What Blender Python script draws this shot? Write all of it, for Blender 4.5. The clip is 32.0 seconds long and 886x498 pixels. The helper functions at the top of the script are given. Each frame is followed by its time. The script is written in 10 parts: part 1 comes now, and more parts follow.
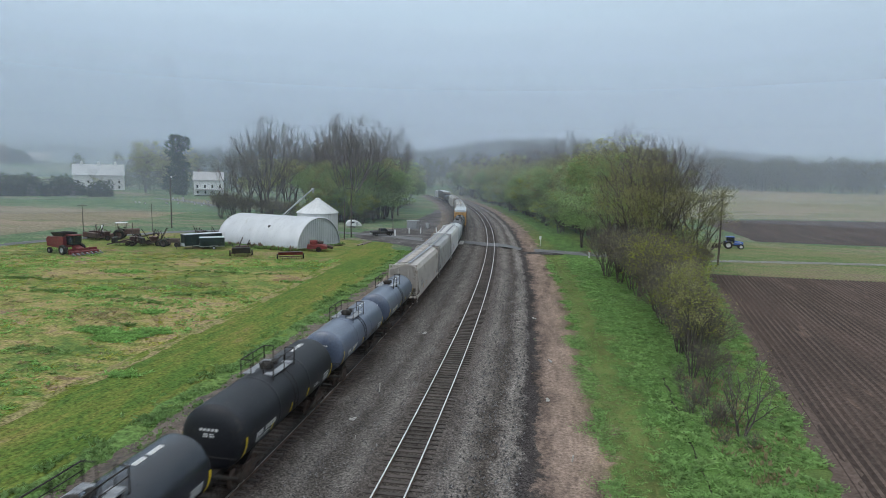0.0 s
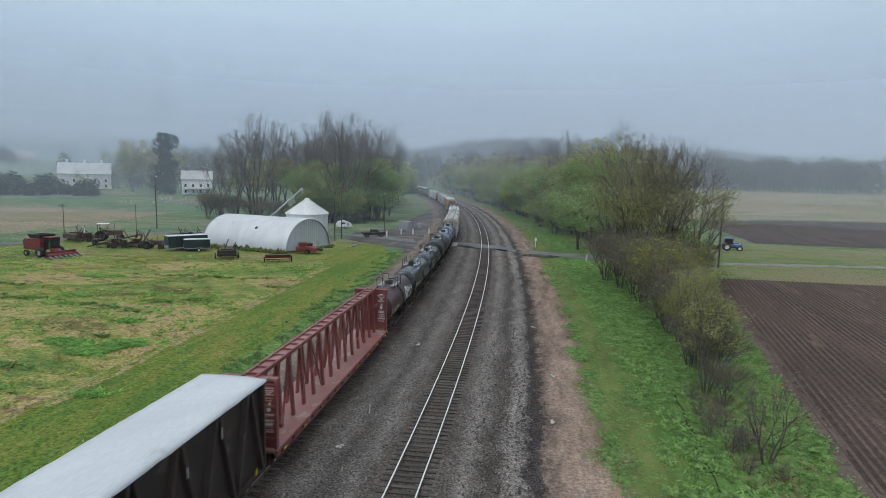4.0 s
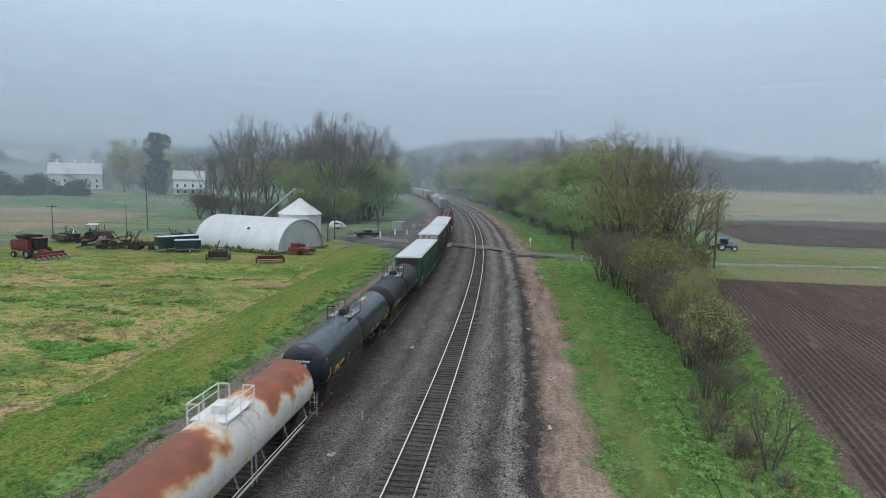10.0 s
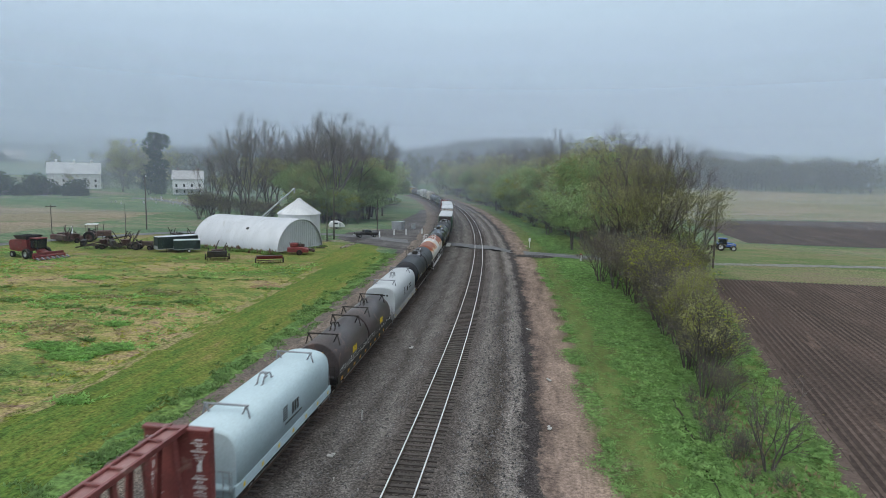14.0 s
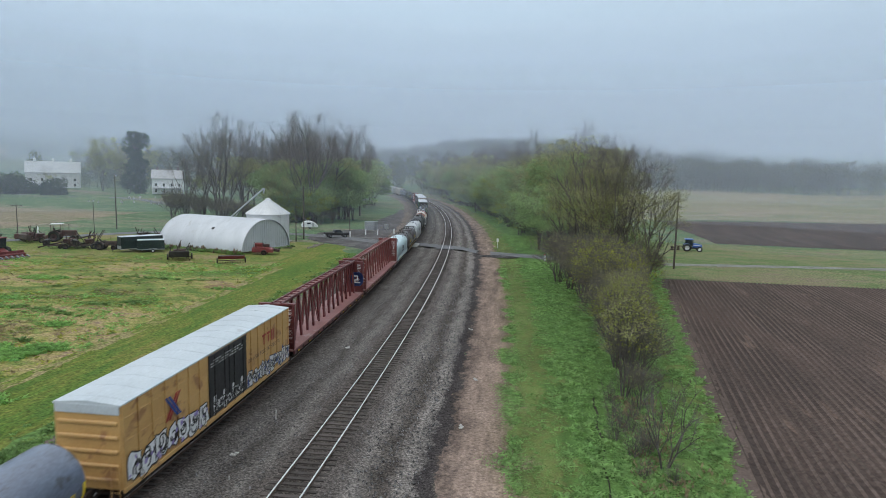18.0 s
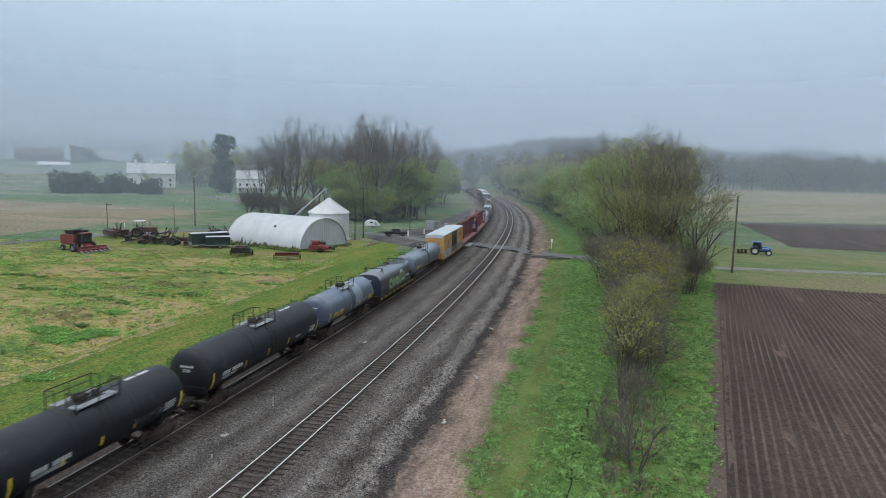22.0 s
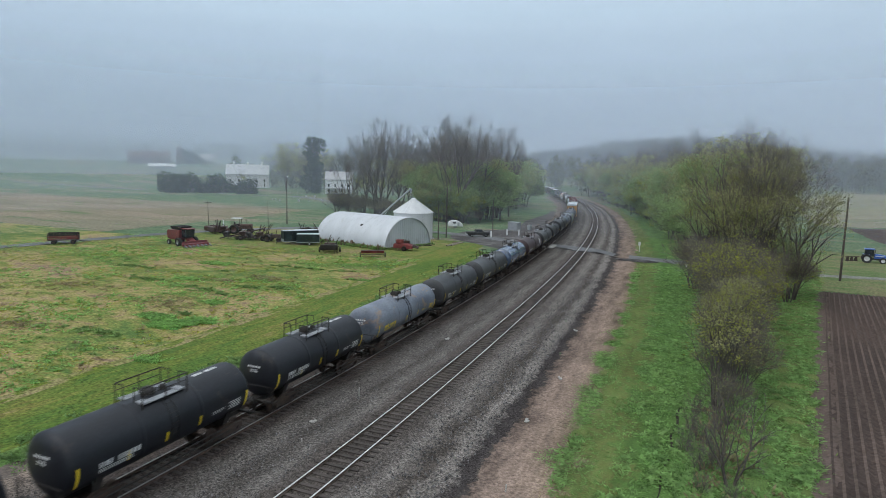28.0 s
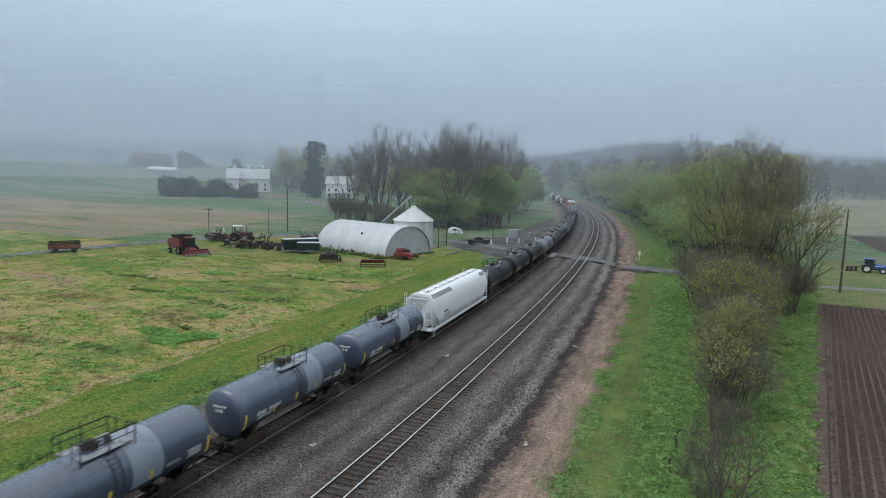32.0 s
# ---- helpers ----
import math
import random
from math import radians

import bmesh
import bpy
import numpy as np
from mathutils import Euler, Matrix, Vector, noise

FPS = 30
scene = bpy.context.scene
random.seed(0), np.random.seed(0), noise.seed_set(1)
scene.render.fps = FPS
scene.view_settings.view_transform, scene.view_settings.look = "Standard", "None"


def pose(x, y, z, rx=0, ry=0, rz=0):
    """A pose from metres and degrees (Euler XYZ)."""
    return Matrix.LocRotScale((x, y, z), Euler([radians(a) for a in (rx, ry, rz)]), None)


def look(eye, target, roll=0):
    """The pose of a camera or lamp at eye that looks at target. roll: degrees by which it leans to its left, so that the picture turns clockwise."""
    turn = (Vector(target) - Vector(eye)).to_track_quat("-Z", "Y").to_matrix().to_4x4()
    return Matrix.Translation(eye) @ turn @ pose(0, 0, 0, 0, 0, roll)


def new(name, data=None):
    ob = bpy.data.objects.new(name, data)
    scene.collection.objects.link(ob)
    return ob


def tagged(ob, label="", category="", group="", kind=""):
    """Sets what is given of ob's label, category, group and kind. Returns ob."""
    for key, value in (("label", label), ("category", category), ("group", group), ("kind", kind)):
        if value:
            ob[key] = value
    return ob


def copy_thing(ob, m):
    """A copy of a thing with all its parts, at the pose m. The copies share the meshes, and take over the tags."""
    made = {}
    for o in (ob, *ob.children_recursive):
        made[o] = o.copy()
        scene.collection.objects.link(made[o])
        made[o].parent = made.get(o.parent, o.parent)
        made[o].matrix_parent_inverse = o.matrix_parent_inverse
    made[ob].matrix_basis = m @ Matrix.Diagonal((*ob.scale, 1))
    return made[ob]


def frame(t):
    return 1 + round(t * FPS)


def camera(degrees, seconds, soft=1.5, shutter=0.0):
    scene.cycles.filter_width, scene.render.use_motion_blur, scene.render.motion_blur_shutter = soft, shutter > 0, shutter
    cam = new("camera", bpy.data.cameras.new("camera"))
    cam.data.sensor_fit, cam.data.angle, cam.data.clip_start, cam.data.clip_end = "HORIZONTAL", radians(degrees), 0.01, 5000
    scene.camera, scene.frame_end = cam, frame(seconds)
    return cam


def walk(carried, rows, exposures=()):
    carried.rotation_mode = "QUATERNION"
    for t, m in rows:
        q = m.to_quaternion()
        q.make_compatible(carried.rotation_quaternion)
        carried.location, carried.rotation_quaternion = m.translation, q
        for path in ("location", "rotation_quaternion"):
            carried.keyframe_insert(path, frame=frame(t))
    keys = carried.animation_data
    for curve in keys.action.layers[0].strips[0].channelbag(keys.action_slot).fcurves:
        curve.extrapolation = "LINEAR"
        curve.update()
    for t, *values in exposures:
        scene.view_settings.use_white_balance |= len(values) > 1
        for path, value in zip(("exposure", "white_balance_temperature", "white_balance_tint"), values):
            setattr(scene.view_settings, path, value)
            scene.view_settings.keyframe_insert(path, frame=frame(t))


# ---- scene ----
cam = camera(72.1, 32.0, 0.7, 0.3)
PATH = [
    (0, (7.629, -4.727, 14.775), (7.242, -2.78, 14.529), 1.1),
    (0.5, (7.406, -4.131, 14.796), (7.021, -2.183, 14.552), 1.2),
    (1, (7.271, -3.597, 14.822), (6.887, -1.65, 14.577), 1.2),
    (1.5, (7.155, -3.125, 14.86), (6.772, -1.177, 14.615), 1.2),
    (2, (7.034, -2.707, 14.894), (6.652, -0.759, 14.647), 1.2),
    (2.5, (6.92, -2.299, 14.909), (6.542, -0.351, 14.661), 1.2),
    (3, (6.87, -1.932, 14.922), (6.496, 0.017, 14.674), 1.2),
    (3.5, (6.789, -1.625, 14.951), (6.421, 0.325, 14.702), 1.2),
    (5.5, (6.485, -0.694, 14.986), (6.143, 1.261, 14.739), 1.2),
    (6, (6.467, -0.504, 14.985), (6.126, 1.451, 14.737), 1.2),
    (6.5, (6.413, -0.39, 14.996), (6.072, 1.565, 14.748), 1.3),
    (7, (6.417, -0.371, 14.99), (6.077, 1.584, 14.741), 1.3),
    (7.5, (6.425, -0.369, 14.98), (6.084, 1.586, 14.731), 1.2),
    (8, (6.43, -0.366, 14.97), (6.09, 1.589, 14.721), 1.2),
    (8.5, (6.47, -0.376, 14.951), (6.13, 1.579, 14.702), 1.2),
    (9, (6.484, -0.367, 14.937), (6.143, 1.588, 14.689), 1.2),
    (9.5, (6.485, -0.372, 14.934), (6.144, 1.583, 14.686), 1.2),
    (10, (6.482, -0.372, 14.932), (6.141, 1.583, 14.684), 1.2),
    (10.5, (6.465, -0.356, 14.929), (6.124, 1.599, 14.681), 1.2),
    (11, (6.48, -0.375, 14.936), (6.139, 1.58, 14.688), 1.2),
    (11.5, (6.469, -0.396, 14.947), (6.128, 1.559, 14.699), 1.2),
    (12, (6.433, -0.436, 14.963), (6.094, 1.519, 14.715), 1.2),
    (12.5, (6.411, -0.463, 14.974), (6.072, 1.492, 14.726), 1.2),
    (13, (6.401, -0.474, 14.982), (6.063, 1.481, 14.734), 1.2),
    (13.5, (6.404, -0.462, 14.983), (6.066, 1.494, 14.734), 1.2),
    (14, (6.447, -0.402, 14.982), (6.109, 1.554, 14.733), 1.2),
    (14.5, (6.603, -0.317, 14.976), (6.271, 1.639, 14.727), 1.1),
    (16.5, (8.55, -0.191, 15.057), (8.245, 1.77, 14.809), 1.3),
    (17, (9.076, -0.031, 15.022), (8.77, 1.93, 14.775), 1.3),
    (17.5, (9.96, 0.069, 15.044), (9.652, 2.029, 14.797), 1.3),
    (18, (11.281, -0.002, 15.196), (10.973, 1.958, 14.948), 1.4),
    (18.5, (12.577, -0.084, 15.367), (12.263, 1.876, 15.117), 1.5),
    (19, (13.368, -0.124, 15.463), (13.037, 1.832, 15.211), 1.4),
    (19.5, (13.961, -0.136, 15.488), (13.595, 1.814, 15.235), 1.3),
    (20, (14.71, -0.057, 15.487), (14.3, 1.884, 15.233), 1.2),
    (20.5, (15.653, 0.011, 15.491), (15.204, 1.943, 15.236), 1.2),
    (21, (16.606, 0.145, 15.504), (16.124, 2.07, 15.248), 1.2),
    (21.5, (17.247, 0.227, 15.515), (16.725, 2.141, 15.26), 1.3),
    (22, (17.411, 0.233, 15.505), (16.843, 2.133, 15.249), 1.2),
    (22.5, (17.372, 0.24, 15.549), (16.757, 2.126, 15.292), 1.2),
    (23, (17.35, 0.23, 15.548), (16.693, 2.101, 15.29), 1.2),
    (23.5, (17.354, 0.201, 15.484), (16.669, 2.062, 15.226), 1.2),
    (24, (17.302, 0.157, 15.402), (16.597, 2.011, 15.146), 1.2),
    (24.5, (17.209, 0.105, 15.324), (16.485, 1.952, 15.068), 1.2),
    (25, (17.144, 0.043, 15.246), (16.4, 1.882, 14.991), 1.3),
    (25.5, (17.124, 0.016, 15.185), (16.359, 1.847, 14.931), 1.2),
    (27.5, (17.158, 0.035, 15.147), (16.343, 1.843, 14.892), 1.3),
    (28, (17.203, 0.062, 15.144), (16.385, 1.869, 14.889), 1.3),
    (28.5, (17.227, 0.092, 15.171), (16.407, 1.898, 14.915), 1.2),
    (29, (17.228, 0.108, 15.301), (16.407, 1.914, 15.046), 1.3),
    (29.5, (17.214, 0.14, 15.497), (16.393, 1.946, 15.242), 1.3),
    (30, (17.201, 0.138, 15.725), (16.38, 1.944, 15.47), 1.3),
    (30.5, (17.174, 0.122, 15.932), (16.354, 1.929, 15.678), 1.3),
    (31, (17.167, 0.108, 16.142), (16.347, 1.915, 15.889), 1.3),
    (31.5, (17.209, 0.102, 16.357), (16.389, 1.909, 16.106), 1.4),
    (32, (17.216, 0.122, 16.524), (16.396, 1.929, 16.276), 1.4),
]
walk(cam, [(t, look(eye, target, roll)) for t, eye, target, roll in PATH], ((0.0, 0.0), (3.0, 0.0), (6.0, -0.13), (8.0, -0.08), (10.0, 0.05), (14.0, 0.03), (18.0, 0.05), (23.0, 0.08), (28.0, 0.0), (29.5, -0.04), (30.0, -0.12), (31.0, -0.13), (32.0, -0.03)))

# ---- world, sun, exposure ----
world = bpy.data.worlds.new("overcast_sky")
scene.world = world
world.use_nodes = True
wn, wl = world.node_tree.nodes, world.node_tree.links
bg = wn["Background"]
sky = wn.new("ShaderNodeTexSky")
sky.sky_type, sky.sun_disc = "NISHITA", False
sky.sun_elevation, sky.sun_rotation = radians(48), radians(150)
sky.dust_density, sky.air_density, sky.ozone_density = 6.0, 1.5, 1.0
wco = wn.new("ShaderNodeTexCoord")
wsep = wn.new("ShaderNodeSeparateXYZ")
wl.new(wco.outputs["Generated"], wsep.inputs[0])
wramp = wn.new("ShaderNodeValToRGB")
wramp.color_ramp.elements[0].position, wramp.color_ramp.elements[0].color = 0.0, (3.55, 4.5, 5.65, 1)
wramp.color_ramp.elements[1].position, wramp.color_ramp.elements[1].color = 1.0, (11.9, 12.6, 13.0, 1)
e = wramp.color_ramp.elements.new(0.1)
e.color = (4.3, 5.6, 7.1, 1)
e = wramp.color_ramp.elements.new(0.3)
e.color = (6.05, 7.7, 9.2, 1)
wl.new(wsep.outputs["Z"], wramp.inputs[0])
wnoise = wn.new("ShaderNodeTexNoise")
wnoise.inputs["Scale"].default_value, wnoise.inputs["Detail"].default_value = 2.2, 5.0
wmap = wn.new("ShaderNodeMapping")
wmap.inputs["Scale"].default_value = (1, 1, 4)
wl.new(wco.outputs["Generated"], wmap.inputs[0])
wl.new(wmap.outputs[0], wnoise.inputs["Vector"])
wcl = wn.new("ShaderNodeMapRange")
wcl.inputs["From Min"].default_value, wcl.inputs["From Max"].default_value = 0.3, 0.7
wcl.inputs["To Min"].default_value, wcl.inputs["To Max"].default_value = 0.97, 1.03
wl.new(wnoise.outputs[0], wcl.inputs[0])
wmul = wn.new("ShaderNodeVectorMath")
wmul.operation = "SCALE"
wl.new(wramp.outputs[0], wmul.inputs[0])
wside = wn.new("ShaderNodeMapRange")
wside.inputs["From Min"].default_value, wside.inputs["From Max"].default_value = -0.6, 0.6
wside.inputs["To Min"].default_value, wside.inputs["To Max"].default_value = 1.10, 0.96
wl.new(wsep.outputs["X"], wside.inputs[0])
wboth = wn.new("ShaderNodeMath")
wboth.operation = "MULTIPLY"
wl.new(wcl.outputs[0], wboth.inputs[0])
wl.new(wside.outputs[0], wboth.inputs[1])
wl.new(wboth.outputs[0], wmul.inputs["Scale"])
wmix = wn.new("ShaderNodeMix")
wmix.data_type = "RGBA"
wmix.inputs["Factor"].default_value = 0.94
wl.new(sky.outputs[0], wmix.inputs["A"])
wl.new(wmul.outputs[0], wmix.inputs["B"])
wl.new(wmix.outputs["Result"], bg.inputs["Color"])
bg.inputs["Strength"].default_value = 0.1
sun = new("sun", bpy.data.lights.new("sun", "SUN"))
sun.data.energy, sun.data.angle, sun.data.color = 0.9, radians(30), (1.0, 0.97, 0.93)
sun.matrix_world = look((-60, -100, 140), (0, 0, 0))


# ---- materials ----
def material(name, c1, c2, rough=0.7, metal=0.0, scale=1.0, fine=18.0, bump=0.15, stretch=(1, 1, 1), c3=None, third=0.6, space="Object",
             jitter=0.0, grain=0.35, width=0.12, stones=0.0, bands=None, lean=None):
    """Two colours mixed by a broad noise, a third one in stains, grained by a fine noise that also gives the relief."""
    m = bpy.data.materials.new(name)
    m.use_nodes = True
    n, l = m.node_tree.nodes, m.node_tree.links
    b = n["Principled BSDF"]
    b.inputs["Roughness"].default_value, b.inputs["Metallic"].default_value = rough, metal
    if space == "World":
        b.inputs["Specular IOR Level"].default_value = 0.12
        co = n.new("ShaderNodeNewGeometry").outputs["Position"]
    else:
        co = n.new("ShaderNodeTexCoord").outputs["Object"]
    mp = n.new("ShaderNodeMapping")
    mp.inputs["Scale"].default_value = stretch
    l.new(co, mp.inputs[0])

    def noise_at(sc, detail, off, plain=False):
        t = n.new("ShaderNodeTexNoise")
        t.inputs["Scale"].default_value, t.inputs["Detail"].default_value = sc, detail
        t.inputs["Distortion"].default_value = off
        l.new(co if plain else mp.outputs[0], t.inputs["Vector"])
        return t.outputs[0]

    def ramp(v, a, z):
        r = n.new("ShaderNodeMapRange")
        r.inputs["From Min"].default_value, r.inputs["From Max"].default_value = a, z
        l.new(v, r.inputs[0])
        return r.outputs[0]

    def mix(f, a, z):
        x = n.new("ShaderNodeMix")
        x.data_type = "RGBA"
        l.new(f, x.inputs["Factor"])
        for k, v in (("A", a), ("B", z)):
            if isinstance(v, tuple):
                x.inputs[k].default_value = (*v, 1)
            else:
                l.new(v, x.inputs[k])
        return x.outputs["Result"]

    if bands:
        add = None
        for sc, wt in ((scale, 0.42), (scale * 4.5, 0.33), (scale * 18, 0.25)):
            w = n.new("ShaderNodeMath")
            w.operation = "MULTIPLY_ADD"
            l.new(noise_at(sc, 5, 0.5), w.inputs[0])
            w.inputs[1].default_value = wt
            if add:
                l.new(add, w.inputs[2])
            else:
                w.inputs[2].default_value = 0.0
            add = w.outputs[0]
        if lean:
            sy = n.new("ShaderNodeSeparateXYZ")
            l.new(co, sy.inputs[0])
            ly, la = n.new("ShaderNodeMapRange"), n.new("ShaderNodeMath")
            ly.inputs["From Min"].default_value, ly.inputs["From Max"].default_value = lean[:2]
            ly.inputs["To Min"].default_value, ly.inputs["To Max"].default_value = lean[2:]
            l.new(sy.outputs["Y"], ly.inputs[0])
            l.new(add, la.inputs[0])
            l.new(ly.outputs[0], la.inputs[1])
            add = la.outputs[0]
        cr = n.new("ShaderNodeValToRGB")
        cr.color_ramp.elements[0].position, cr.color_ramp.elements[0].color = bands[0][0], (*bands[0][1], 1)
        cr.color_ramp.elements[1].position, cr.color_ramp.elements[1].color = bands[-1][0], (*bands[-1][1], 1)
        for at, cc in bands[1:-1]:
            cr.color_ramp.elements.new(at).color = (*cc, 1)
        l.new(add, cr.inputs[0])
        col = cr.outputs[0]
    else:
        col = mix(ramp(noise_at(scale, 4, 0.3), 0.5 - width, 0.5 + width), c1, c2)
    if c3:
        col = mix(ramp(noise_at(scale * 2.3, 5, 0.8), third, third + 0.08), col, c3)
    fn = noise_at(fine, 3, 0.0, space == "World")
    g = n.new("ShaderNodeMapRange")
    g.inputs["From Min"].default_value, g.inputs["From Max"].default_value = 0.3, 0.7
    g.inputs["To Min"].default_value, g.inputs["To Max"].default_value = 1 - grain, 1 + grain
    l.new(fn, g.inputs[0])
    factor = g.outputs[0]
    if stones:
        vo = n.new("ShaderNodeTexVoronoi")
        vo.inputs["Scale"].default_value = stones
        l.new(co, vo.inputs["Vector"])
        sp = n.new("ShaderNodeSeparateColor")
        l.new(vo.outputs["Color"], sp.inputs[0])
        st = n.new("ShaderNodeMapRange")
        st.inputs["To Min"].default_value, st.inputs["To Max"].default_value = 0.4, 1.7
        l.new(sp.outputs[0], st.inputs[0])
        ms = n.new("ShaderNodeMath")
        ms.operation = "MULTIPLY"
        l.new(factor, ms.inputs[0])
        l.new(st.outputs[0], ms.inputs[1])
        factor = ms.outputs[0]
    if jitter:
        oi = n.new("ShaderNodeObjectInfo")
        j = n.new("ShaderNodeMapRange")
        j.inputs["To Min"].default_value, j.inputs["To Max"].default_value = 1 - jitter, 1 + jitter
        l.new(oi.outputs["Random"], j.inputs[0])
        mu = n.new("ShaderNodeMath")
        mu.operation = "MULTIPLY"
        l.new(factor, mu.inputs[0])
        l.new(j.outputs[0], mu.inputs[1])
        factor = mu.outputs[0]
    sc = n.new("ShaderNodeVectorMath")
    sc.operation = "SCALE"
    l.new(col, sc.inputs[0])
    l.new(factor, sc.inputs["Scale"])
    l.new(sc.outputs[0], b.inputs["Base Color"])
    if bump:
        bp = n.new("ShaderNodeBump")
        bp.inputs["Strength"].default_value, bp.inputs["Distance"].default_value = bump, 0.6 / fine
        l.new(fn, bp.inputs["Height"])
        l.new(bp.outputs[0], b.inputs["Normal"])
    return m


M = {}


def mat(key, *a, **k):
    M[key] = material(key, *a, **k)
    return M[key]


# ground
mat("meadow", (0.243, 0.233, 0.065), (0.121, 0.174, 0.039), 0.95, scale=0.075, fine=4.0, bump=0.9, space="World", grain=0.5, stretch=(0.7, 1.25, 1), lean=(45.0, 95.0, -0.008, 0.028),
    bands=((0.395, (0.215, 0.150, 0.105)), (0.432, (0.310, 0.238, 0.125)), (0.465, (0.290, 0.244, 0.104)), (0.497, (0.240, 0.228, 0.076)), (0.525, (0.172, 0.200, 0.056)), (0.555, (0.124, 0.172, 0.046)), (0.600, (0.082, 0.142, 0.038))))
mat("mown", (0.106, 0.140, 0.016), (0.153, 0.156, 0.023), 0.95, scale=0.16, fine=5.0, bump=0.8, space="World", grain=0.5, stretch=(1.5, 0.3, 1),
    bands=((0.330, (0.210, 0.155, 0.090)), (0.415, (0.168, 0.165, 0.045)), (0.470, (0.130, 0.157, 0.036)), (0.520, (0.104, 0.150, 0.030)), (0.565, (0.072, 0.130, 0.027))))
mat("lawn", (0.123, 0.163, 0.037), (0.157, 0.178, 0.044), 0.95, scale=0.1, fine=5.0, bump=0.8, space="World", grain=0.5,
    bands=((0.42, (0.224, 0.178, 0.094)), (0.46, (0.179, 0.184, 0.056)), (0.50, (0.140, 0.168, 0.045)), (0.55, (0.112, 0.158, 0.040)), (0.6, (0.090, 0.143, 0.037))))
mat("straw_line", (0.27, 0.21, 0.125), (0.2, 0.19, 0.075), 0.95, scale=0.35, fine=5.0, bump=0.8, space="World", grain=0.55, stretch=(1.2, 0.5, 1), c3=(0.11, 0.15, 0.025), third=0.5)
mat("verge", (0.095, 0.175, 0.053), (0.12, 0.19, 0.055), 0.95, scale=0.25, fine=3.0, bump=0.9, space="World", grain=0.55, c3=(0.12, 0.165, 0.03), third=0.6)
mat("lush", (0.085, 0.225, 0.060), (0.105, 0.235, 0.064), 0.95, scale=0.5, fine=4.0, bump=0.9, space="World", grain=0.4, c3=(0.14, 0.22, 0.062), third=0.62)
mat("gravel_grey", (0.15, 0.145, 0.145), (0.09, 0.087, 0.088), 0.9, scale=1.1, fine=7.0, bump=1.0, space="World", grain=0.6, stretch=(1, 0.12, 1), stones=14.0)
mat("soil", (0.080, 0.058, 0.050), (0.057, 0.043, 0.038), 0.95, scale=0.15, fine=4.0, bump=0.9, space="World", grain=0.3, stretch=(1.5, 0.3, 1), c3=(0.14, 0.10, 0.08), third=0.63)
mat("dirt", (0.165, 0.137, 0.118), (0.115, 0.096, 0.085), 0.95, scale=0.5, fine=6.0, bump=0.7, space="World", grain=0.4, c3=(0.09, 0.08, 0.074), third=0.57, stretch=(1.2, 0.3, 1))
mat("bare_earth", (0.235, 0.158, 0.085), (0.185, 0.130, 0.070), 0.95, scale=0.8, fine=6.0, bump=0.7, space="World", grain=0.4)
mat("weathered_wood", (0.27, 0.225, 0.18), (0.18, 0.15, 0.125), 0.9, scale=1.2, fine=14, bump=0.4, stretch=(4, 0.4, 4))
mat("soil_wet", (0.035, 0.028, 0.024), (0.022, 0.018, 0.016), 0.9, scale=0.8, fine=6.0, bump=0.9, space="World", grain=0.5)
mat("soil_pale", (0.126, 0.095, 0.082), (0.088, 0.068, 0.059), 0.95, scale=0.35, fine=4.0, bump=0.9, space="World", grain=0.25, stretch=(1.5, 0.25, 1))
mat("gravel_pale", (0.23, 0.225, 0.215), (0.165, 0.165, 0.15), 0.9, scale=0.4, fine=6.0, bump=0.6, space="World", grain=0.4, c3=(0.12, 0.15, 0.06), third=0.6)
mat("asphalt", (0.165, 0.168, 0.175), (0.115, 0.117, 0.122), 0.85, scale=0.3, fine=12.0, bump=0.4, space="World", grain=0.25)
mat("lot", (0.12, 0.113, 0.113), (0.065, 0.06, 0.06), 0.9, scale=0.2, fine=5.0, bump=0.8, space="World", grain=0.6, c3=(0.16, 0.15, 0.145), third=0.6)
mat("pasture", (0.085, 0.15, 0.062), (0.115, 0.165, 0.066), 0.95, scale=0.018, fine=1.5, bump=0.5, space="World", grain=0.5, stretch=(0.6, 1.6, 1),
    bands=((0.42, (0.195, 0.175, 0.126)), (0.46, (0.153, 0.175, 0.102)), (0.50, (0.107, 0.16, 0.082)), (0.54, (0.088, 0.145, 0.072)), (0.58, (0.070, 0.13, 0.066))))
mat("stubble", (0.255, 0.205, 0.145), (0.18, 0.165, 0.105), 0.95, scale=0.03, fine=1.5, bump=0.4, space="World", grain=0.45, stretch=(0.6, 2.0, 1), c3=(0.11, 0.15, 0.065), third=0.58)
mat("tan_field", (0.225, 0.20, 0.135), (0.165, 0.175, 0.10), 0.95, scale=0.025, fine=1.5, bump=0.3, space="World", grain=0.3, stretch=(0.5, 1.8, 1), c3=(0.25, 0.205, 0.15), third=0.56)


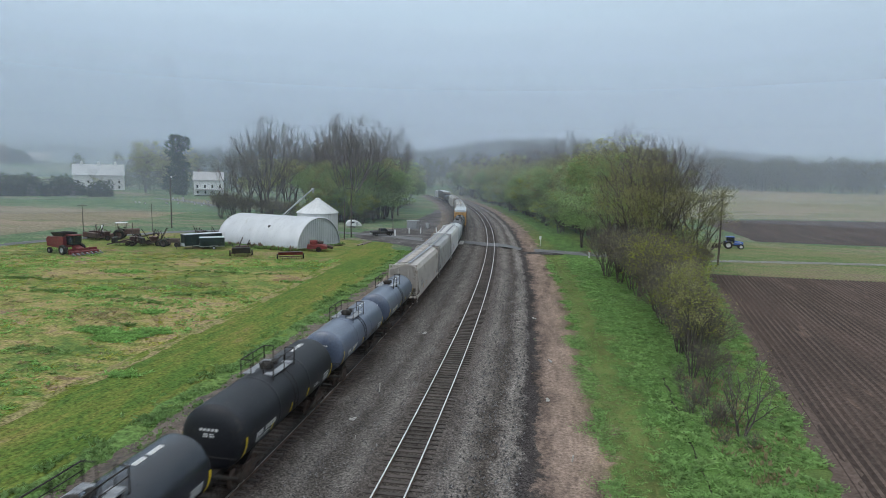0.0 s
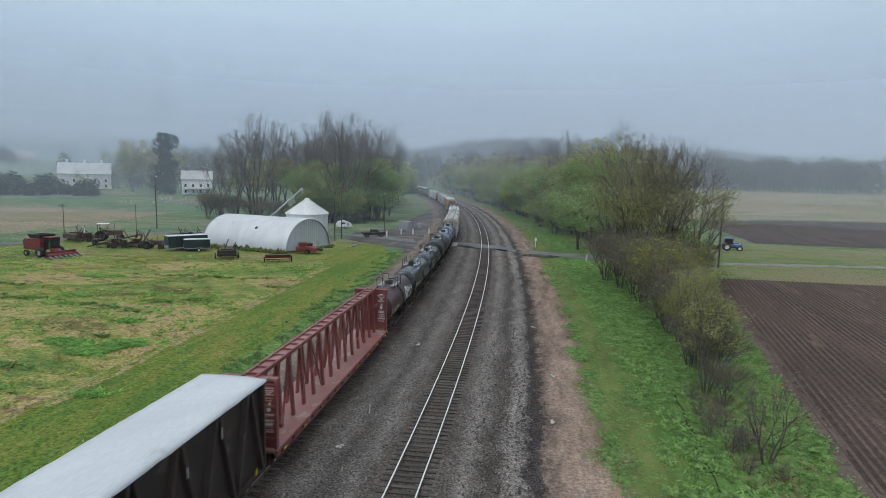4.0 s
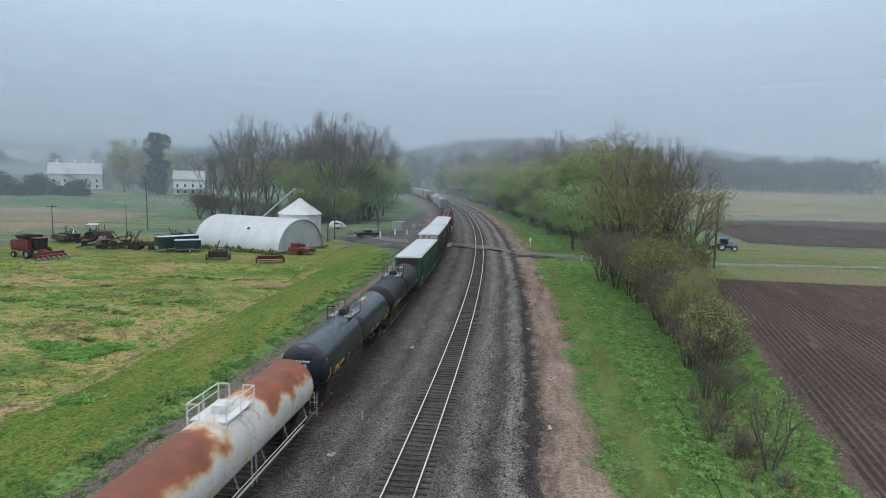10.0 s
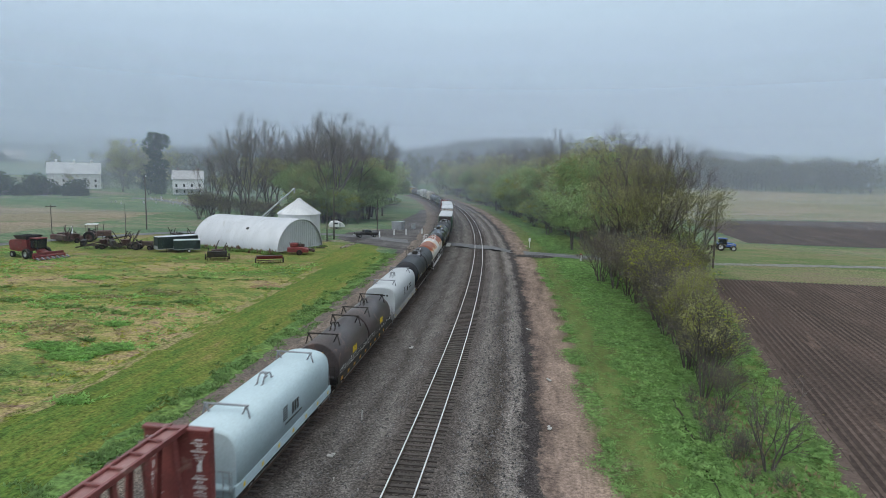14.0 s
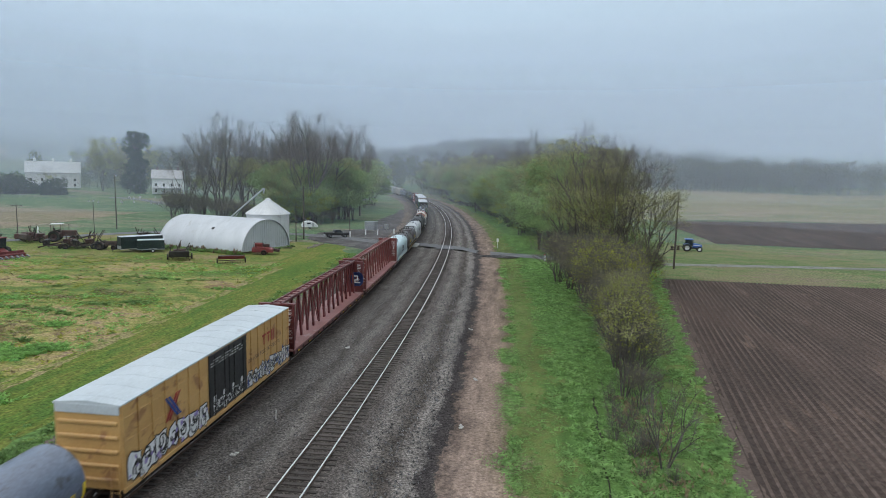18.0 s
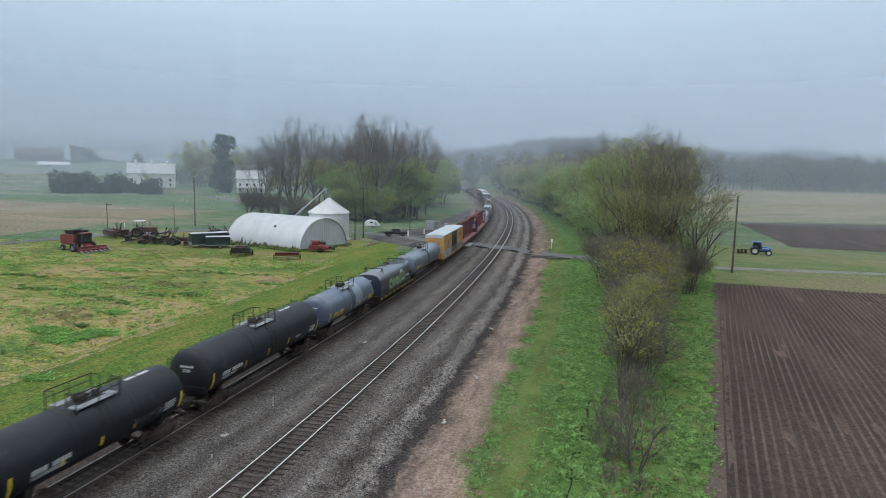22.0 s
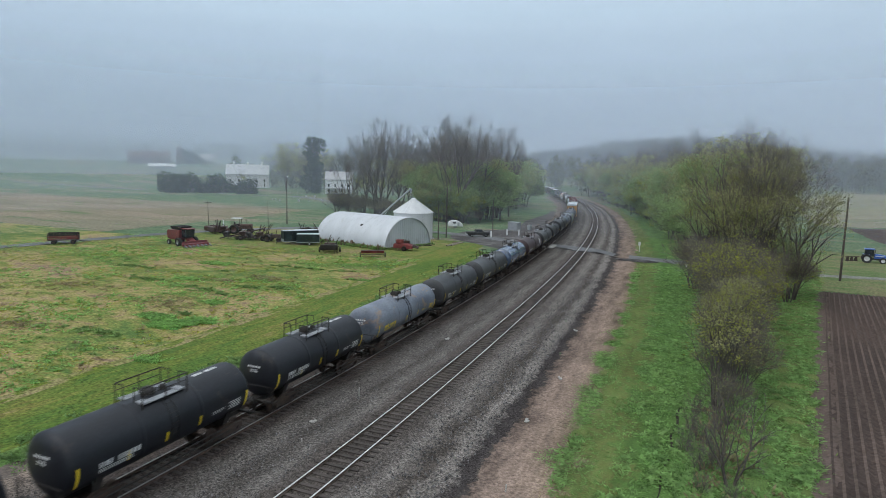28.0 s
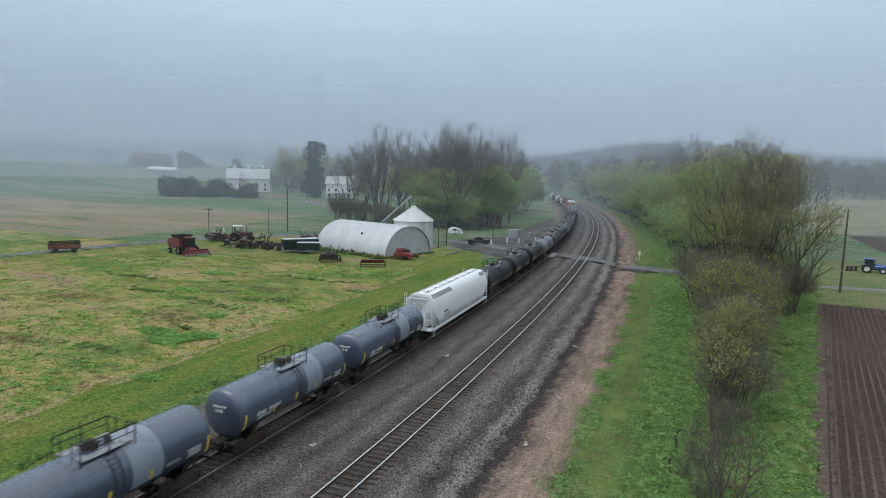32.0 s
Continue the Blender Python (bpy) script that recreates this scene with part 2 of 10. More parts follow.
def corridor_material(name, soft, stops, fine=7.0, stones=14.0, wander=1.0, blots=(0.72, 1.25)):
    """Ground that changes with the distance from the track's centre line: gravel, cinders, dead grass, turf, with ragged borders.
    stops: (offset in metres, colour)."""
    m = bpy.data.materials.new(name)
    m.use_nodes = True
    n, l = m.node_tree.nodes, m.node_tree.links
    b = n["Principled BSDF"]
    b.inputs["Roughness"].default_value, b.inputs["Specular IOR Level"].default_value = 0.95, 0.12
    pos = n.new("ShaderNodeNewGeometry").outputs["Position"]

    def math_(op, a, c, d=None):
        x = n.new("ShaderNodeMath")
        x.operation = op
        for k, v in enumerate((a, c) if d is None else (a, c, d)):
            if isinstance(v, (int, float)):
                x.inputs[k].default_value = v
            else:
                l.new(v, x.inputs[k])
        return x.outputs[0]

    def noise_at(sc, detail, stretch=(1, 1, 1), rough=0.5):
        mp = n.new("ShaderNodeMapping")
        mp.inputs["Scale"].default_value = stretch
        l.new(pos, mp.inputs[0])
        t = n.new("ShaderNodeTexNoise")
        t.inputs["Scale"].default_value, t.inputs["Detail"].default_value, t.inputs["Roughness"].default_value = sc, detail, rough
        l.new(mp.outputs[0], t.inputs["Vector"])
        return t.outputs[0]

    flat = n.new("ShaderNodeVectorMath")
    flat.operation = "MULTIPLY"
    flat.inputs[1].default_value = (1, 1, 0)
    l.new(pos, flat.inputs[0])
    far = n.new("ShaderNodeVectorMath")
    far.operation = "DISTANCE"
    far.inputs[1].default_value = (0.786 - 1176.0, -16.0, 0)
    l.new(flat.outputs[0], far.inputs[0])
    off = math_("SUBTRACT", far.outputs["Value"], 1176.0)
    ragged = math_("ADD", math_("MULTIPLY", math_("SUBTRACT", noise_at(0.35, 3), 0.5), 2.0 * wander), math_("MULTIPLY", math_("SUBTRACT", noise_at(2.6, 5, rough=0.7), 0.5), 1.6))
    # the bands under the rails keep their line, those farther out wander
    where = math_("ADD", off, math_("MULTIPLY", ragged, soft))
    lo, hi = stops[0][0], stops[-1][0]
    f = n.new("ShaderNodeMapRange")
    f.inputs["From Min"].default_value, f.inputs["From Max"].default_value = lo, hi
    l.new(where, f.inputs[0])
    cr = n.new("ShaderNodeValToRGB")
    e = cr.color_ramp.elements
    e[0].position, e[0].color = 0.0, (*stops[0][1], 1)
    e[1].position, e[1].color = 1.0, (*stops[-1][1], 1)
    for at, c in stops[1:-1]:
        e.new((at - lo) / (hi - lo)).color = (*c, 1)
    l.new(f.outputs[0], cr.inputs[0])
    blot = n.new("ShaderNodeMapRange")
    blot.inputs["From Min"].default_value, blot.inputs["From Max"].default_value = 0.3, 0.7
    blot.inputs["To Min"].default_value, blot.inputs["To Max"].default_value = blots
    l.new(noise_at(0.9, 5, (1, 0.22, 1), 0.65), blot.inputs[0])
    fn = noise_at(fine, 4, rough=0.65)
    g = n.new("ShaderNodeMapRange")
    g.inputs["From Min"].default_value, g.inputs["From Max"].default_value = 0.3, 0.7
    g.inputs["To Min"].default_value, g.inputs["To Max"].default_value = 0.5, 1.5
    l.new(fn, g.inputs[0])
    amount = math_("MULTIPLY", blot.outputs[0], g.outputs[0])
    if stones:
        vo = n.new("ShaderNodeTexVoronoi")
        vo.inputs["Scale"].default_value = stones
        l.new(pos, vo.inputs["Vector"])
        sp = n.new("ShaderNodeSeparateColor")
        l.new(vo.outputs["Color"], sp.inputs[0])
        st = n.new("ShaderNodeMapRange")
        st.inputs["To Min"].default_value, st.inputs["To Max"].default_value = 0.45, 1.6
        l.new(sp.outputs[0], st.inputs[0])
        amount = math_("MULTIPLY", amount, st.outputs[0])
    sc = n.new("ShaderNodeVectorMath")
    sc.operation = "SCALE"
    l.new(cr.outputs[0], sc.inputs[0])
    l.new(amount, sc.inputs["Scale"])
    l.new(sc.outputs[0], b.inputs["Base Color"])
    bp = n.new("ShaderNodeBump")
    bp.inputs["Strength"].default_value, bp.inputs["Distance"].default_value = 1.0, 0.6 / fine
    l.new(fn, bp.inputs["Height"])
    l.new(bp.outputs[0], b.inputs["Normal"])
    M[name] = m
    return m


BED_STOPS = ((-16.0, (0.205, 0.160, 0.132)), (-13.6, (0.165, 0.135, 0.115)), (-11.6, (0.109, 0.096, 0.088)), (-10.2, (0.077, 0.063, 0.057)), (-9.2, (0.062, 0.049, 0.044)), (-6.6, (0.062, 0.049, 0.044)),
             (-5.6, (0.105, 0.094, 0.086)), (-4.6, (0.126, 0.115, 0.108)), (-3.8, (0.074, 0.066, 0.061)), (-2.7, (0.143, 0.132, 0.124)), (-1.7, (0.089, 0.078, 0.072)), (0.0, (0.064, 0.055, 0.049)),
             (1.7, (0.095, 0.083, 0.077)), (2.7, (0.166, 0.151, 0.141)), (3.5, (0.103, 0.092, 0.084)), (4.1, (0.056, 0.047, 0.042)), (4.9, (0.187, 0.170, 0.158)), (5.6, (0.145, 0.131, 0.122)),
             (5.9, (0.046, 0.040, 0.040)), (6.85, (0.051, 0.044, 0.043)), (7.25, (0.158, 0.137, 0.109)), (8.0, (0.327, 0.232, 0.183)), (9.3, (0.289, 0.201, 0.156)), (10.3, (0.211, 0.171, 0.101)))
corridor_material("track_bed", 0.9, BED_STOPS)
corridor_material("dead_grass", 2.0, ((5.6, (0.046, 0.041, 0.040)), (6.5, (0.050, 0.044, 0.042)), (7.0, (0.150, 0.112, 0.094)), (7.8, (0.215, 0.160, 0.132)), (9.2, (0.235, 0.175, 0.140)), (10.2, (0.190, 0.145, 0.105)), (11.0, (0.120, 0.140, 0.060))), 6.0, 0.0, 0.7, (0.45, 1.42))
corridor_material("verge_turf", 2.6, ((8.6, (0.259, 0.190, 0.148)), (9.9, (0.224, 0.167, 0.121)), (10.3, (0.119, 0.134, 0.047)), (10.9, (0.090, 0.143, 0.041)), (11.5, (0.126, 0.140, 0.049)), (12.1, (0.092, 0.142, 0.039)),
                                    (12.9, (0.125, 0.140, 0.047)), (13.6, (0.083, 0.143, 0.039)), (14.6, (0.082, 0.156, 0.041)), (19, (0.094, 0.163, 0.046)), (24, (0.126, 0.165, 0.053)), (40, (0.131, 0.160, 0.053))), 9.0, 0.0, 1.3, (0.65, 1.35))
mat("cinder", (0.035, 0.032, 0.033), (0.08, 0.076, 0.076), 0.9, scale=0.7, fine=7.0, bump=1.0, space="World", grain=0.6, stretch=(1, 0.3, 1), stones=14.0)
# track
mat("rail_top", (0.85, 0.84, 0.83), (0.72, 0.71, 0.7), 0.4, 0.75, scale=1.0, fine=30, bump=0.05, grain=0.1)
mat("rail_side", (0.12, 0.075, 0.055), (0.08, 0.055, 0.045), 0.8, 0.2, scale=2.0, fine=30)
mat("rusty_rail_top", (0.34, 0.30, 0.28), (0.45, 0.42, 0.40), 0.4, 0.8, scale=1.0, fine=30, grain=0.1)
mat("sleeper", (0.072, 0.060, 0.055), (0.050, 0.041, 0.038), 0.9, scale=1.5, fine=14, bump=0.4, stretch=(0.5, 4, 4), jitter=0.3)
# train
for key, c1, c2, c3, th in (
    ("tank_black", (0.0085, 0.0105, 0.016), (0.012, 0.0135, 0.0185), (0.034, 0.027, 0.027), 0.62),
    ("tank_dark", (0.011, 0.015, 0.023), (0.015, 0.019, 0.028), (0.026, 0.027, 0.032), 0.66),
    ("tank_grey", (0.05, 0.052, 0.057), (0.036, 0.038, 0.042), (0.075, 0.068, 0.063), 0.62),
    ("tank_bluegrey", (0.085, 0.107, 0.165), (0.065, 0.085, 0.135), (0.12, 0.13, 0.15), 0.64),
    ("tank_paleblue", (0.12, 0.143, 0.20), (0.092, 0.112, 0.16), (0.05, 0.056, 0.068), 0.6),
    ("band_pale", (0.24, 0.27, 0.32), (0.19, 0.22, 0.27), (0.16, 0.19, 0.24), 0.6),
    ("tank_blue", (0.066, 0.098, 0.172), (0.05, 0.078, 0.14), (0.04, 0.05, 0.07), 0.62),
    ("tank_brown", (0.058, 0.033, 0.036), (0.041, 0.026, 0.030), (0.085, 0.062, 0.055), 0.62),
    ("tank_weathered", (0.17, 0.19, 0.23), (0.10, 0.115, 0.15), (0.24, 0.17, 0.13), 0.57),
    ("hopper_white", (0.62, 0.62, 0.62), (0.52, 0.52, 0.52), (0.36, 0.34, 0.32), 0.66),
    ("hopper_cream", (0.50, 0.46, 0.42), (0.42, 0.38, 0.35), (0.28, 0.24, 0.21), 0.62),
    ("hopper_clean", (0.84, 0.86, 0.87), (0.78, 0.80, 0.82), (0.62, 0.63, 0.64), 0.74),
    ("tank_slate", (0.060, 0.080, 0.125), (0.047, 0.064, 0.104), (0.085, 0.095, 0.115), 0.64),
    ("hopper_grey", (0.36, 0.36, 0.35), (0.28, 0.28, 0.28), (0.2, 0.18, 0.16), 0.6),
    ("coil_white", (0.43, 0.455, 0.475), (0.385, 0.41, 0.43), (0.32, 0.32, 0.32), 0.66),
    ("coil_mint", (0.47, 0.58, 0.62), (0.42, 0.53, 0.57), (0.38, 0.46, 0.48), 0.68),
    ("coil_brown", (0.074, 0.056, 0.054), (0.048, 0.040, 0.041), (0.115, 0.078, 0.068), 0.58),
    ("coil_navy", (0.012, 0.019, 0.042), (0.018, 0.027, 0.054), (0.04, 0.04, 0.05), 0.68),
    ("beam_red", (0.20, 0.055, 0.05), (0.15, 0.042, 0.04), (0.25, 0.15, 0.13), 0.6),
    ("beam_floor", (0.30, 0.15, 0.14), (0.24, 0.11, 0.10), (0.35, 0.25, 0.23), 0.6),
    ("beam_maroon", (0.13, 0.03, 0.032), (0.10, 0.025, 0.028), (0.2, 0.12, 0.11), 0.64),
    ("gondola_black", (0.022, 0.018, 0.017), (0.040, 0.029, 0.026), (0.075, 0.06, 0.053), 0.63),
    ("gondola_rib", (0.052, 0.037, 0.032), (0.03, 0.024, 0.022), (0.13, 0.115, 0.105), 0.64),
    ("board_worn", (0.50, 0.47, 0.43), (0.36, 0.31, 0.27), (0.16, 0.11, 0.085), 0.58),
    ("gondola_green", (0.05, 0.115, 0.075), (0.036, 0.085, 0.056), (0.11, 0.075, 0.055), 0.57),
    ("box_yellow", (0.55, 0.335, 0.13), (0.48, 0.28, 0.105), (0.33, 0.17, 0.075), 0.6),
    ("tarp_white", (0.49, 0.515, 0.54), (0.44, 0.465, 0.495), (0.37, 0.39, 0.41), 0.66),
    ("roof_galv", (0.50, 0.54, 0.57), (0.45, 0.49, 0.52), (0.40, 0.42, 0.44), 0.66),
):
    mat(key, c1, c2, 0.5 if key in ("tank_black", "tank_grey", "tank_brown", "gondola_black", "coil_white", "coil_mint", "tarp_white") else (0.27 if key in ("tank_dark", "tank_slate", "tank_blue") else 0.38), 0.0, scale=0.55, fine=9.0, bump=0.06, c3=c3, third=th, grain=0.2 if c1[1] < 0.2 else 0.07, stretch=(1, 0.6, 1))
    if key in ("tank_dark", "tank_slate", "tank_blue", "tank_bluegrey", "tank_paleblue", "coil_navy"):
        M[key].node_tree.nodes["Principled BSDF"].inputs["Coat Weight"].default_value = 1.0 if key == "coil_navy" else (0.25 if key == "tank_dark" else 0.6)
        M[key].node_tree.nodes["Principled BSDF"].inputs["Coat Roughness"].default_value = 0.2
        M[key].node_tree.nodes["Principled BSDF"].inputs["Coat IOR"].default_value = 2.3 if key == "coil_navy" else 1.6
    M[key].node_tree.nodes["Principled BSDF"].inputs["Specular IOR Level"].default_value = 0.42 if key in ("tank_black", "tank_grey", "tank_brown", "coil_brown") else (0.75 if key in ("tank_slate", "tank_blue") else 0.5)
mat("steel_black", (0.02, 0.019, 0.019), (0.04, 0.034, 0.03), 0.7, 0.2, scale=2.0, fine=20, bump=0.1)
mat("steel_rusty", (0.07, 0.045, 0.035), (0.045, 0.033, 0.028), 0.8, 0.2, scale=2.0, fine=20, bump=0.2)
mat("walk_grey", (0.30, 0.31, 0.33), (0.22, 0.23, 0.25), 0.6, 0.3, scale=2.0, fine=25, bump=0.2)
mat("paint_white", (0.7, 0.7, 0.7), (0.6, 0.6, 0.6), 0.6, scale=3.0, fine=20, bump=0.05, grain=0.1)
mat("paint_yellow", (0.80, 0.58, 0.03), (0.74, 0.52, 0.03), 0.6, scale=3.0, fine=20, bump=0.05, grain=0.1)
mat("paint_orange", (0.6, 0.30, 0.05), (0.5, 0.25, 0.04), 0.6, scale=3.0, fine=20, grain=0.1)
mat("paint_blue", (0.03, 0.06, 0.22), (0.04, 0.08, 0.26), 0.5, scale=3.0, fine=20, grain=0.1)
mat("paint_violet", (0.25, 0.18, 0.45), (0.35, 0.28, 0.5), 0.5, scale=3.0, fine=20, grain=0.1)
mat("paint_green", (0.30, 0.42, 0.22), (0.22, 0.34, 0.18), 0.5, scale=3.0, fine=20, grain=0.1)
mat("paint_red", (0.38, 0.05, 0.04), (0.28, 0.04, 0.035), 0.5, scale=3.0, fine=20, grain=0.1)
mat("paint_black", (0.018, 0.018, 0.02), (0.03, 0.03, 0.032), 0.5, scale=3.0, fine=20, grain=0.1)
# farm
mat("bin_steel", (0.66, 0.67, 0.68), (0.60, 0.61, 0.62), 0.5, 0.15, scale=0.5, fine=12, bump=0.04, c3=(0.52, 0.52, 0.52), third=0.64, grain=0.05, stretch=(1, 1, 0.3))
mat("galvanized", (0.56, 0.58, 0.61), (0.49, 0.51, 0.54), 0.5, 0.2, scale=0.5, fine=12, bump=0.05, c3=(0.44, 0.45, 0.46), third=0.62, grain=0.05, stretch=(0.5, 0.9, 0.5))
mat("machine_red", (0.185, 0.028, 0.03), (0.135, 0.024, 0.025), 0.55, scale=1.5, fine=14, bump=0.1, c3=(0.13, 0.07, 0.05), third=0.6)
mat("machine_worn", (0.105, 0.05, 0.044), (0.07, 0.04, 0.036), 0.65, scale=1.5, fine=14, bump=0.15, c3=(0.16, 0.11, 0.08), third=0.6)
mat("machine_rust", (0.075, 0.048, 0.041), (0.05, 0.036, 0.032), 0.8, scale=1.5, fine=14, bump=0.3)
mat("tyre", (0.018, 0.018, 0.018), (0.028, 0.026, 0.024), 0.9, scale=3, fine=25)
mat("glass_dark", (0.02, 0.025, 0.03), (0.015, 0.02, 0.024), 0.08, scale=1, fine=4, bump=0, grain=0.05)
mat("trailer_green", (0.010, 0.026, 0.025), (0.008, 0.020, 0.020), 0.4, scale=1, fine=10, bump=0.05, grain=0.1)
mat("tractor_blue", (0.03, 0.11, 0.42), (0.025, 0.09, 0.36), 0.4, scale=1, fine=10, bump=0.03, grain=0.1)
mat("house_white", (0.72, 0.73, 0.74), (0.64, 0.65, 0.66), 0.7, scale=0.5, fine=6, bump=0.05, grain=0.08)
mat("roof_dull", (0.42, 0.42, 0.43), (0.34, 0.34, 0.35), 0.6, scale=0.5, fine=6, bump=0.05)
mat("barn_red", (0.12, 0.06, 0.06), (0.10, 0.05, 0.05), 0.7, scale=0.5, fine=6)
mat("pole_wood", (0.10, 0.085, 0.075), (0.075, 0.06, 0.052), 0.9, scale=1.5, fine=14, bump=0.3, stretch=(5, 5, 0.5))
mat("concrete", (0.42, 0.41, 0.39), (0.34, 0.33, 0.31), 0.85, scale=0.8, fine=14, bump=0.2)
mat("cabinet", (0.40, 0.42, 0.43), (0.34, 0.36, 0.37), 0.45, 0.5, scale=0.8, fine=14, bump=0.05, grain=0.08)
mat("bark", (0.12, 0.105, 0.095), (0.08, 0.07, 0.064), 0.95, scale=1.5, fine=12, bump=0.5, stretch=(3, 3, 0.6))
mat("twig", (0.165, 0.143, 0.130), (0.115, 0.100, 0.092), 0.95, scale=0.6, fine=8, bump=0.0)


def leaf_material(name, c1, c2, through_light=0.56):
    m = material(name, c1, c2, 0.7, scale=0.35, fine=2.5, bump=0.0, space="World", grain=0.4, width=0.16)
    n, l = m.node_tree.nodes, m.node_tree.links
    b = n["Principled BSDF"]
    tr, mx = n.new("ShaderNodeBsdfTranslucent"), n.new("ShaderNodeMixShader")
    l.new(b.inputs["Base Color"].links[0].from_socket, tr.inputs["Color"])
    mx.inputs[0].default_value = through_light
    l.new(b.outputs[0], mx.inputs[1])
    l.new(tr.outputs[0], mx.inputs[2])
    l.new(mx.outputs[0], n["Material Output"].inputs["Surface"])
    return m


M["leaf_green"] = leaf_material("leaf_green", (0.345, 0.455, 0.205), (0.265, 0.37, 0.165))
M["leaf_spring"] = leaf_material("leaf_spring", (0.347, 0.358, 0.067), (0.246, 0.280, 0.056))
M["leaf_olive"] = leaf_material("leaf_olive", (0.395, 0.390, 0.178), (0.30, 0.31, 0.142))
M["leaf_bud"] = leaf_material("leaf_bud", (0.240, 0.198, 0.108), (0.180, 0.150, 0.084))
M["leaf_weed"] = leaf_material("leaf_weed", (0.275, 0.425, 0.158), (0.215, 0.360, 0.130))
M["leaf_lush"] = leaf_material("leaf_lush", (0.285, 0.480, 0.150), (0.225, 0.400, 0.122))
M["leaf_dead"] = leaf_material("leaf_dead", (0.27, 0.185, 0.135), (0.17, 0.12, 0.09))
M["leaf_tussock"] = leaf_material("leaf_tussock", (0.235, 0.350, 0.125), (0.175, 0.275, 0.095))
M["leaf_bank"] = leaf_material("leaf_bank", (0.225, 0.335, 0.130), (0.160, 0.265, 0.098))
M["leaf_dark"] = leaf_material("leaf_dark", (0.05, 0.078, 0.045), (0.036, 0.06, 0.036))
M["leaf_straw"] = leaf_material("leaf_straw", (0.36, 0.30, 0.18), (0.26, 0.22, 0.13))

# mist: distance haze put into thin bluish see-through sheets that scatter the sky's light
mist = bpy.data.materials.new("mist")
mist.use_nodes = True
mn, ml = mist.node_tree.nodes, mist.node_tree.links
mn.remove(mn["Principled BSDF"])
m_t, m_d, m_x = mn.new("ShaderNodeBsdfTransparent"), mn.new("ShaderNodeBsdfTranslucent"), mn.new("ShaderNodeMixShader")
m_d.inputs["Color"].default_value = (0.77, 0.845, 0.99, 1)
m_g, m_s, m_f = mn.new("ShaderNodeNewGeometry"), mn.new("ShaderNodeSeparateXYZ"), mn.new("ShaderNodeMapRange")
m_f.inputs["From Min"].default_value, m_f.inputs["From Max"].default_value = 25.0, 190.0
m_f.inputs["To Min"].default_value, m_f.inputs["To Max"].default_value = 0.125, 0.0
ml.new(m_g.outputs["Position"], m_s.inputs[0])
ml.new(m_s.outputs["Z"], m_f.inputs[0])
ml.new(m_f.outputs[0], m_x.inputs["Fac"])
m_r, m_h = mn.new("ShaderNodeBsdfDiffuse"), mn.new("ShaderNodeMixShader")
m_r.inputs["Color"].default_value = (0.77, 0.845, 0.99, 1)
ml.new(m_d.outputs[0], m_h.inputs[1])
ml.new(m_r.outputs[0], m_h.inputs[2])
ml.new(m_t.outputs[0], m_x.inputs[1])
ml.new(m_h.outputs[0], m_x.inputs[2])
ml.new(m_x.outputs[0], mn["Material Output"].inputs["Surface"])
M["mist"] = mist


# ---- mesh tools ----
GLYPHS = {}


def load_glyphs():
    """Outlines of figures and capitals in the built-in font, one unit high."""
    for ch in "0123456789ACEGILNOPRSTX":
        cu = bpy.data.curves.new("figure", "FONT")
        cu.body, cu.resolution_u, cu.size = ch, 2, 1.4
        ob = bpy.data.objects.new("figure", cu)
        scene.collection.objects.link(ob)
        me = bpy.data.meshes.new_from_object(ob.evaluated_get(bpy.context.evaluated_depsgraph_get()))
        GLYPHS[ch] = ([(v.co.x, v.co.y) for v in me.vertices], [tuple(p.vertices) for p in me.polygons])
        bpy.data.objects.remove(ob)
        bpy.data.curves.remove(cu)
        bpy.data.meshes.remove(me)


load_glyphs()


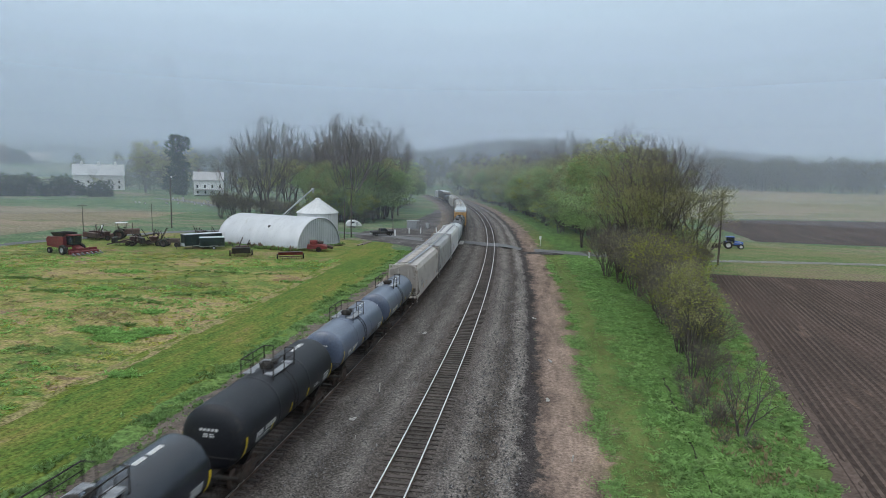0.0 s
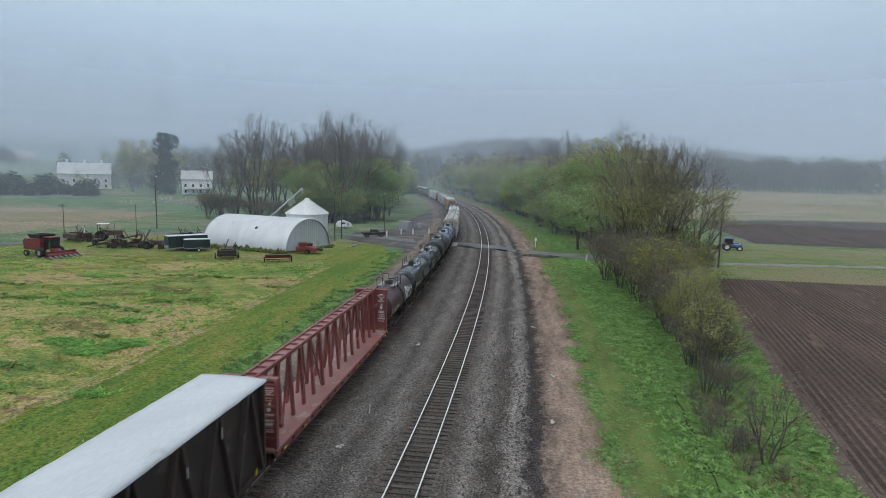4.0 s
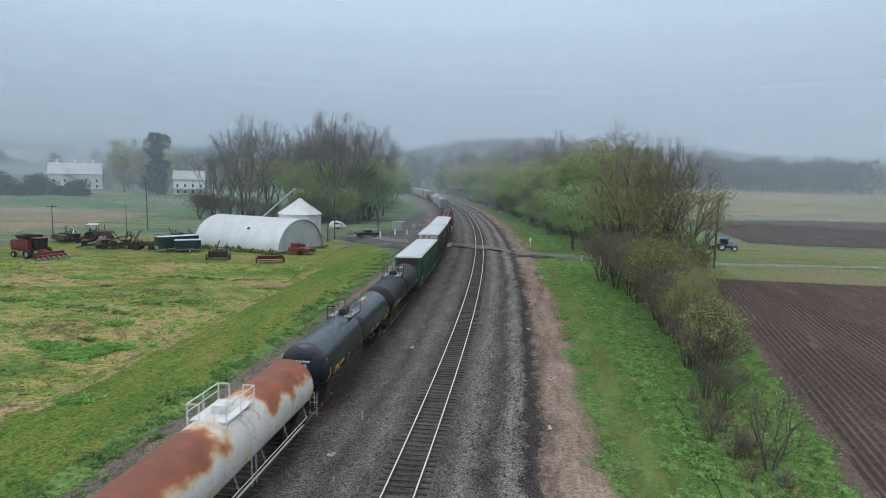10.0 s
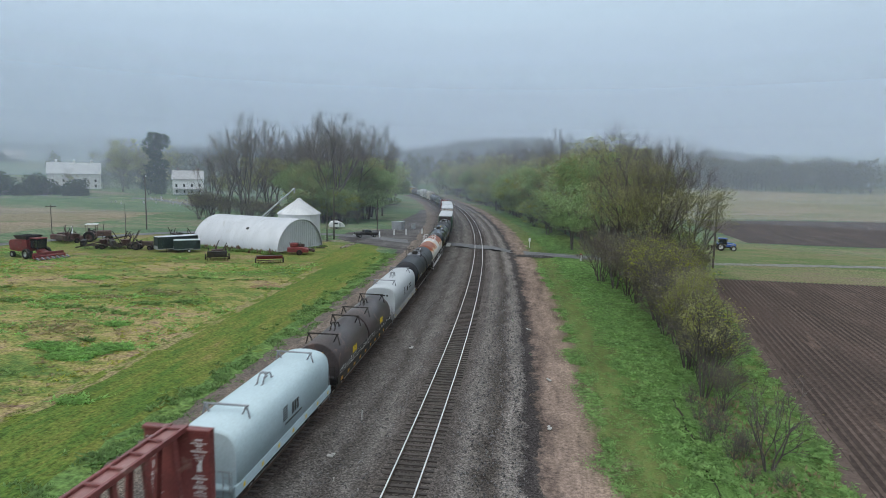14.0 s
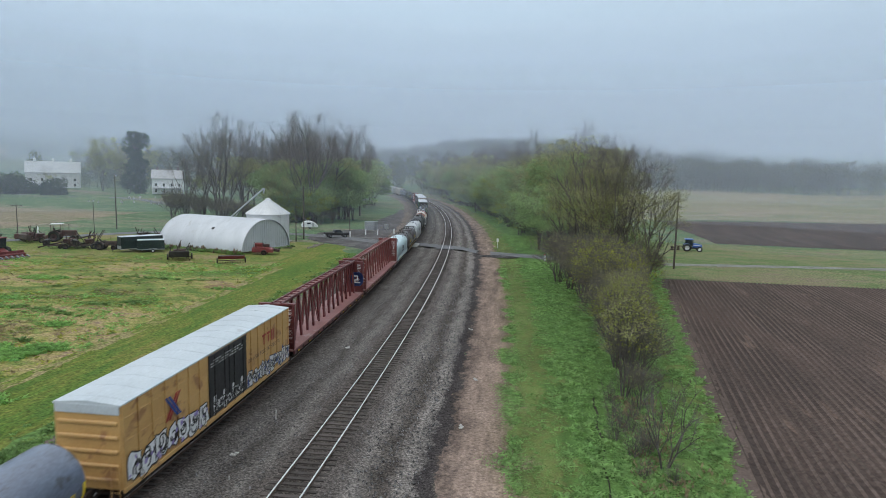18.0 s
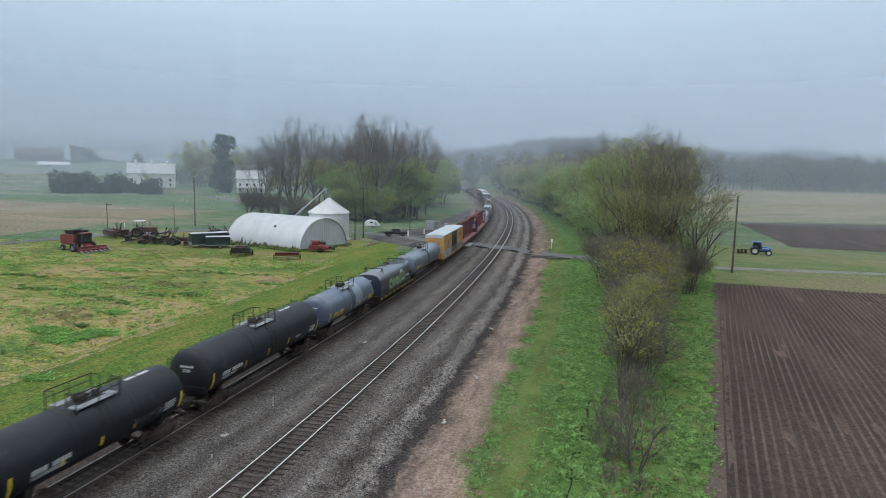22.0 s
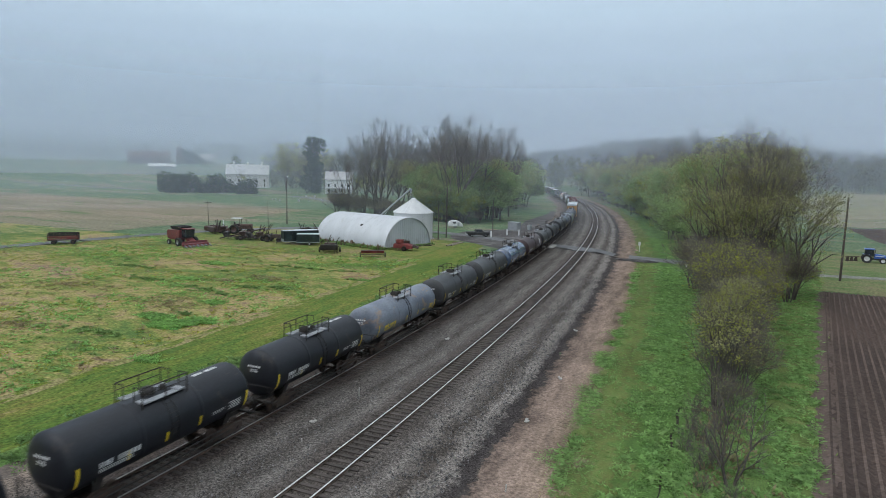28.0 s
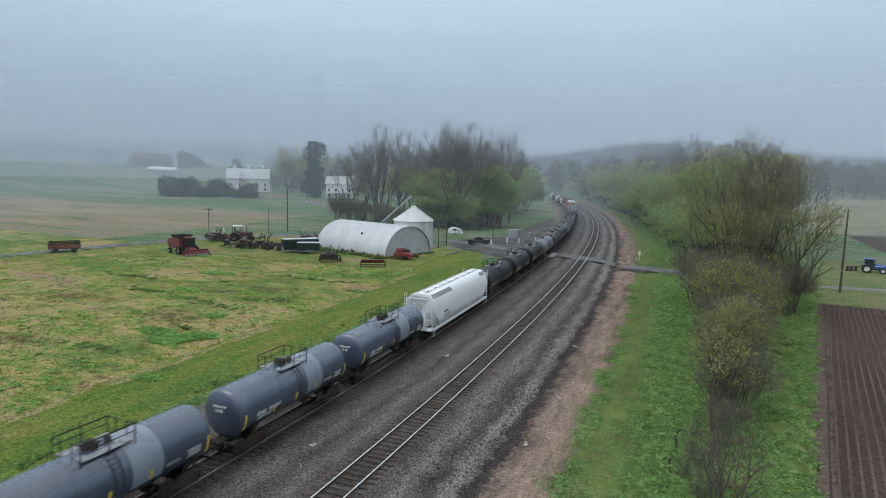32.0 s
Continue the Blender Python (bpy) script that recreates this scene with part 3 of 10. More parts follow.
class Geo:
    """Vertices and faces of one mesh in the making."""

    def __init__(self):
        self.v, self.f, self.s = [], [], []

    def add(self, verts, faces, smooth=False):
        o = len(self.v)
        self.v.extend(tuple(p) for p in verts)
        self.f.extend(tuple(i + o for i in q) for q in faces)
        self.s.extend([smooth] * len(faces))
        return self

    def box(self, c, size, bevel=0.0, rz=0.0, rx=0.0, ry=0.0):
        hx, hy, hz = (d / 2 for d in size)
        b = min(bevel, hx * 0.9, hy * 0.9, hz * 0.9)
        turn = Euler((rx, ry, rz)).to_matrix() if (rx or ry or rz) else None
        if b <= 0:
            vs = [(x, y, z) for x in (-hx, hx) for y in (-hy, hy) for z in (-hz, hz)]
            fs = [(0, 1, 3, 2), (4, 6, 7, 5), (0, 4, 5, 1), (2, 3, 7, 6), (0, 2, 6, 4), (1, 5, 7, 3)]
        else:
            vs, idx = [], {}
            for sx in (-1, 1):
                for sy in (-1, 1):
                    for sz in (-1, 1):
                        for a in range(3):
                            idx[sx, sy, sz, a] = len(vs)
                            vs.append((sx * (hx - (b if a != 0 else 0)), sy * (hy - (b if a != 1 else 0)), sz * (hz - (b if a != 2 else 0))))
            fs = []
            ax = ((1, 2), (0, 2), (0, 1))
            for a in range(3):
                p, r = ax[a]
                for s in (-1, 1):
                    q = []
                    for i, j in ((-1, -1), (1, -1), (1, 1), (-1, 1)):
                        k = [0, 0, 0]
                        k[a], k[p], k[r] = s, i, j
                        q.append(idx[k[0], k[1], k[2], a])
                    fs.append(tuple(q))
                for i in (-1, 1):
                    for j in (-1, 1):
                        k0, k1 = [0, 0, 0], [0, 0, 0]
                        k0[a], k0[p], k0[r] = -1, i, j
                        k1[a], k1[p], k1[r] = 1, i, j
                        fs.append((idx[(*k0, p)], idx[(*k1, p)], idx[(*k1, r)], idx[(*k0, r)]))
            for sx in (-1, 1):
                for sy in (-1, 1):
                    for sz in (-1, 1):
                        fs.append(tuple(idx[sx, sy, sz, a] for a in range(3)))
        out = [(turn @ Vector(p) if turn else Vector(p)) + Vector(c) for p in vs]
        return self.add(out, fs)

    def cyl(self, p0, p1, r0, r1=None, n=10, caps=True, smooth=True):
        r1 = r0 if r1 is None else r1
        p0, p1 = Vector(p0), Vector(p1)
        d = (p1 - p0).normalized()
        u = d.orthogonal().normalized()
        w = d.cross(u)
        vs, fs = [], []
        for p, r in ((p0, r0), (p1, r1)):
            for i in range(n):
                a = 2 * math.pi * i / n
                vs.append(p + r * (math.cos(a) * u + math.sin(a) * w))
        for i in range(n):
            fs.append((i, (i + 1) % n, n + (i + 1) % n, n + i))
        self.add(vs, fs, smooth)
        if caps:
            self.add(vs, [tuple(range(n))[::-1], tuple(range(n, 2 * n))])
        return self

    def pipe(self, pts, r, n=6):
        for a, b in zip(pts, pts[1:]):
            self.cyl(a, b, r, r, n, True)
        return self

    def lathe(self, prof, n=32, axis="y", at=(0, 0, 0), squash=1.0):
        """prof: (radius, position along the axis)."""
        vs, fs = [], []
        for r, q in prof:
            for i in range(n):
                a = 2 * math.pi * i / n
                c, s = r * math.cos(a), r * math.sin(a) * squash
                p = {"y": (c, q, s), "z": (c, s, q), "x": (q, c, s)}[axis]
                vs.append((p[0] + at[0], p[1] + at[1], p[2] + at[2]))
        for k in range(len(prof) - 1):
            for i in range(n):
                j = (i + 1) % n
                fs.append((k * n + i, k * n + j, (k + 1) * n + j, (k + 1) * n + i))
        return self.add(vs, fs, True)

    def loft(self, sections, close=True, smooth=False, caps=True):
        """Sections: lists of equally many points; each is joined to the next."""
        n = len(sections[0])
        vs = [p for s in sections for p in s]
        fs = []
        for k in range(len(sections) - 1):
            for i in range(n if close else n - 1):
                j = (i + 1) % n
                fs.append((k * n + i, k * n + j, (k + 1) * n + j, (k + 1) * n + i))
        self.add(vs, fs, smooth)
        if caps and close:
            self.add(sections[0], [tuple(range(n))[::-1]])
            self.add(sections[-1], [tuple(range(n))])
        return self

    def mesh(self, name, material_):
        me = bpy.data.meshes.new(name)
        me.from_pydata(self.v, [], self.f)
        me.polygons.foreach_set("use_smooth", self.s)
        me.materials.append(material_)
        me.update()
        bm = bmesh.new()
        bm.from_mesh(me)
        bmesh.ops.recalc_face_normals(bm, faces=bm.faces)
        bm.to_mesh(me)
        bm.free()
        return me


def thing(name, label, category, group="", kind="", m=None):
    ob = new(name)
    ob.empty_display_size = 0.3
    tagged(ob, label, category, group, kind)
    if m is not None:
        ob.matrix_basis = m
    return ob


def part(name, geo, material_, parent, label="", m=None):
    me = geo if isinstance(geo, bpy.types.Mesh) else geo.mesh(name, material_)
    ob = new(name, me)
    ob.parent = parent
    if label:
        tagged(ob, label)
    if name.endswith(("marks", "graffiti", "straps", "letters")):
        tagged(ob, kind="stuff")
    if m is not None:
        ob.matrix_basis = m
    if name.endswith(("_lettering", "_notice")):
        tagged(ob, label, kind="stuff")
    return ob


def solid(name, geo, material_, label, category, group="", kind="", m=None):
    ob = new(name, geo.mesh(name, material_))
    tagged(ob, label, category, group, kind)
    if m is not None:
        ob.matrix_basis = m
    return ob


# ---- the lie of the land ----
CX, CY, RADIUS = 0.786 - 1176.0, -16.0, 1176.0
TRAIN_RADIUS = RADIUS - 7.9
SPEED = 18.1


def track_x(y, off=0.0):
    """x of the line that runs beside the single track, off metres to its right."""
    r = RADIUS + off
    return CX + math.sqrt(max(r * r - (y - CY) ** 2, 1.0))


def on_arc(s, r=TRAIN_RADIUS, off=0.0):
    a = s / TRAIN_RADIUS
    return CX + (r + off) * math.cos(a), CY + (r + off) * math.sin(a), a


def smooth(a, b, v):
    t = min(max((v - a) / (b - a), 0.0), 1.0)
    return t * t * (3 - 2 * t)


def land(x, y):
    """Height of the ground."""
    z = -0.75
    left, right = smooth(-60, -200, x), smooth(30, 90, x)
    d = math.hypot(x, y)
    z += left * (smooth(380, 800, d) * 20 + smooth(800, 1500, d) * 45)
    z += right * (smooth(190, 420, d) * 8 + smooth(420, 1200, d) * 50)
    z += (1 - left) * (1 - right) * smooth(380, 800, y) * 42
    z += 2.8 * math.exp(-((x + 170) ** 2 + (y - 282) ** 2) / 900.0)
    z += 3.2 * math.exp(-((x + 252) ** 2 + (y - 302) ** 2) / 900.0)
    z += 0.25 * noise.noise((x * 0.02, y * 0.02, 0)) * smooth(20, 60, abs(x + 4))
    return z


def sheet(name, x_of, ys, cols, lift, material_, label, category, rough=0.0, seed=0, parent=None):
    """A strip of ground: x_of(y) gives the two edges; it follows the land and lies lift above it."""
    g = Geo()
    vs, fs = [], []
    for k, y in enumerate(ys):
        a, b = x_of(y)
        for i in range(cols + 1):
            f = i / cols
            x = a + (b - a) * f
            if i in (0, cols) and rough:
                x += rough * (noise.noise((y * 0.35, seed + i * 7.3, 0)) + 0.6 * noise.noise((y * 1.7, seed + i * 3.1, 4)))
            vs.append((x, y, land(x, y) + lift))
    n = cols + 1
    for k in range(len(ys) - 1):
        for i in range(cols):
            fs.append((k * n + i, k * n + i + 1, (k + 1) * n + i + 1, (k + 1) * n + i))
    g.add(vs, fs, True)
    return solid(name, g, material_, label, category, kind="structure")


def steps(a, b, d):
    n = max(1, int(round((b - a) / d)))
    return [a + (b - a) * i / n for i in range(n + 1)]


# ground sheet, finer near the line
def ground_sheet():
    def axis(lim, near, fine):
        out, v, d = [], 0.0, fine
        while v < lim:
            out.append(v)
            if v > near:
                d *= 1.16
            v += d
        return out + [lim]
    xs = axis(2600, 60, 4.0)
    xs = [-v for v in xs[:0:-1]] + xs
    ys = axis(2600, 140, 5.0)
    ys = [-v for v in ys[:0:-1]] + ys
    g, vs, fs = Geo(), [], []
    for y in ys:
        for x in xs:
            vs.append((x, y, land(x, y)))
    n = len(xs)
    for j in range(len(ys) - 1):
        for i in range(n - 1):
            fs.append((j * n + i, j * n + i + 1, (j + 1) * n + i + 1, (j + 1) * n + i))
    g.add(vs, fs, True)
    return solid("ground", g, M["pasture"], "green rolling pasture reaching the misty horizon", "ground", kind="structure")


ground_sheet()
sheet("field", lambda y: (-150, track_x(y, -24.0)), steps(-20, 96, 2.0), 24, 0.03, M["meadow"], "rough weedy field of green and straw-coloured grass", "field", 0.5, 1)
sheet("mown_strip", lambda y: (track_x(y, -25.0 - 3.0 * smooth(60, 100, y)), track_x(y, -16.5 - 4.5 * smooth(108, 118, y))), steps(-40, 125, 1.5), 8, 0.06, M["mown"], "strip of short mown grass beside the railway", "grass", 0.5, 2)
sheet("lawn", lambda y: (-98, track_x(y, -24 - 3.0 * smooth(60, 100, y))), steps(93, 127, 1.5), 30, 0.04, M["lawn"], "short green grass round the shed and the machines", "grass", 1.0, 25)
sheet("straw_line", lambda y: (track_x(y, -26.3), track_x(y, -24.9)), steps(-20, 92, 0.8), 4, 0.075, M["straw_line"], "line of flattened straw along the mown strip", "grass", 0.3, 22)
sheet("dirt_margin", lambda y: (track_x(y, -15.8), track_x(y, -13.4)), steps(-40, 20, 2.0) + steps(20.5, 112, 0.5), 4, 0.16, M["dirt"], "margin of bare brown dirt beside the ballast", "ground", 0.9, 4)
sheet("weed_bank", lambda y: (track_x(y, -17.6), track_x(y, -15.0)), steps(-40, 112, 1.0), 4, 0.10, M["verge"], "bank of low green weeds at the ballast's foot", "grass", 0.6, 3)


def ballast_bed():
    """Cross-section carried along the curve: offset from the single track, height, material by strips."""
    rows = (("ballast_bed", "track_bed", [(-14.6, -0.55), (-12.0, -0.40), (-10.2, -0.21), (-5.6, -0.21), (-4.6, -0.42), (-2.6, -0.40), (-1.6, -0.21), (1.6, -0.21), (2.6, -0.45), (3.4, -0.5)],
             "dark grey crushed-stone ballast under two tracks"),
                        ("gravel_shoulder", "track_bed", [(3.2, -0.5), (4.0, -0.46), (5.0, -0.5)], "lighter grey gravel shoulder beside the track"),
            ("cinder_strip", "track_bed", [(4.7, -0.49), (5.4, -0.50), (6.5, -0.57)], "strip of black cinders along the gravel"),
            ("dead_grass_strip", "dead_grass", [(6.3, -0.57), (8.0, -0.60), (9.6, -0.655), (10.9, -0.72)], "strip of brown dead grass along the cinders"))
    for name, mt, prof, label in rows:
        g, vs, fs = Geo(), [], []
        ys = steps(-640, -40, 12) + steps(-38, 14, 2.0) + steps(14.3, 90, 0.3) + steps(91, 122, 1.0) + steps(125, 420, 3.0)
        for y in ys:
            for i, (o, z) in enumerate(prof):
                w = 0.0
                if i in (0, len(prof) - 1):
                    w = (0.55 if o < 8 else 0.9) * noise.noise((y * 0.3, o, 0)) + 0.5 * noise.noise((y * 0.9, o, 3)) + 0.35 * noise.noise((y * 2.7, o, 6))
                h = 0.03 * noise.noise((y * 0.7, o * 1.3, 9))
                vs.append((track_x(y, o + w), y, z + h + (0.02 if name != "ballast_bed" else 0)))
        n = len(prof)
        for k in range(len(ys) - 1):
            for i in range(n - 1):
                fs.append((k * n + i, k * n + i + 1, (k + 1) * n + i + 1, (k + 1) * n + i))
        g.add(vs, fs, True)
        solid(name, g, M[mt], label, "ballast" if name == "ballast_bed" else "ground", kind="structure")


def ground_patch(name, x, y, rx, ry, material_, label, seed, lift=0.055):
    """A ragged low patch of another growth or of bare earth on the field."""
    n, rings = 40, 4
    vs, fs = [(x, y, land(x, y) + lift + 0.05)], []
    for k in range(1, rings + 1):
        for i in range(n):
            a = 2 * math.pi * i / n
            q = k / rings * (1 + 0.35 * noise.noise((1.6 * math.cos(a), 1.6 * math.sin(a), seed)) + 0.22 * noise.noise((5 * math.cos(a), 5 * math.sin(a), seed + 3)))
            px, py = x + rx * q * math.cos(a), y + ry * q * math.sin(a)
            vs.append((px, py, land(px, py) + lift * (1 if k < rings else 0.6) + (0.05 if k < rings else 0.0)))
    fs = [(0, 1 + i, 1 + (i + 1) % n) for i in range(n)]
    for k in range(rings - 1):
        o = 1 + k * n
        fs += [(o + i, o + n + i, o + n + (i + 1) % n, o + (i + 1) % n) for i in range(n)]
    return solid(name, Geo().add(vs, fs, True), material_, label, "field", kind="structure")


for k, (x, y, rx, ry) in enumerate(((-32.0, 42.9, 2.5, 1.9), (-30.2, 45.5, 1.7, 1.0), (-35.4, 44.4, 2.6, 0.9))):
    ground_patch("lush_patch", x, y, rx, ry, M["lush"], "patch of lush green grass in the field", 60 + k, 0.05 + 0.008 * k)
ground_patch("cinder_heap", 3.6, 116.2, 4.2, 1.6, M["cinder"], "low dark heap of cinders beside the crossing", 72, 0.3)
ground_patch("bare_patch", -30.5, 74.6, 1.8, 1.6, M["bare_earth"], "patch of bare brown earth in the field", 71, 0.12)
ballast_bed()
sheet("green_verge", lambda y: (track_x(y, 9.6), 31.4 + 0.125 * (y - 100)), steps(-20, 20, 2.0) + steps(20.4, 118, 0.4), 14, 0.075, M["verge_turf"], "lush green verge of weeds and grass", "grass", 1.0, 5)
sheet("green_verge", lambda y: (track_x(y, 9.6), track_x(y, 24)), steps(124, 300, 3), 8, 0.075, M["verge_turf"], "green grass between the railway and the woods", "grass", 0.6, 6)


def plowed(name, x0, x1, y0, y1, pitch, slope, label):
    """Ridges and furrows that run along the field's slanting edge."""
    g, vs, fs = Geo(), [], []
    ys = steps(y0, y1, 1.0)
    n = int((x1 - x0) / (pitch / 4))
    for y in ys:
        for i in range(n + 1):
            x = x0 + i * pitch / 4 + slope * (y - y1)
            edge = 0.0 if i else 0.7 * noise.noise((y * 0.3, 1, 2))
            z = land(x, y) + (0.10 if i > 1 else -0.04) + (0.10, 0.0, -0.07, 0.0)[i % 4] * (0.9 + 0.2 * noise.noise((x * 0.8, y * 0.12, 0)) + 0.4 * noise.noise((i // 4 * 3.3, y * 0.05, 5)))
            vs.append((x + edge + 0.10 * noise.noise((x * 0.3, y * 0.05, 8)), y, z))
    for k in range(len(ys) - 1):
        for i in range(n):
            fs.append((k * (n + 1) + i, k * (n + 1) + i + 1, (k + 1) * (n + 1) + i + 1, (k + 1) * (n + 1) + i))
    g.add(vs, fs, True)
    ob = solid(name, g, M["soil"], label, "field", kind="structure")
    # furrow relief put into the colour: one flank of each ridge takes the paler soil
    ob.data.materials.append(M["soil_pale"])
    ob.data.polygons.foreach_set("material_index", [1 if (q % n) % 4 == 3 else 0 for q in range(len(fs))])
    return ob


plowed("plowed_field", 31.0, 110.0, 2.0, 100.0, 0.58, 0.125, "freshly ploughed dark brown field with straight furrows")
mat("fallow", (0.2, 0.18, 0.1), (0.1, 0.15, 0.05), 0.95, scale=0.06, fine=3.0, bump=0.8, space="World", grain=0.5, stretch=(0.5, 1.2, 1),
    bands=((0.36, (0.185, 0.145, 0.105)), (0.42, (0.175, 0.165, 0.090)), (0.49, (0.150, 0.165, 0.075)), (0.53, (0.115, 0.155, 0.060)), (0.58, (0.085, 0.140, 0.048))))
sheet("fallow_strip", lambda y: (30 + 0.125 * (y - 100), 420), steps(100.5, 158, 1.5), 60, 0.06, M["fallow"], "rough mottled grass along the farm track", "grass", 1.0, 27)
sheet("field_margin", lambda y: (30.7 + 0.125 * (y - 100), 31.9 + 0.125 * (y - 100)), steps(2, 99.5, 0.6), 4, 0.10, M["soil_pale"], "bare brown margin of the ploughed field", "ground", 0.8, 33)
sheet("far_plowed_field", lambda y: (55, 420), steps(160, 232, 4), 40, 0.10, M["soil"], "dark ploughed field beyond the farm track", "field", 0.8, 11)
sheet("tan_field", lambda y: (48, 520), steps(236, 420, 6), 40, 0.10, M["tan_field"], "pale tan field before the far woods", "field", 0.8, 12)
sheet("stubble_field", lambda y: (-420, -104 - 0.1 * y), steps(96, 190, 4), 40, 0.06, M["stubble"], "tan stubble field beyond the farm lane", "field", 2.0, 13)


# ---- railway tracks ----
def rail_line(name, label, off, s0, s1, top, tie_parts):
    root = thing(name, label, "railway track", kind="structure")
    for side in (-0.7525, 0.7525):
        for nm, prof, mt in (("rail_web", [(-0.07, 0.0), (0.07, 0.0), (0.07, 0.02), (0.012, 0.04), (0.012, 0.11), (-0.012, 0.11), (-0.012, 0.04), (-0.07, 0.02)], M["rail_side"]),
                             ("rail_head", [(-0.036, 0.11), (0.036, 0.11), (0.036, 0.145), (0.026, 0.15), (-0.026, 0.15), (-0.036, 0.145)], top)):
            secs = []
            for s in steps(s0, s1, 6.0):
                a = s / TRAIN_RADIUS
                secs.append([(CX + (RADIUS + off + side + px) * math.cos(a), CY + (RADIUS + off + side + px) * math.sin(a), pz - 0.15) for px, pz in prof])
            part(nm, Geo().loft(secs, True), mt, root)
    box = Geo().box((0, 0, 0), (2.6, 0.23, 0.16), 0.012).mesh("sleeper", M["sleeper"])
    rest, k = Geo(), 0
    s = s0 if s0 > 0 else 14.0
    rng = random.Random(int(off * 10) + 5)
    while s < s1:
        a = s / TRAIN_RADIUS
        r = RADIUS + off + rng.uniform(-0.05, 0.05)
        c = (CX + r * math.cos(a), CY + r * math.sin(a), (-0.235 if off == 0 else -0.272) + rng.uniform(-0.012, 0.008))
        if k < tie_parts:
            part("sleeper", box, None, root, m=Matrix.LocRotScale(c, Euler((0, 0, a + rng.uniform(-0.015, 0.015))), None))
        else:
            rest.box(c, (2.6, 0.23, 0.16), 0.0, rz=a)
        k += 1
        s += 0.56
    ob = part("far_sleepers", rest, M["sleeper"], root)
    tagged(ob, kind="stuff")


rail_line("main_track", "railway track with bright rails on weathered wooden sleepers", 0.0, -560, 400, M["rail_top"], 300)
rail_line("train_track", "railway track carrying the freight train on wooden sleepers", -7.9, -600, 440, M["rusty_rail_top"], 230)


# ---- the freight train ----
def patch(g, r, y0, y1, a0, a1, zc, n=4, bulge=0.0):
    """A painted patch on a tank: a is the angle above the horizontal on the near side (0) over the top (90)."""
    vs, fs = [], []
    for i in range(n + 1):
        a = radians(a0 + (a1 - a0) * i / n)
        for y in (y0, y1):
            vs.append((r * math.cos(a), y, zc + r * math.sin(a)))
    for i in range(n):
        fs.append((2 * i, 2 * i + 1, 2 * i + 3, 2 * i + 2))
    return g.add(vs, fs, True)


CACHE = {}


def cached(key, build, material_):
    if key not in CACHE:
        CACHE[key] = build().mesh(key.split("/")[0], material_)
    return CACHE[key]


def bogie(parent, y):
    def bolster():
        return Geo().box((0, 0, 0.62), (2.2, 0.35, 0.28), 0.03).cyl((0, 0, 0.7), (0, 0, 0.92), 0.28, n=12)

    def frame_():
        g = Geo()
        outline = [(-1.15, 0.52), (-1.15, 0.72), (-0.7, 0.80), (-0.3, 0.98), (0.3, 0.98), (0.7, 0.80), (1.15, 0.72), (1.15, 0.52), (0.75, 0.52), (0.45, 0.28), (-0.45, 0.28), (-0.75, 0.52)]
        g.loft([[(x, p, q) for p, q in outline] for x in (-0.07, 0.07)])
        for k in (-0.15, 0, 0.15):
            g.cyl((0, k, 0.36), (0, k, 0.62), 0.06, n=8)
        for k in (-0.9, 0.9):
            g.cyl((0, k, 0.5), (0.14, k, 0.5), 0.13, n=10)
        return g

    def wheels():
        return Geo().lathe([(0.02, -0.09), (0.14, -0.09), (0.16, -0.05), (0.38, -0.04), (0.40, -0.08), (0.455, -0.08), (0.465, 0.03), (0.49, 0.06), (0.49, 0.085), (0.38, 0.085), (0.16, 0.06), (0.02, 0.06)], 20, "x")

    def axle():
        return Geo().cyl((-0.9, 0, 0), (0.9, 0, 0), 0.08, n=10)

    b = part("bogie", cached("bogie", bolster, M["steel_rusty"]), None, parent, m=pose(0, y, 0))
    for sx in (-1.0, 1.0):
        part("side_frame", cached("side_frame", frame_, M["steel_rusty"]), None, b, m=pose(sx, 0, 0, 0, 0, 0 if sx > 0 else 180))
    for wy in (-0.9, 0.9):
        part("axle", cached("axle", axle, M["steel_rusty"]), None, b, m=pose(0, wy, 0.49))
        for sx in (-0.74, 0.74):
            part("wheel", cached("wheel", wheels, M["steel_rusty"]), None, b, m=pose(sx, wy, 0.49, 0, 0, 180 if sx > 0 else 0))


def coupler(parent, y, way):
    def make():
        g = Geo().box((0, 0.25, 0), (0.16, 0.7, 0.18), 0.03)
        g.box((0, 0.68, 0), (0.34, 0.22, 0.30), 0.06).box((0.12, 0.82, 0), (0.09, 0.16, 0.28), 0.03)
        g.pipe([(0.35, 0.2, 0.0), (0.4, 0.45, -0.25), (0.35, 0.75, -0.35)], 0.03, 6)
        return g
    part("coupler", cached("coupler", make, M["steel_rusty"]), None, parent, m=pose(0, y, 0.86, 0, 0, 0 if way > 0 else 180))


def ladder(g, x, y, z0, z1, width, nx=0.0, ny=1.0, r=0.018):
    """Ladder whose rungs run along (nx, ny)."""
    for k in (-0.5, 0.5):
        g.cyl((x + nx * width * k, y + ny * width * k, z0), (x + nx * width * k, y + ny * width * k, z1), r, n=5)
    z = z0 + 0.15
    while z < z1:
        g.cyl((x - nx * width / 2, y - ny * width / 2, z), (x + nx * width / 2, y + ny * width / 2, z), r * 0.8, n=5)
        z += 0.32
    return g


def car_base(name, label, category):
    return thing(name, label, category, "cars of the freight train")


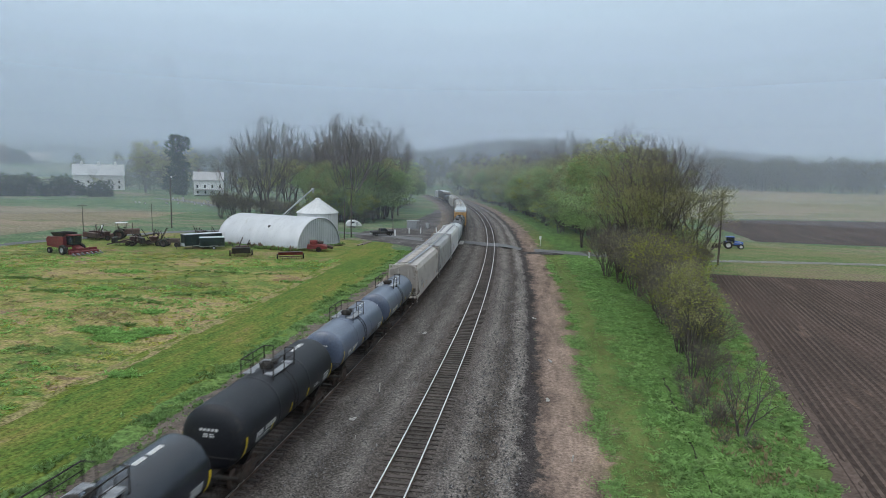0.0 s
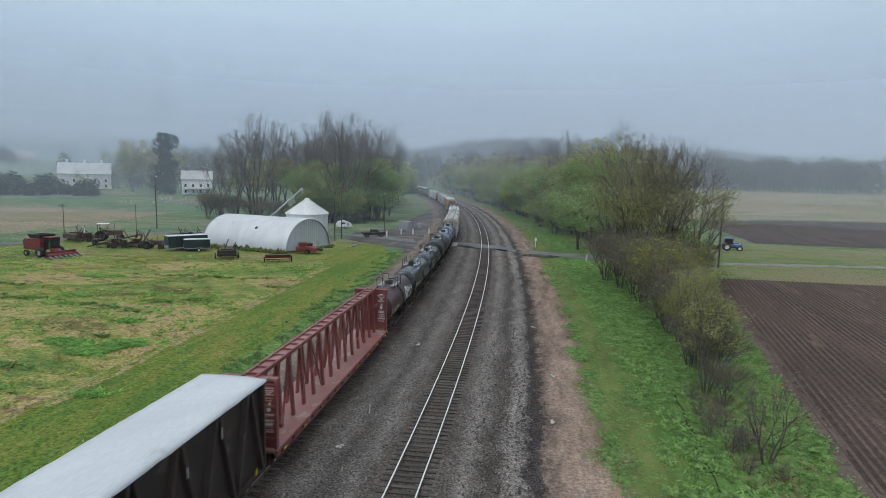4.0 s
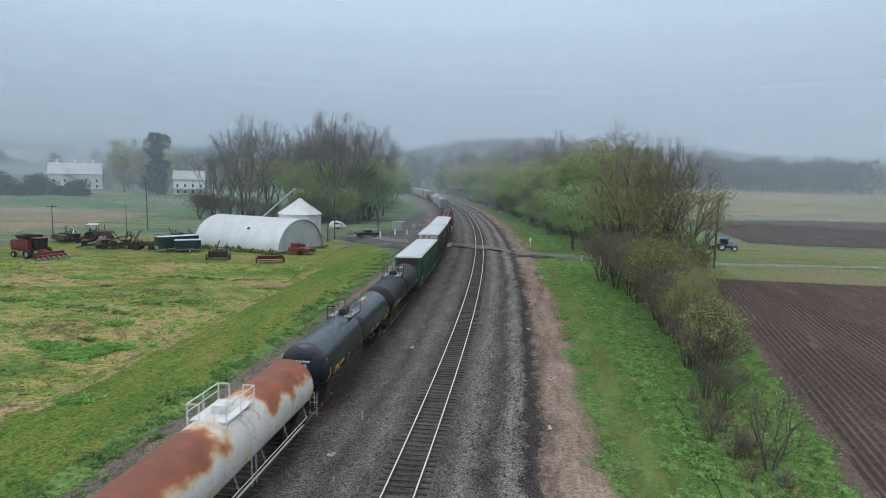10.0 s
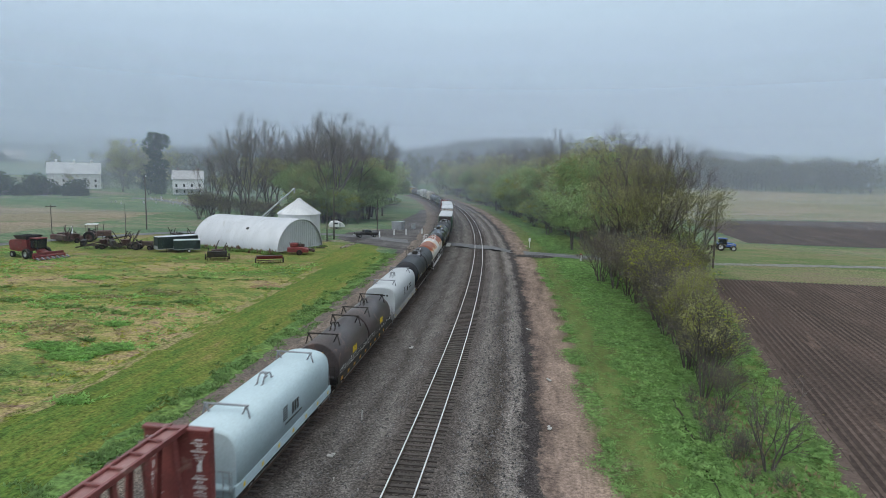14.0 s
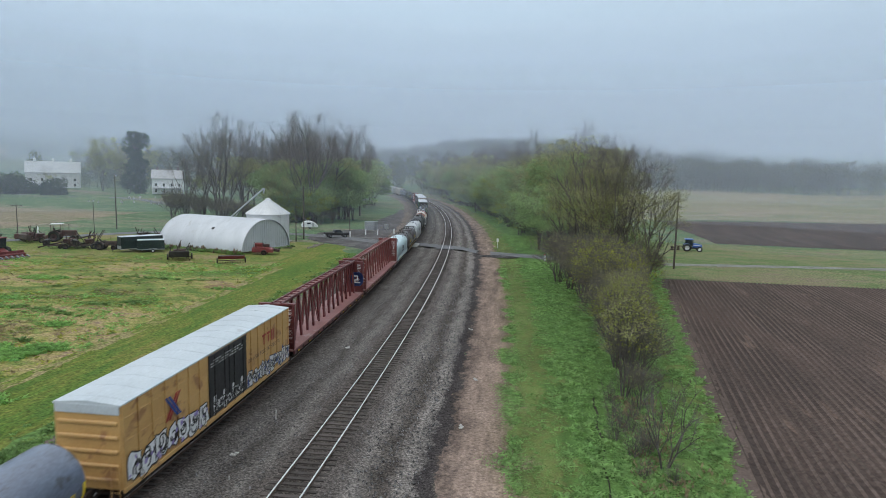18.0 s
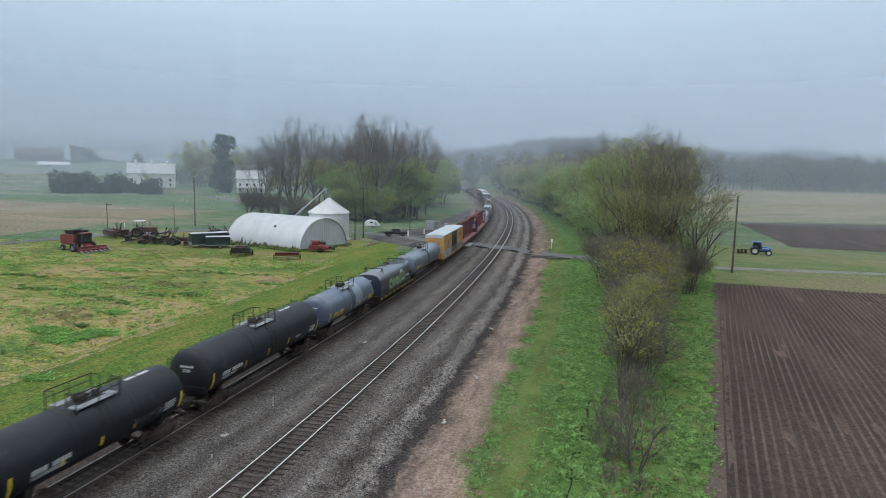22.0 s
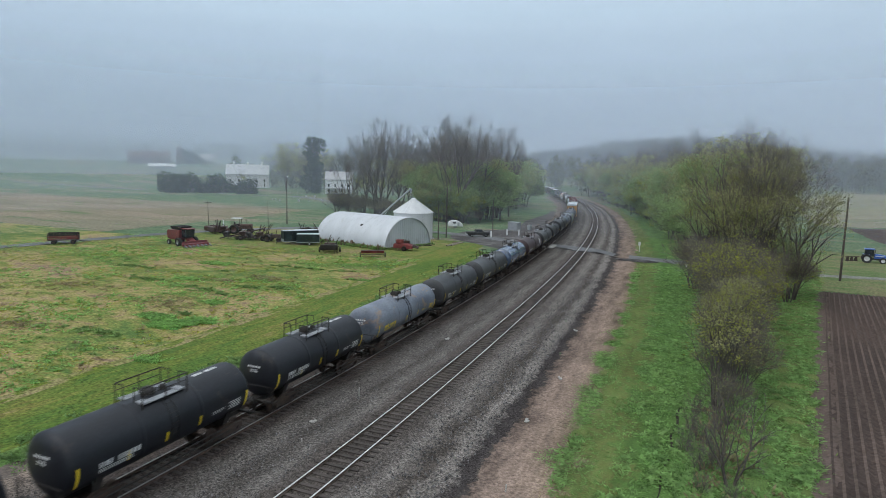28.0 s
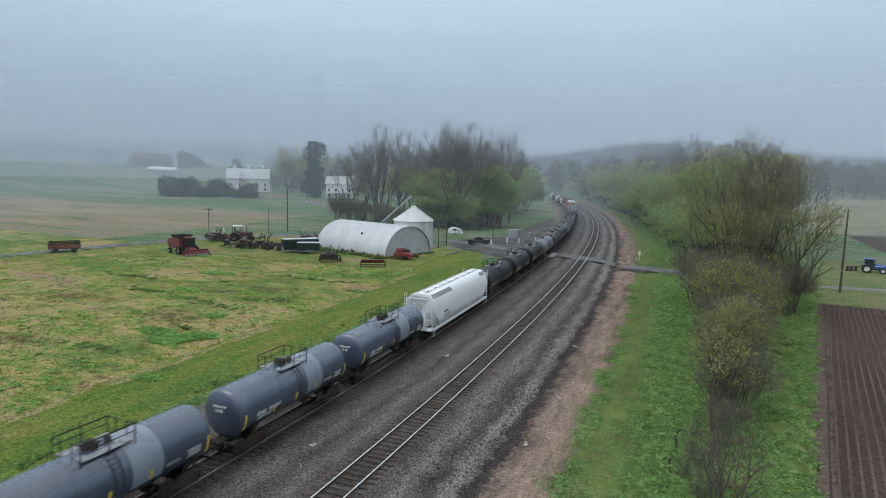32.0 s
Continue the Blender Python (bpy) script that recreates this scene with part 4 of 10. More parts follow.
def tank_car(length, key, label, radius=1.46, dome=1, marks="white", extra=None, rail="steel_black", top_text=True, plate=True, number="", seed=0):
    rng = random.Random(seed)
    root = car_base("tank_car", label, "tank car")
    half = length / 2
    zc = 1.08 + radius
    body = half - 0.95
    head = radius * 0.30
    prof = []
    for i in range(7):
        a = math.pi / 2 * i / 6
        prof.append((max(radius * math.sin(a), 0.001), -(body - head) - head * math.cos(a)))
    prof += [(radius, -(body - head) + 0.06), (radius, -body * 0.33 - 0.05), (radius, -body * 0.33), (radius + 0.012, -body * 0.33 + 0.02), (radius + 0.012, -body * 0.33 + 0.1), (radius, -body * 0.33 + 0.12), (radius, -body * 0.33 + 0.17)]
    prof += [(radius, body * 0.33 - 0.17), (radius, body * 0.33 - 0.12), (radius + 0.012, body * 0.33 - 0.1), (radius + 0.012, body * 0.33 - 0.02), (radius, body * 0.33), (radius, body * 0.33 + 0.05), (radius, (body - head) - 0.06)]
    for i in range(7):
        a = math.pi / 2 * (1 - i / 6)
        prof.append((max(radius * math.sin(a), 0.001), (body - head) + head * math.cos(a)))
    shell = part("tank_shell", Geo().lathe(prof, 40, "y", (0, 0, zc)), M[key], root)
    for sy in (-1, 1):
        g = Geo().box((0, sy * (half - 1.6), 0.95), (0.62, 2.4, 0.34), 0.03)
        g.box((0, sy * (half - 0.85), 1.02), (2.7, 0.16, 0.14), 0.02)
        part("draft_sill", g, M["steel_black"], root)
        g = Geo()
        n = 9
        pts = [(math.cos(math.pi * (1.18 + 0.64 * i / n)) * (radius + 0.02), zc + math.sin(math.pi * (1.18 + 0.64 * i / n)) * (radius + 0.02)) for i in range(n + 1)]
        y = sy * (half - 2.6)
        g.loft([[(px, y - 0.2, pz) for px, pz in pts] + [(0.9, y - 0.2, 0.9), (-0.9, y - 0.2, 0.9)][::1],
                [(px, y + 0.2, pz) for px, pz in pts] + [(0.9, y + 0.2, 0.9), (-0.9, y + 0.2, 0.9)]])
        part("saddle", g, M["steel_black"], root)
        bogie(root, sy * (half - 2.6))
        coupler(root, sy * (half - 1.05), sy)
        g = Geo()
        ye = sy * (half - 0.80)
        for sx in (-1.3, 1.3):
            ladder(g, sx, ye, 0.55, 1.9, 0.42, 1, 0)
        g.pipe([(-1.35, ye, 1.15), (-1.35, ye, 1.95), (1.35, ye, 1.95), (1.35, ye, 1.15)], 0.022, 6)
        part("end_handrail", g, M[rail if rail != "steel_black" else "steel_black"], root)
    for sx in (-1, 1):
        g = Geo().pipe([(sx * 1.42, -body + 1.2, 1.02), (sx * 1.42, body - 1.2, 1.02)], 0.028, 6)
        for k in range(6):
            yy = -body + 1.3 + k * (2 * body - 2.6) / 5
            g.cyl((sx * 1.42, yy, 1.02), (sx * radius * 0.8, yy, zc - radius * 0.62), 0.016, n=5)
        g.box((sx * 1.36, 0, 0.72), (0.1, 2 * body - 3.4, 0.05), 0.01)
        part("side_handrail", g, M[rail], root)
    # manway dome and platform
    top = zc + radius
    if dome:
        g = Geo().lathe([(0.34, -0.12), (0.34, 0.18), (0.29, 0.23), (0.27, 0.31), (0.02, 0.34)], 20, "z", (0, -0.25, top))
        g.lathe([(0.17, -0.1), (0.17, 0.2), (0.02, 0.24)], 14, "z", (0.1, 0.55, top))
        for k in range(6):
            a = k * math.pi / 3
            g.cyl((0.38 * math.cos(a), -0.25 + 0.38 * math.sin(a), top + 0.08), (0.38 * math.cos(a), -0.25 + 0.38 * math.sin(a), top + 0.24), 0.03, n=6)
        part("manway_dome", g, M["steel_black" if rail == "steel_black" else rail], root)
        g = Geo()
        for sx in (-1, 1):
            g.box((sx * 0.62, 0, top - 0.10), (0.5, 2.5, 0.05), 0.01)
        for yy in (-1.05, 1.05):
            g.box((0, yy, top - 0.06), (1.7, 0.42, 0.05), 0.01)
        if plate:
            part("walkway", g, M["walk_grey" if rail == "steel_black" else rail], root)
        g = Geo()
        for sx in (-0.9, 0.9):
            g.pipe([(sx, -1.35, top - 0.4), (sx, -1.35, top + 0.7), (sx, 1.35, top + 0.7), (sx, 1.35, top - 0.4)], 0.032, 6)
            g.cyl((sx, -1.35, top + 0.34), (sx, 1.35, top + 0.34), 0.022, n=6)
            g.cyl((sx, 0, top - 0.3), (sx, 0, top + 0.7), 0.026, n=6)
        for yy in (-1.35, 1.35):
            g.cyl((-0.9, yy, top + 0.7), (-0.35, yy, top + 0.7), 0.03, n=6).cyl((0.35, yy, top + 0.7), (0.9, yy, top + 0.7), 0.03, n=6)
            g.cyl((-0.35, yy, top + 0.7), (-0.35, yy, top - 0.05), 0.026, n=6).cyl((0.35, yy, top + 0.7), (0.35, yy, top - 0.05), 0.026, n=6)
        part("platform_railing", g, M[rail], root)
        for sx in (-1, 1):
            g = Geo()
            for dy in (-0.22, 0.22):
                pts = [(sx * (radius + 0.06) * math.cos(radians(a)), dy, zc + (radius + 0.06) * math.sin(radians(a))) for a in (60, 40, 20, 0, -20)] + [(sx * 1.5, dy, 0.6)]
                g.pipe(pts, 0.02, 5)
            for a in (55, 45, 35, 25, 15, 5, -5, -15):
                q = (sx * (radius + 0.06) * math.cos(radians(a)), zc + (radius + 0.06) * math.sin(radians(a)))
                g.cyl((q[0], -0.22, q[1]), (q[0], 0.22, q[1]), 0.016, n=5)
            part("side_ladder", g, M[rail], root)
    # painted marks on both sides
    for sx in (-1, 1):
        def marks_at(g, spec):
            base = len(g.v)
            for y0, y1, a0, a1 in spec:
                patch(g, radius + 0.018, sx * y0, sx * y1, a0, a1, zc)
            if sx < 0:
                g.v[base:] = [(-p[0], p[1], p[2]) for p in g.v[base:]]
            return g
        ys = [-body + 0.5, -body * 0.46, -body * 0.08, body * 0.3, body - 0.5]
        for k, y in enumerate(ys):
            part("reflector", marks_at(Geo(), [(y - 0.07, y + 0.07, -28 - 8 * (k in (0, 4)), -7 + 10 * (k in (0, 4)))]), M["paint_yellow"], root, "yellow reflective strip")
        spec, y = [], -body + 1.5
        for k in range(4 if number else 10):
            w = rng.choice((0.09, 0.13, 0.15))
            spec.append((y, y + w, -15, -5))
            y += w + (0.3 if k == 3 else 0.07)
        if number and sx > 0:
            g = figures(Geo(), on_tank(radius, zc), number, y, -0.40, 0.27)
            tagged(part("car_number", g, M["paint_" + marks], root, "white painted number"), kind="stuff")
        for k in range(3):
            spec.append((-body + 1.5, -body + 2.6 + rng.uniform(0, 0.8), -19 - 3 * k, -17.6 - 3 * k))
        for k in range(5):
            spec.append((body - 1.9 + 0.1 * (k % 2), body - 1.0, -8 - 4.0 * k, -6 - 4.0 * k))
        for k in range(3):
            spec.append((body * 0.45, body * 0.45 + rng.uniform(0.5, 1.1), -13 - 3 * k, -11.8 - 3 * k))
        part("side_lettering", marks_at(Geo(), spec), M["paint_" + marks], root, "painted marks as plain bars")
    if top_text:
        g, y = Geo(), body * 0.45
        for k in range(10):
            if k != 4:
                patch(g, radius + 0.016, y, y + 0.13, 82, 91, zc)
            y += 0.17
        part("top_lettering", g, M["paint_" + marks], root, "painted marks as plain bars")
    for sy in (-1, 1):
        g = Geo()
        for row, (z, w) in enumerate(((0.45, 0.95), (0.28, 0.55), (0.18, 0.6))):
            h = 0.11 if row == 0 else 0.05
            for k in range(5 if row == 0 else 2):
                x0 = -w / 2 + k * w / (5 if row == 0 else 2)
                x1 = x0 + w / (5 if row == 0 else 2) - 0.05
                q = [(x, zz) for x, zz in ((x0, z), (x1, z), (x1, z + h), (x0, z + h))]
                vs = [(x, sy * ((body - head) + head * math.sqrt(max(1 - (x * x + zz * zz) / radius ** 2, 0)) + 0.015), zc + zz) for x, zz in q]
                g.add(vs, [(0, 1, 2, 3)])
        part("head_lettering", g, M["paint_white"], root, "painted marks as plain bars")
    if extra:
        extra(root, radius, body, zc)
    return root


def logo_circle(root, radius, body, zc):
    """A white round emblem with an open middle, and letters reduced to bars."""
    yc, ac = body * 0.36, 8.0
    r = radius + 0.02

    def at(y, a):
        return (r * math.cos(radians(a)), y, zc + r * math.sin(radians(a)))
    vs, fs, n = [], [], 28
    for k in range(n):
        t = 2 * math.pi * k / n
        for q in (0.66 + 0.06 * math.cos(6 * t), 0.24 + 0.09 * math.cos(3 * t)):
            vs.append(at(yc + q * math.cos(t), ac + math.degrees(q / radius) * math.sin(t)))
    fs = [(2 * k, 2 * k + 1, (2 * k + 3) % (2 * n), (2 * k + 2) % (2 * n)) for k in range(n)]
    part("emblem", Geo().add(vs, fs, True), M["paint_white"], root, "white round emblem")
    g = Geo()
    for k, (w, h) in enumerate(((0.3, 24), (0.1, 20), (0.24, 13), (0.09, 22), (0.24, 13), (0.26, 16))):
        y = yc + 0.82 + 0.36 * k
        patch(g, r, y, y + w, ac - 4, ac - 4 + h, zc, 2)
    tagged(part("side_letters", g, M["paint_white"], root, "white letters as plain bars"), kind="stuff")


def white_patch(root, radius, body, zc):
    g = Geo()
    y = body * 0.55
    for k in range(5):
        patch(g, radius + 0.02, y + 0.22 * k, y + 0.22 * k + 0.23, -6 + (6, 2, -2, 2, 6)[k], 36 - (12, 3, 0, 6, 10)[k], zc, 4)
    part("patch_panel", g, M["paint_white"], root, "white torn patch on the tank side")
    g = Geo()
    for k in range(9):
        y = body * 0.1 + 0.3 * k
        patch(g, radius + 0.02, y, y + 0.2, -14 + (k % 3) * 2, -4 + (k % 2) * 3, zc, 2)
    part("scrawl", g, M["walk_grey"], root, "faded grey painted scrawl")


def graffiti_patch(root, radius, body, zc):
    spray(root, on_tank(radius, zc), body * 0.42, body * 0.42 + 2.9, -0.6, 0.1, 6, "paint_green", "paint_black", 3, label="faded green graffiti letters")


def pale_band(root, radius, body, zc):
    g = Geo()
    patch(g, radius + 0.013, body * 0.12, body * 0.42, -30, 150, zc, 24)
    part("pale_band", g, M["band_pale"], root, "pale weathered band round the tank")


def scrawl(root, radius, body, zc):
    spray(root, on_tank(radius, zc), body * 0.3, body * 0.3 + 1.9, -0.55, -0.2, 5, "walk_grey", "paint_black", 5, label="pale painted scrawl")


def rust_tank_material():
    """White paint with rust spreading over the top."""
    m = material("rusty_white_tank", (0.62, 0.60, 0.57), (0.55, 0.52, 0.48), 0.6, scale=0.8, fine=9.0, bump=0.08, c3=(0.42, 0.33, 0.22), third=0.62, grain=0.1)
    n, l = m.node_tree.nodes, m.node_tree.links
    b = n["Principled BSDF"]
    old = b.inputs["Base Color"].links[0].from_socket
    co = n.new("ShaderNodeTexCoord")
    sep = n.new("ShaderNodeSeparateXYZ")
    l.new(co.outputs["Object"], sep.inputs[0])
    no = n.new("ShaderNodeTexNoise")
    no.inputs["Scale"].default_value, no.inputs["Detail"].default_value = 0.9, 7.0
    l.new(co.outputs["Object"], no.inputs["Vector"])

    def calc(op, a, c, d=None):
        q = n.new("ShaderNodeMath")
        q.operation = op
        for k, v in enumerate((a, c, d)):
            if v is None:
                continue
            if isinstance(v, float):
                q.inputs[k].default_value = v
            else:
                l.new(v, q.inputs[k])
        return q.outputs[0]

    high = calc("MULTIPLY_ADD", sep.outputs["Z"], 1.25, -3.85)
    away = calc("MULTIPLY_ADD", calc("ABSOLUTE", sep.outputs["Y"], None), 0.9, -1.5)
    spread = calc("ADD", calc("MINIMUM", high, away), calc("MULTIPLY_ADD", no.outputs[0], 2.6, -1.3))
    col = old
    for lo, hi, tint in ((-0.15, 0.25, (0.54, 0.31, 0.14)), (0.12, 0.5, (0.29, 0.085, 0.040)), (0.6, 1.3, (0.19, 0.060, 0.036))):
        mr = n.new("ShaderNodeMapRange")
        mr.inputs["From Min"].default_value, mr.inputs["From Max"].default_value = lo, hi
        l.new(spread, mr.inputs[0])
        mx = n.new("ShaderNodeMix")
        mx.data_type = "RGBA"
        l.new(mr.outputs[0], mx.inputs["Factor"])
        l.new(col, mx.inputs["A"])
        mx.inputs["B"].default_value = (*tint, 1)
        col = mx.outputs["Result"]
    l.new(col, b.inputs["Base Color"])
    M["rusty_white_tank"] = m


rust_tank_material()


def underframe(root, half, z=1.0, width=2.9, key="steel_black"):
    g = Geo().box((0, 0, 0.88), (0.55, 2 * half - 2.0, 0.34), 0.03)
    for k in range(7):
        y = -half + 2.0 + k * (2 * half - 4.0) / 6
        g.box((0, y, z - 0.08), (width - 0.1, 0.14, 0.14), 0.01)
    part("center_sill", g, M["steel_black"], root)
    for sy in (-1, 1):
        bogie(root, sy * (half - 2.4))
        coupler(root, sy * (half - 1.05), sy)


def mark_bars(root, x, y0, z, n, w, h, key="paint_white", slant=1, name="side_lettering"):
    g = Geo()
    for k in range(n):
        y = y0 + k * w * 1.35
        g.add([(x, y, z), (x, y + w, z), (x, y + w, z + h), (x, y, z + h)], [(0, 1, 2, 3)])
    part(name, g, M[key], root, "painted marks as plain bars")


def hopper_car(length, key, label, hatch="walk_grey", number="", seed=0):
    root = car_base("hopper_car", label, "hopper car")
    half = length / 2
    b = half - 0.75
    hw = 1.58
    sec = [(-hw, 1.25), (-hw, 2.1), (-hw - 0.02, 3.6), (-hw + 0.04, 4.15), (-hw + 0.28, 4.5), (-0.7, 4.8), (0, 4.86), (0.7, 4.8), (hw - 0.28, 4.5), (hw - 0.04, 4.15), (hw + 0.02, 3.6), (hw, 2.1), (hw, 1.25)]
    if number:
        arc = [(0.62 + (hw - 0.59) * math.cos(a), 2.9 + 1.72 * math.sin(a)) for a in (0.0, 0.2, 0.4, 0.6, 0.8, 1.0, 1.2, 1.38, 1.52)]
        half_sec = [(hw, 1.25), (hw + 0.03, 2.1)] + arc + [(0.4, 4.66)]
        sec = [(-x, z) for x, z in half_sec] + half_sec[::-1]
    g = Geo()
    lo = [[(x, sy * (b - 0.25 - (0.0 if z > 2.9 else (2.9 - z) * 1.15)), z) for x, z in sec] for sy in (-1, 1)]
    mid = [[(x, sy * (b - 3.0), z) for x, z in sec] for sy in (-1, 1)]
    g.loft([lo[0], mid[0], mid[1], lo[1]], True, bool(number))
    part("body", g, M[key], root)
    for sx in (-1, 1):
        g = Geo().box((sx * (hw - 0.02), 0, 1.2), (0.1, 2 * b, 0.28), 0.02)
        part("side_sill", g, M[key], root)
        if not number:
            g = Geo().box((sx * (hw - 0.32), 0, 4.53), (0.12, 2 * b - 0.6, 0.09), 0.02)
            part("roof_rail", g, M[key], root)
    for k in range(4):
        y = -b + 3.4 + k * (2 * b - 6.8) / 3
        g = Geo().loft([[(-1.3, y - 1.5, 1.3), (1.3, y - 1.5, 1.3), (1.3, y + 1.5, 1.3), (-1.3, y + 1.5, 1.3)], [(-0.5, y - 0.45, 0.45), (0.5, y - 0.45, 0.45), (0.5, y + 0.45, 0.45), (-0.5, y + 0.45, 0.45)]])
        part("hopper_outlet", g, M[key], root)
    for k in range(8 if number else 0):
        y = -b + 1.6 + k * (2 * b - 3.2) / 7
        g = Geo().lathe([(0.27, 4.64), (0.27, 4.71), (0.22, 4.745), (0.02, 4.755)], 18, "z", (0.0, y, 0)).box((0.0, y, 4.765), (0.72, 0.05, 0.03), 0.008)
        part("round_hatch", g, M[key], root, "white round roof hatch")
        part("hatch_latch", Geo().box((0.30, y, 4.72), (0.16, 0.22, 0.09), 0.02), M["walk_grey"], root, "grey hatch latch")
    if number:
        for x in (-0.44, 0.44):
            part("locking_bar", Geo().cyl((x, -b + 0.5, 4.71), (x, b - 0.5, 4.71), 0.03, n=6), M["walk_grey" if x > 0 else "steel_black"], root, "dark bar along the hatches")
        for y0, y1 in ((-b + 0.5, -b * 0.34), (b * 0.74, b - 0.5)):
            vs = [(x + 0.006, yy, z + 0.012) for yy in (y0, y1) for x, z in arc[4:7]]
            part("primer_patch", Geo().add(vs, [(0, 1, 4, 3), (1, 2, 5, 4)], True), M["walk_grey"], root, "grey primer patch on the roof's edge")
    for k in range(0 if number else 10):
        y = -b + 1.3 + k * (2 * b - 2.6) / 9
        g = Geo().box((0.0, y, 4.95), (0.72, 1.05, 0.12), 0.03).box((0.0, y, 5.03), (0.8, 0.08, 0.05))
        part("hatch", g, M[key], root)
    for sx in () if number else (-1, 1):
        part("running_board", Geo().box((sx * 0.62, 0, 4.95), (0.34, 2 * b - 0.4, 0.04), 0.01), M[hatch], root)
    for sy in (-1, 1):
        g = Geo()
        ye = sy * (b + 0.1)
        g.box((0, sy * (b - 0.3), 1.12), (2.9, 1.1, 0.08), 0.01)
        part("end_platform", g, M[key], root)
        g = Geo()
        for x in (-1.5, -0.55, 0.55, 1.5):
            g.box((x, ye, 2.95 if abs(x) > 1 else 2.7), (0.09, 0.09, 3.6 if abs(x) > 1 else 3.1), 0.01)
        for z in (1.5, 1.9, 2.3, 2.7, 3.1, 3.5, 3.9, 4.3, 4.65):
            g.cyl((-1.5, ye, z), (-0.95, ye, z), 0.022, n=5).cyl((0.95, ye, z), (1.5, ye, z), 0.022, n=5)
        g.cyl((-0.95, ye, 1.3), (-0.95, ye, 4.7), 0.022, n=5).cyl((0.95, ye, 1.3), (0.95, ye, 4.7), 0.022, n=5)
        g.box((0, ye, 4.72), (3.0, 0.08, 0.09), 0.01).box((0, ye, 2.3), (3.0, 0.06, 0.07), 0.01)
        if number:
            g.v = [(x * (0.86 if z > 3.9 else 1.0), y, 1.15 + (z - 1.15) * 0.86) for x, y, z in g.v]
        part("end_frame", g, M[key], root)
        for sx in (-1, 1):
            g = ladder(Geo(), sx * 1.56, sy * (b - 0.25), 0.5, 4.6, 0.5)
            part("corner_ladder", g, M[key], root)
        g = Geo()
        for x in (-0.5, 0.5):
            g.loft([[(x - 0.06, sy * (b - 0.2), 1.2), (x + 0.06, sy * (b - 0.2), 1.2), (x + 0.06, sy * (b - 2.2), 1.2), (x - 0.06, sy * (b - 2.2), 1.2)],
                    [(x - 0.06, sy * (b - 0.3), 2.8), (x + 0.06, sy * (b - 0.3), 2.8), (x + 0.06, sy * (b - 0.45), 2.8), (x - 0.06, sy * (b - 0.45), 2.8)]])
        part("slope_sheet_brace", g, M[key], root)
    for sx in (-1, 1):
        x = sx * (hw + (0.046 if number else 0.014))
        mark_bars(root, x, -sx * b * 0.68, 2.35, 4, 0.2, 0.24, "paint_black" if number else "walk_grey")
        if number and sx > 0:
            tagged(part("car_number", figures(Geo(), on_flat(x), number, -b * 0.68, 1.92, 0.36), M["paint_black"], root, "black painted number"), kind="stuff")
        else:
            mark_bars(root, x, -sx * b * 0.68, 2.0, 6, 0.2, 0.24, "walk_grey")
        for y in (-b * 0.5, -b * 0.25, b * 0.55):
            part("reflector", Geo().box((x, y, 1.75), (0.008, 0.09, 0.5)), M["paint_orange"], root, "yellow reflective strip")
    underframe(root, half)
    return root


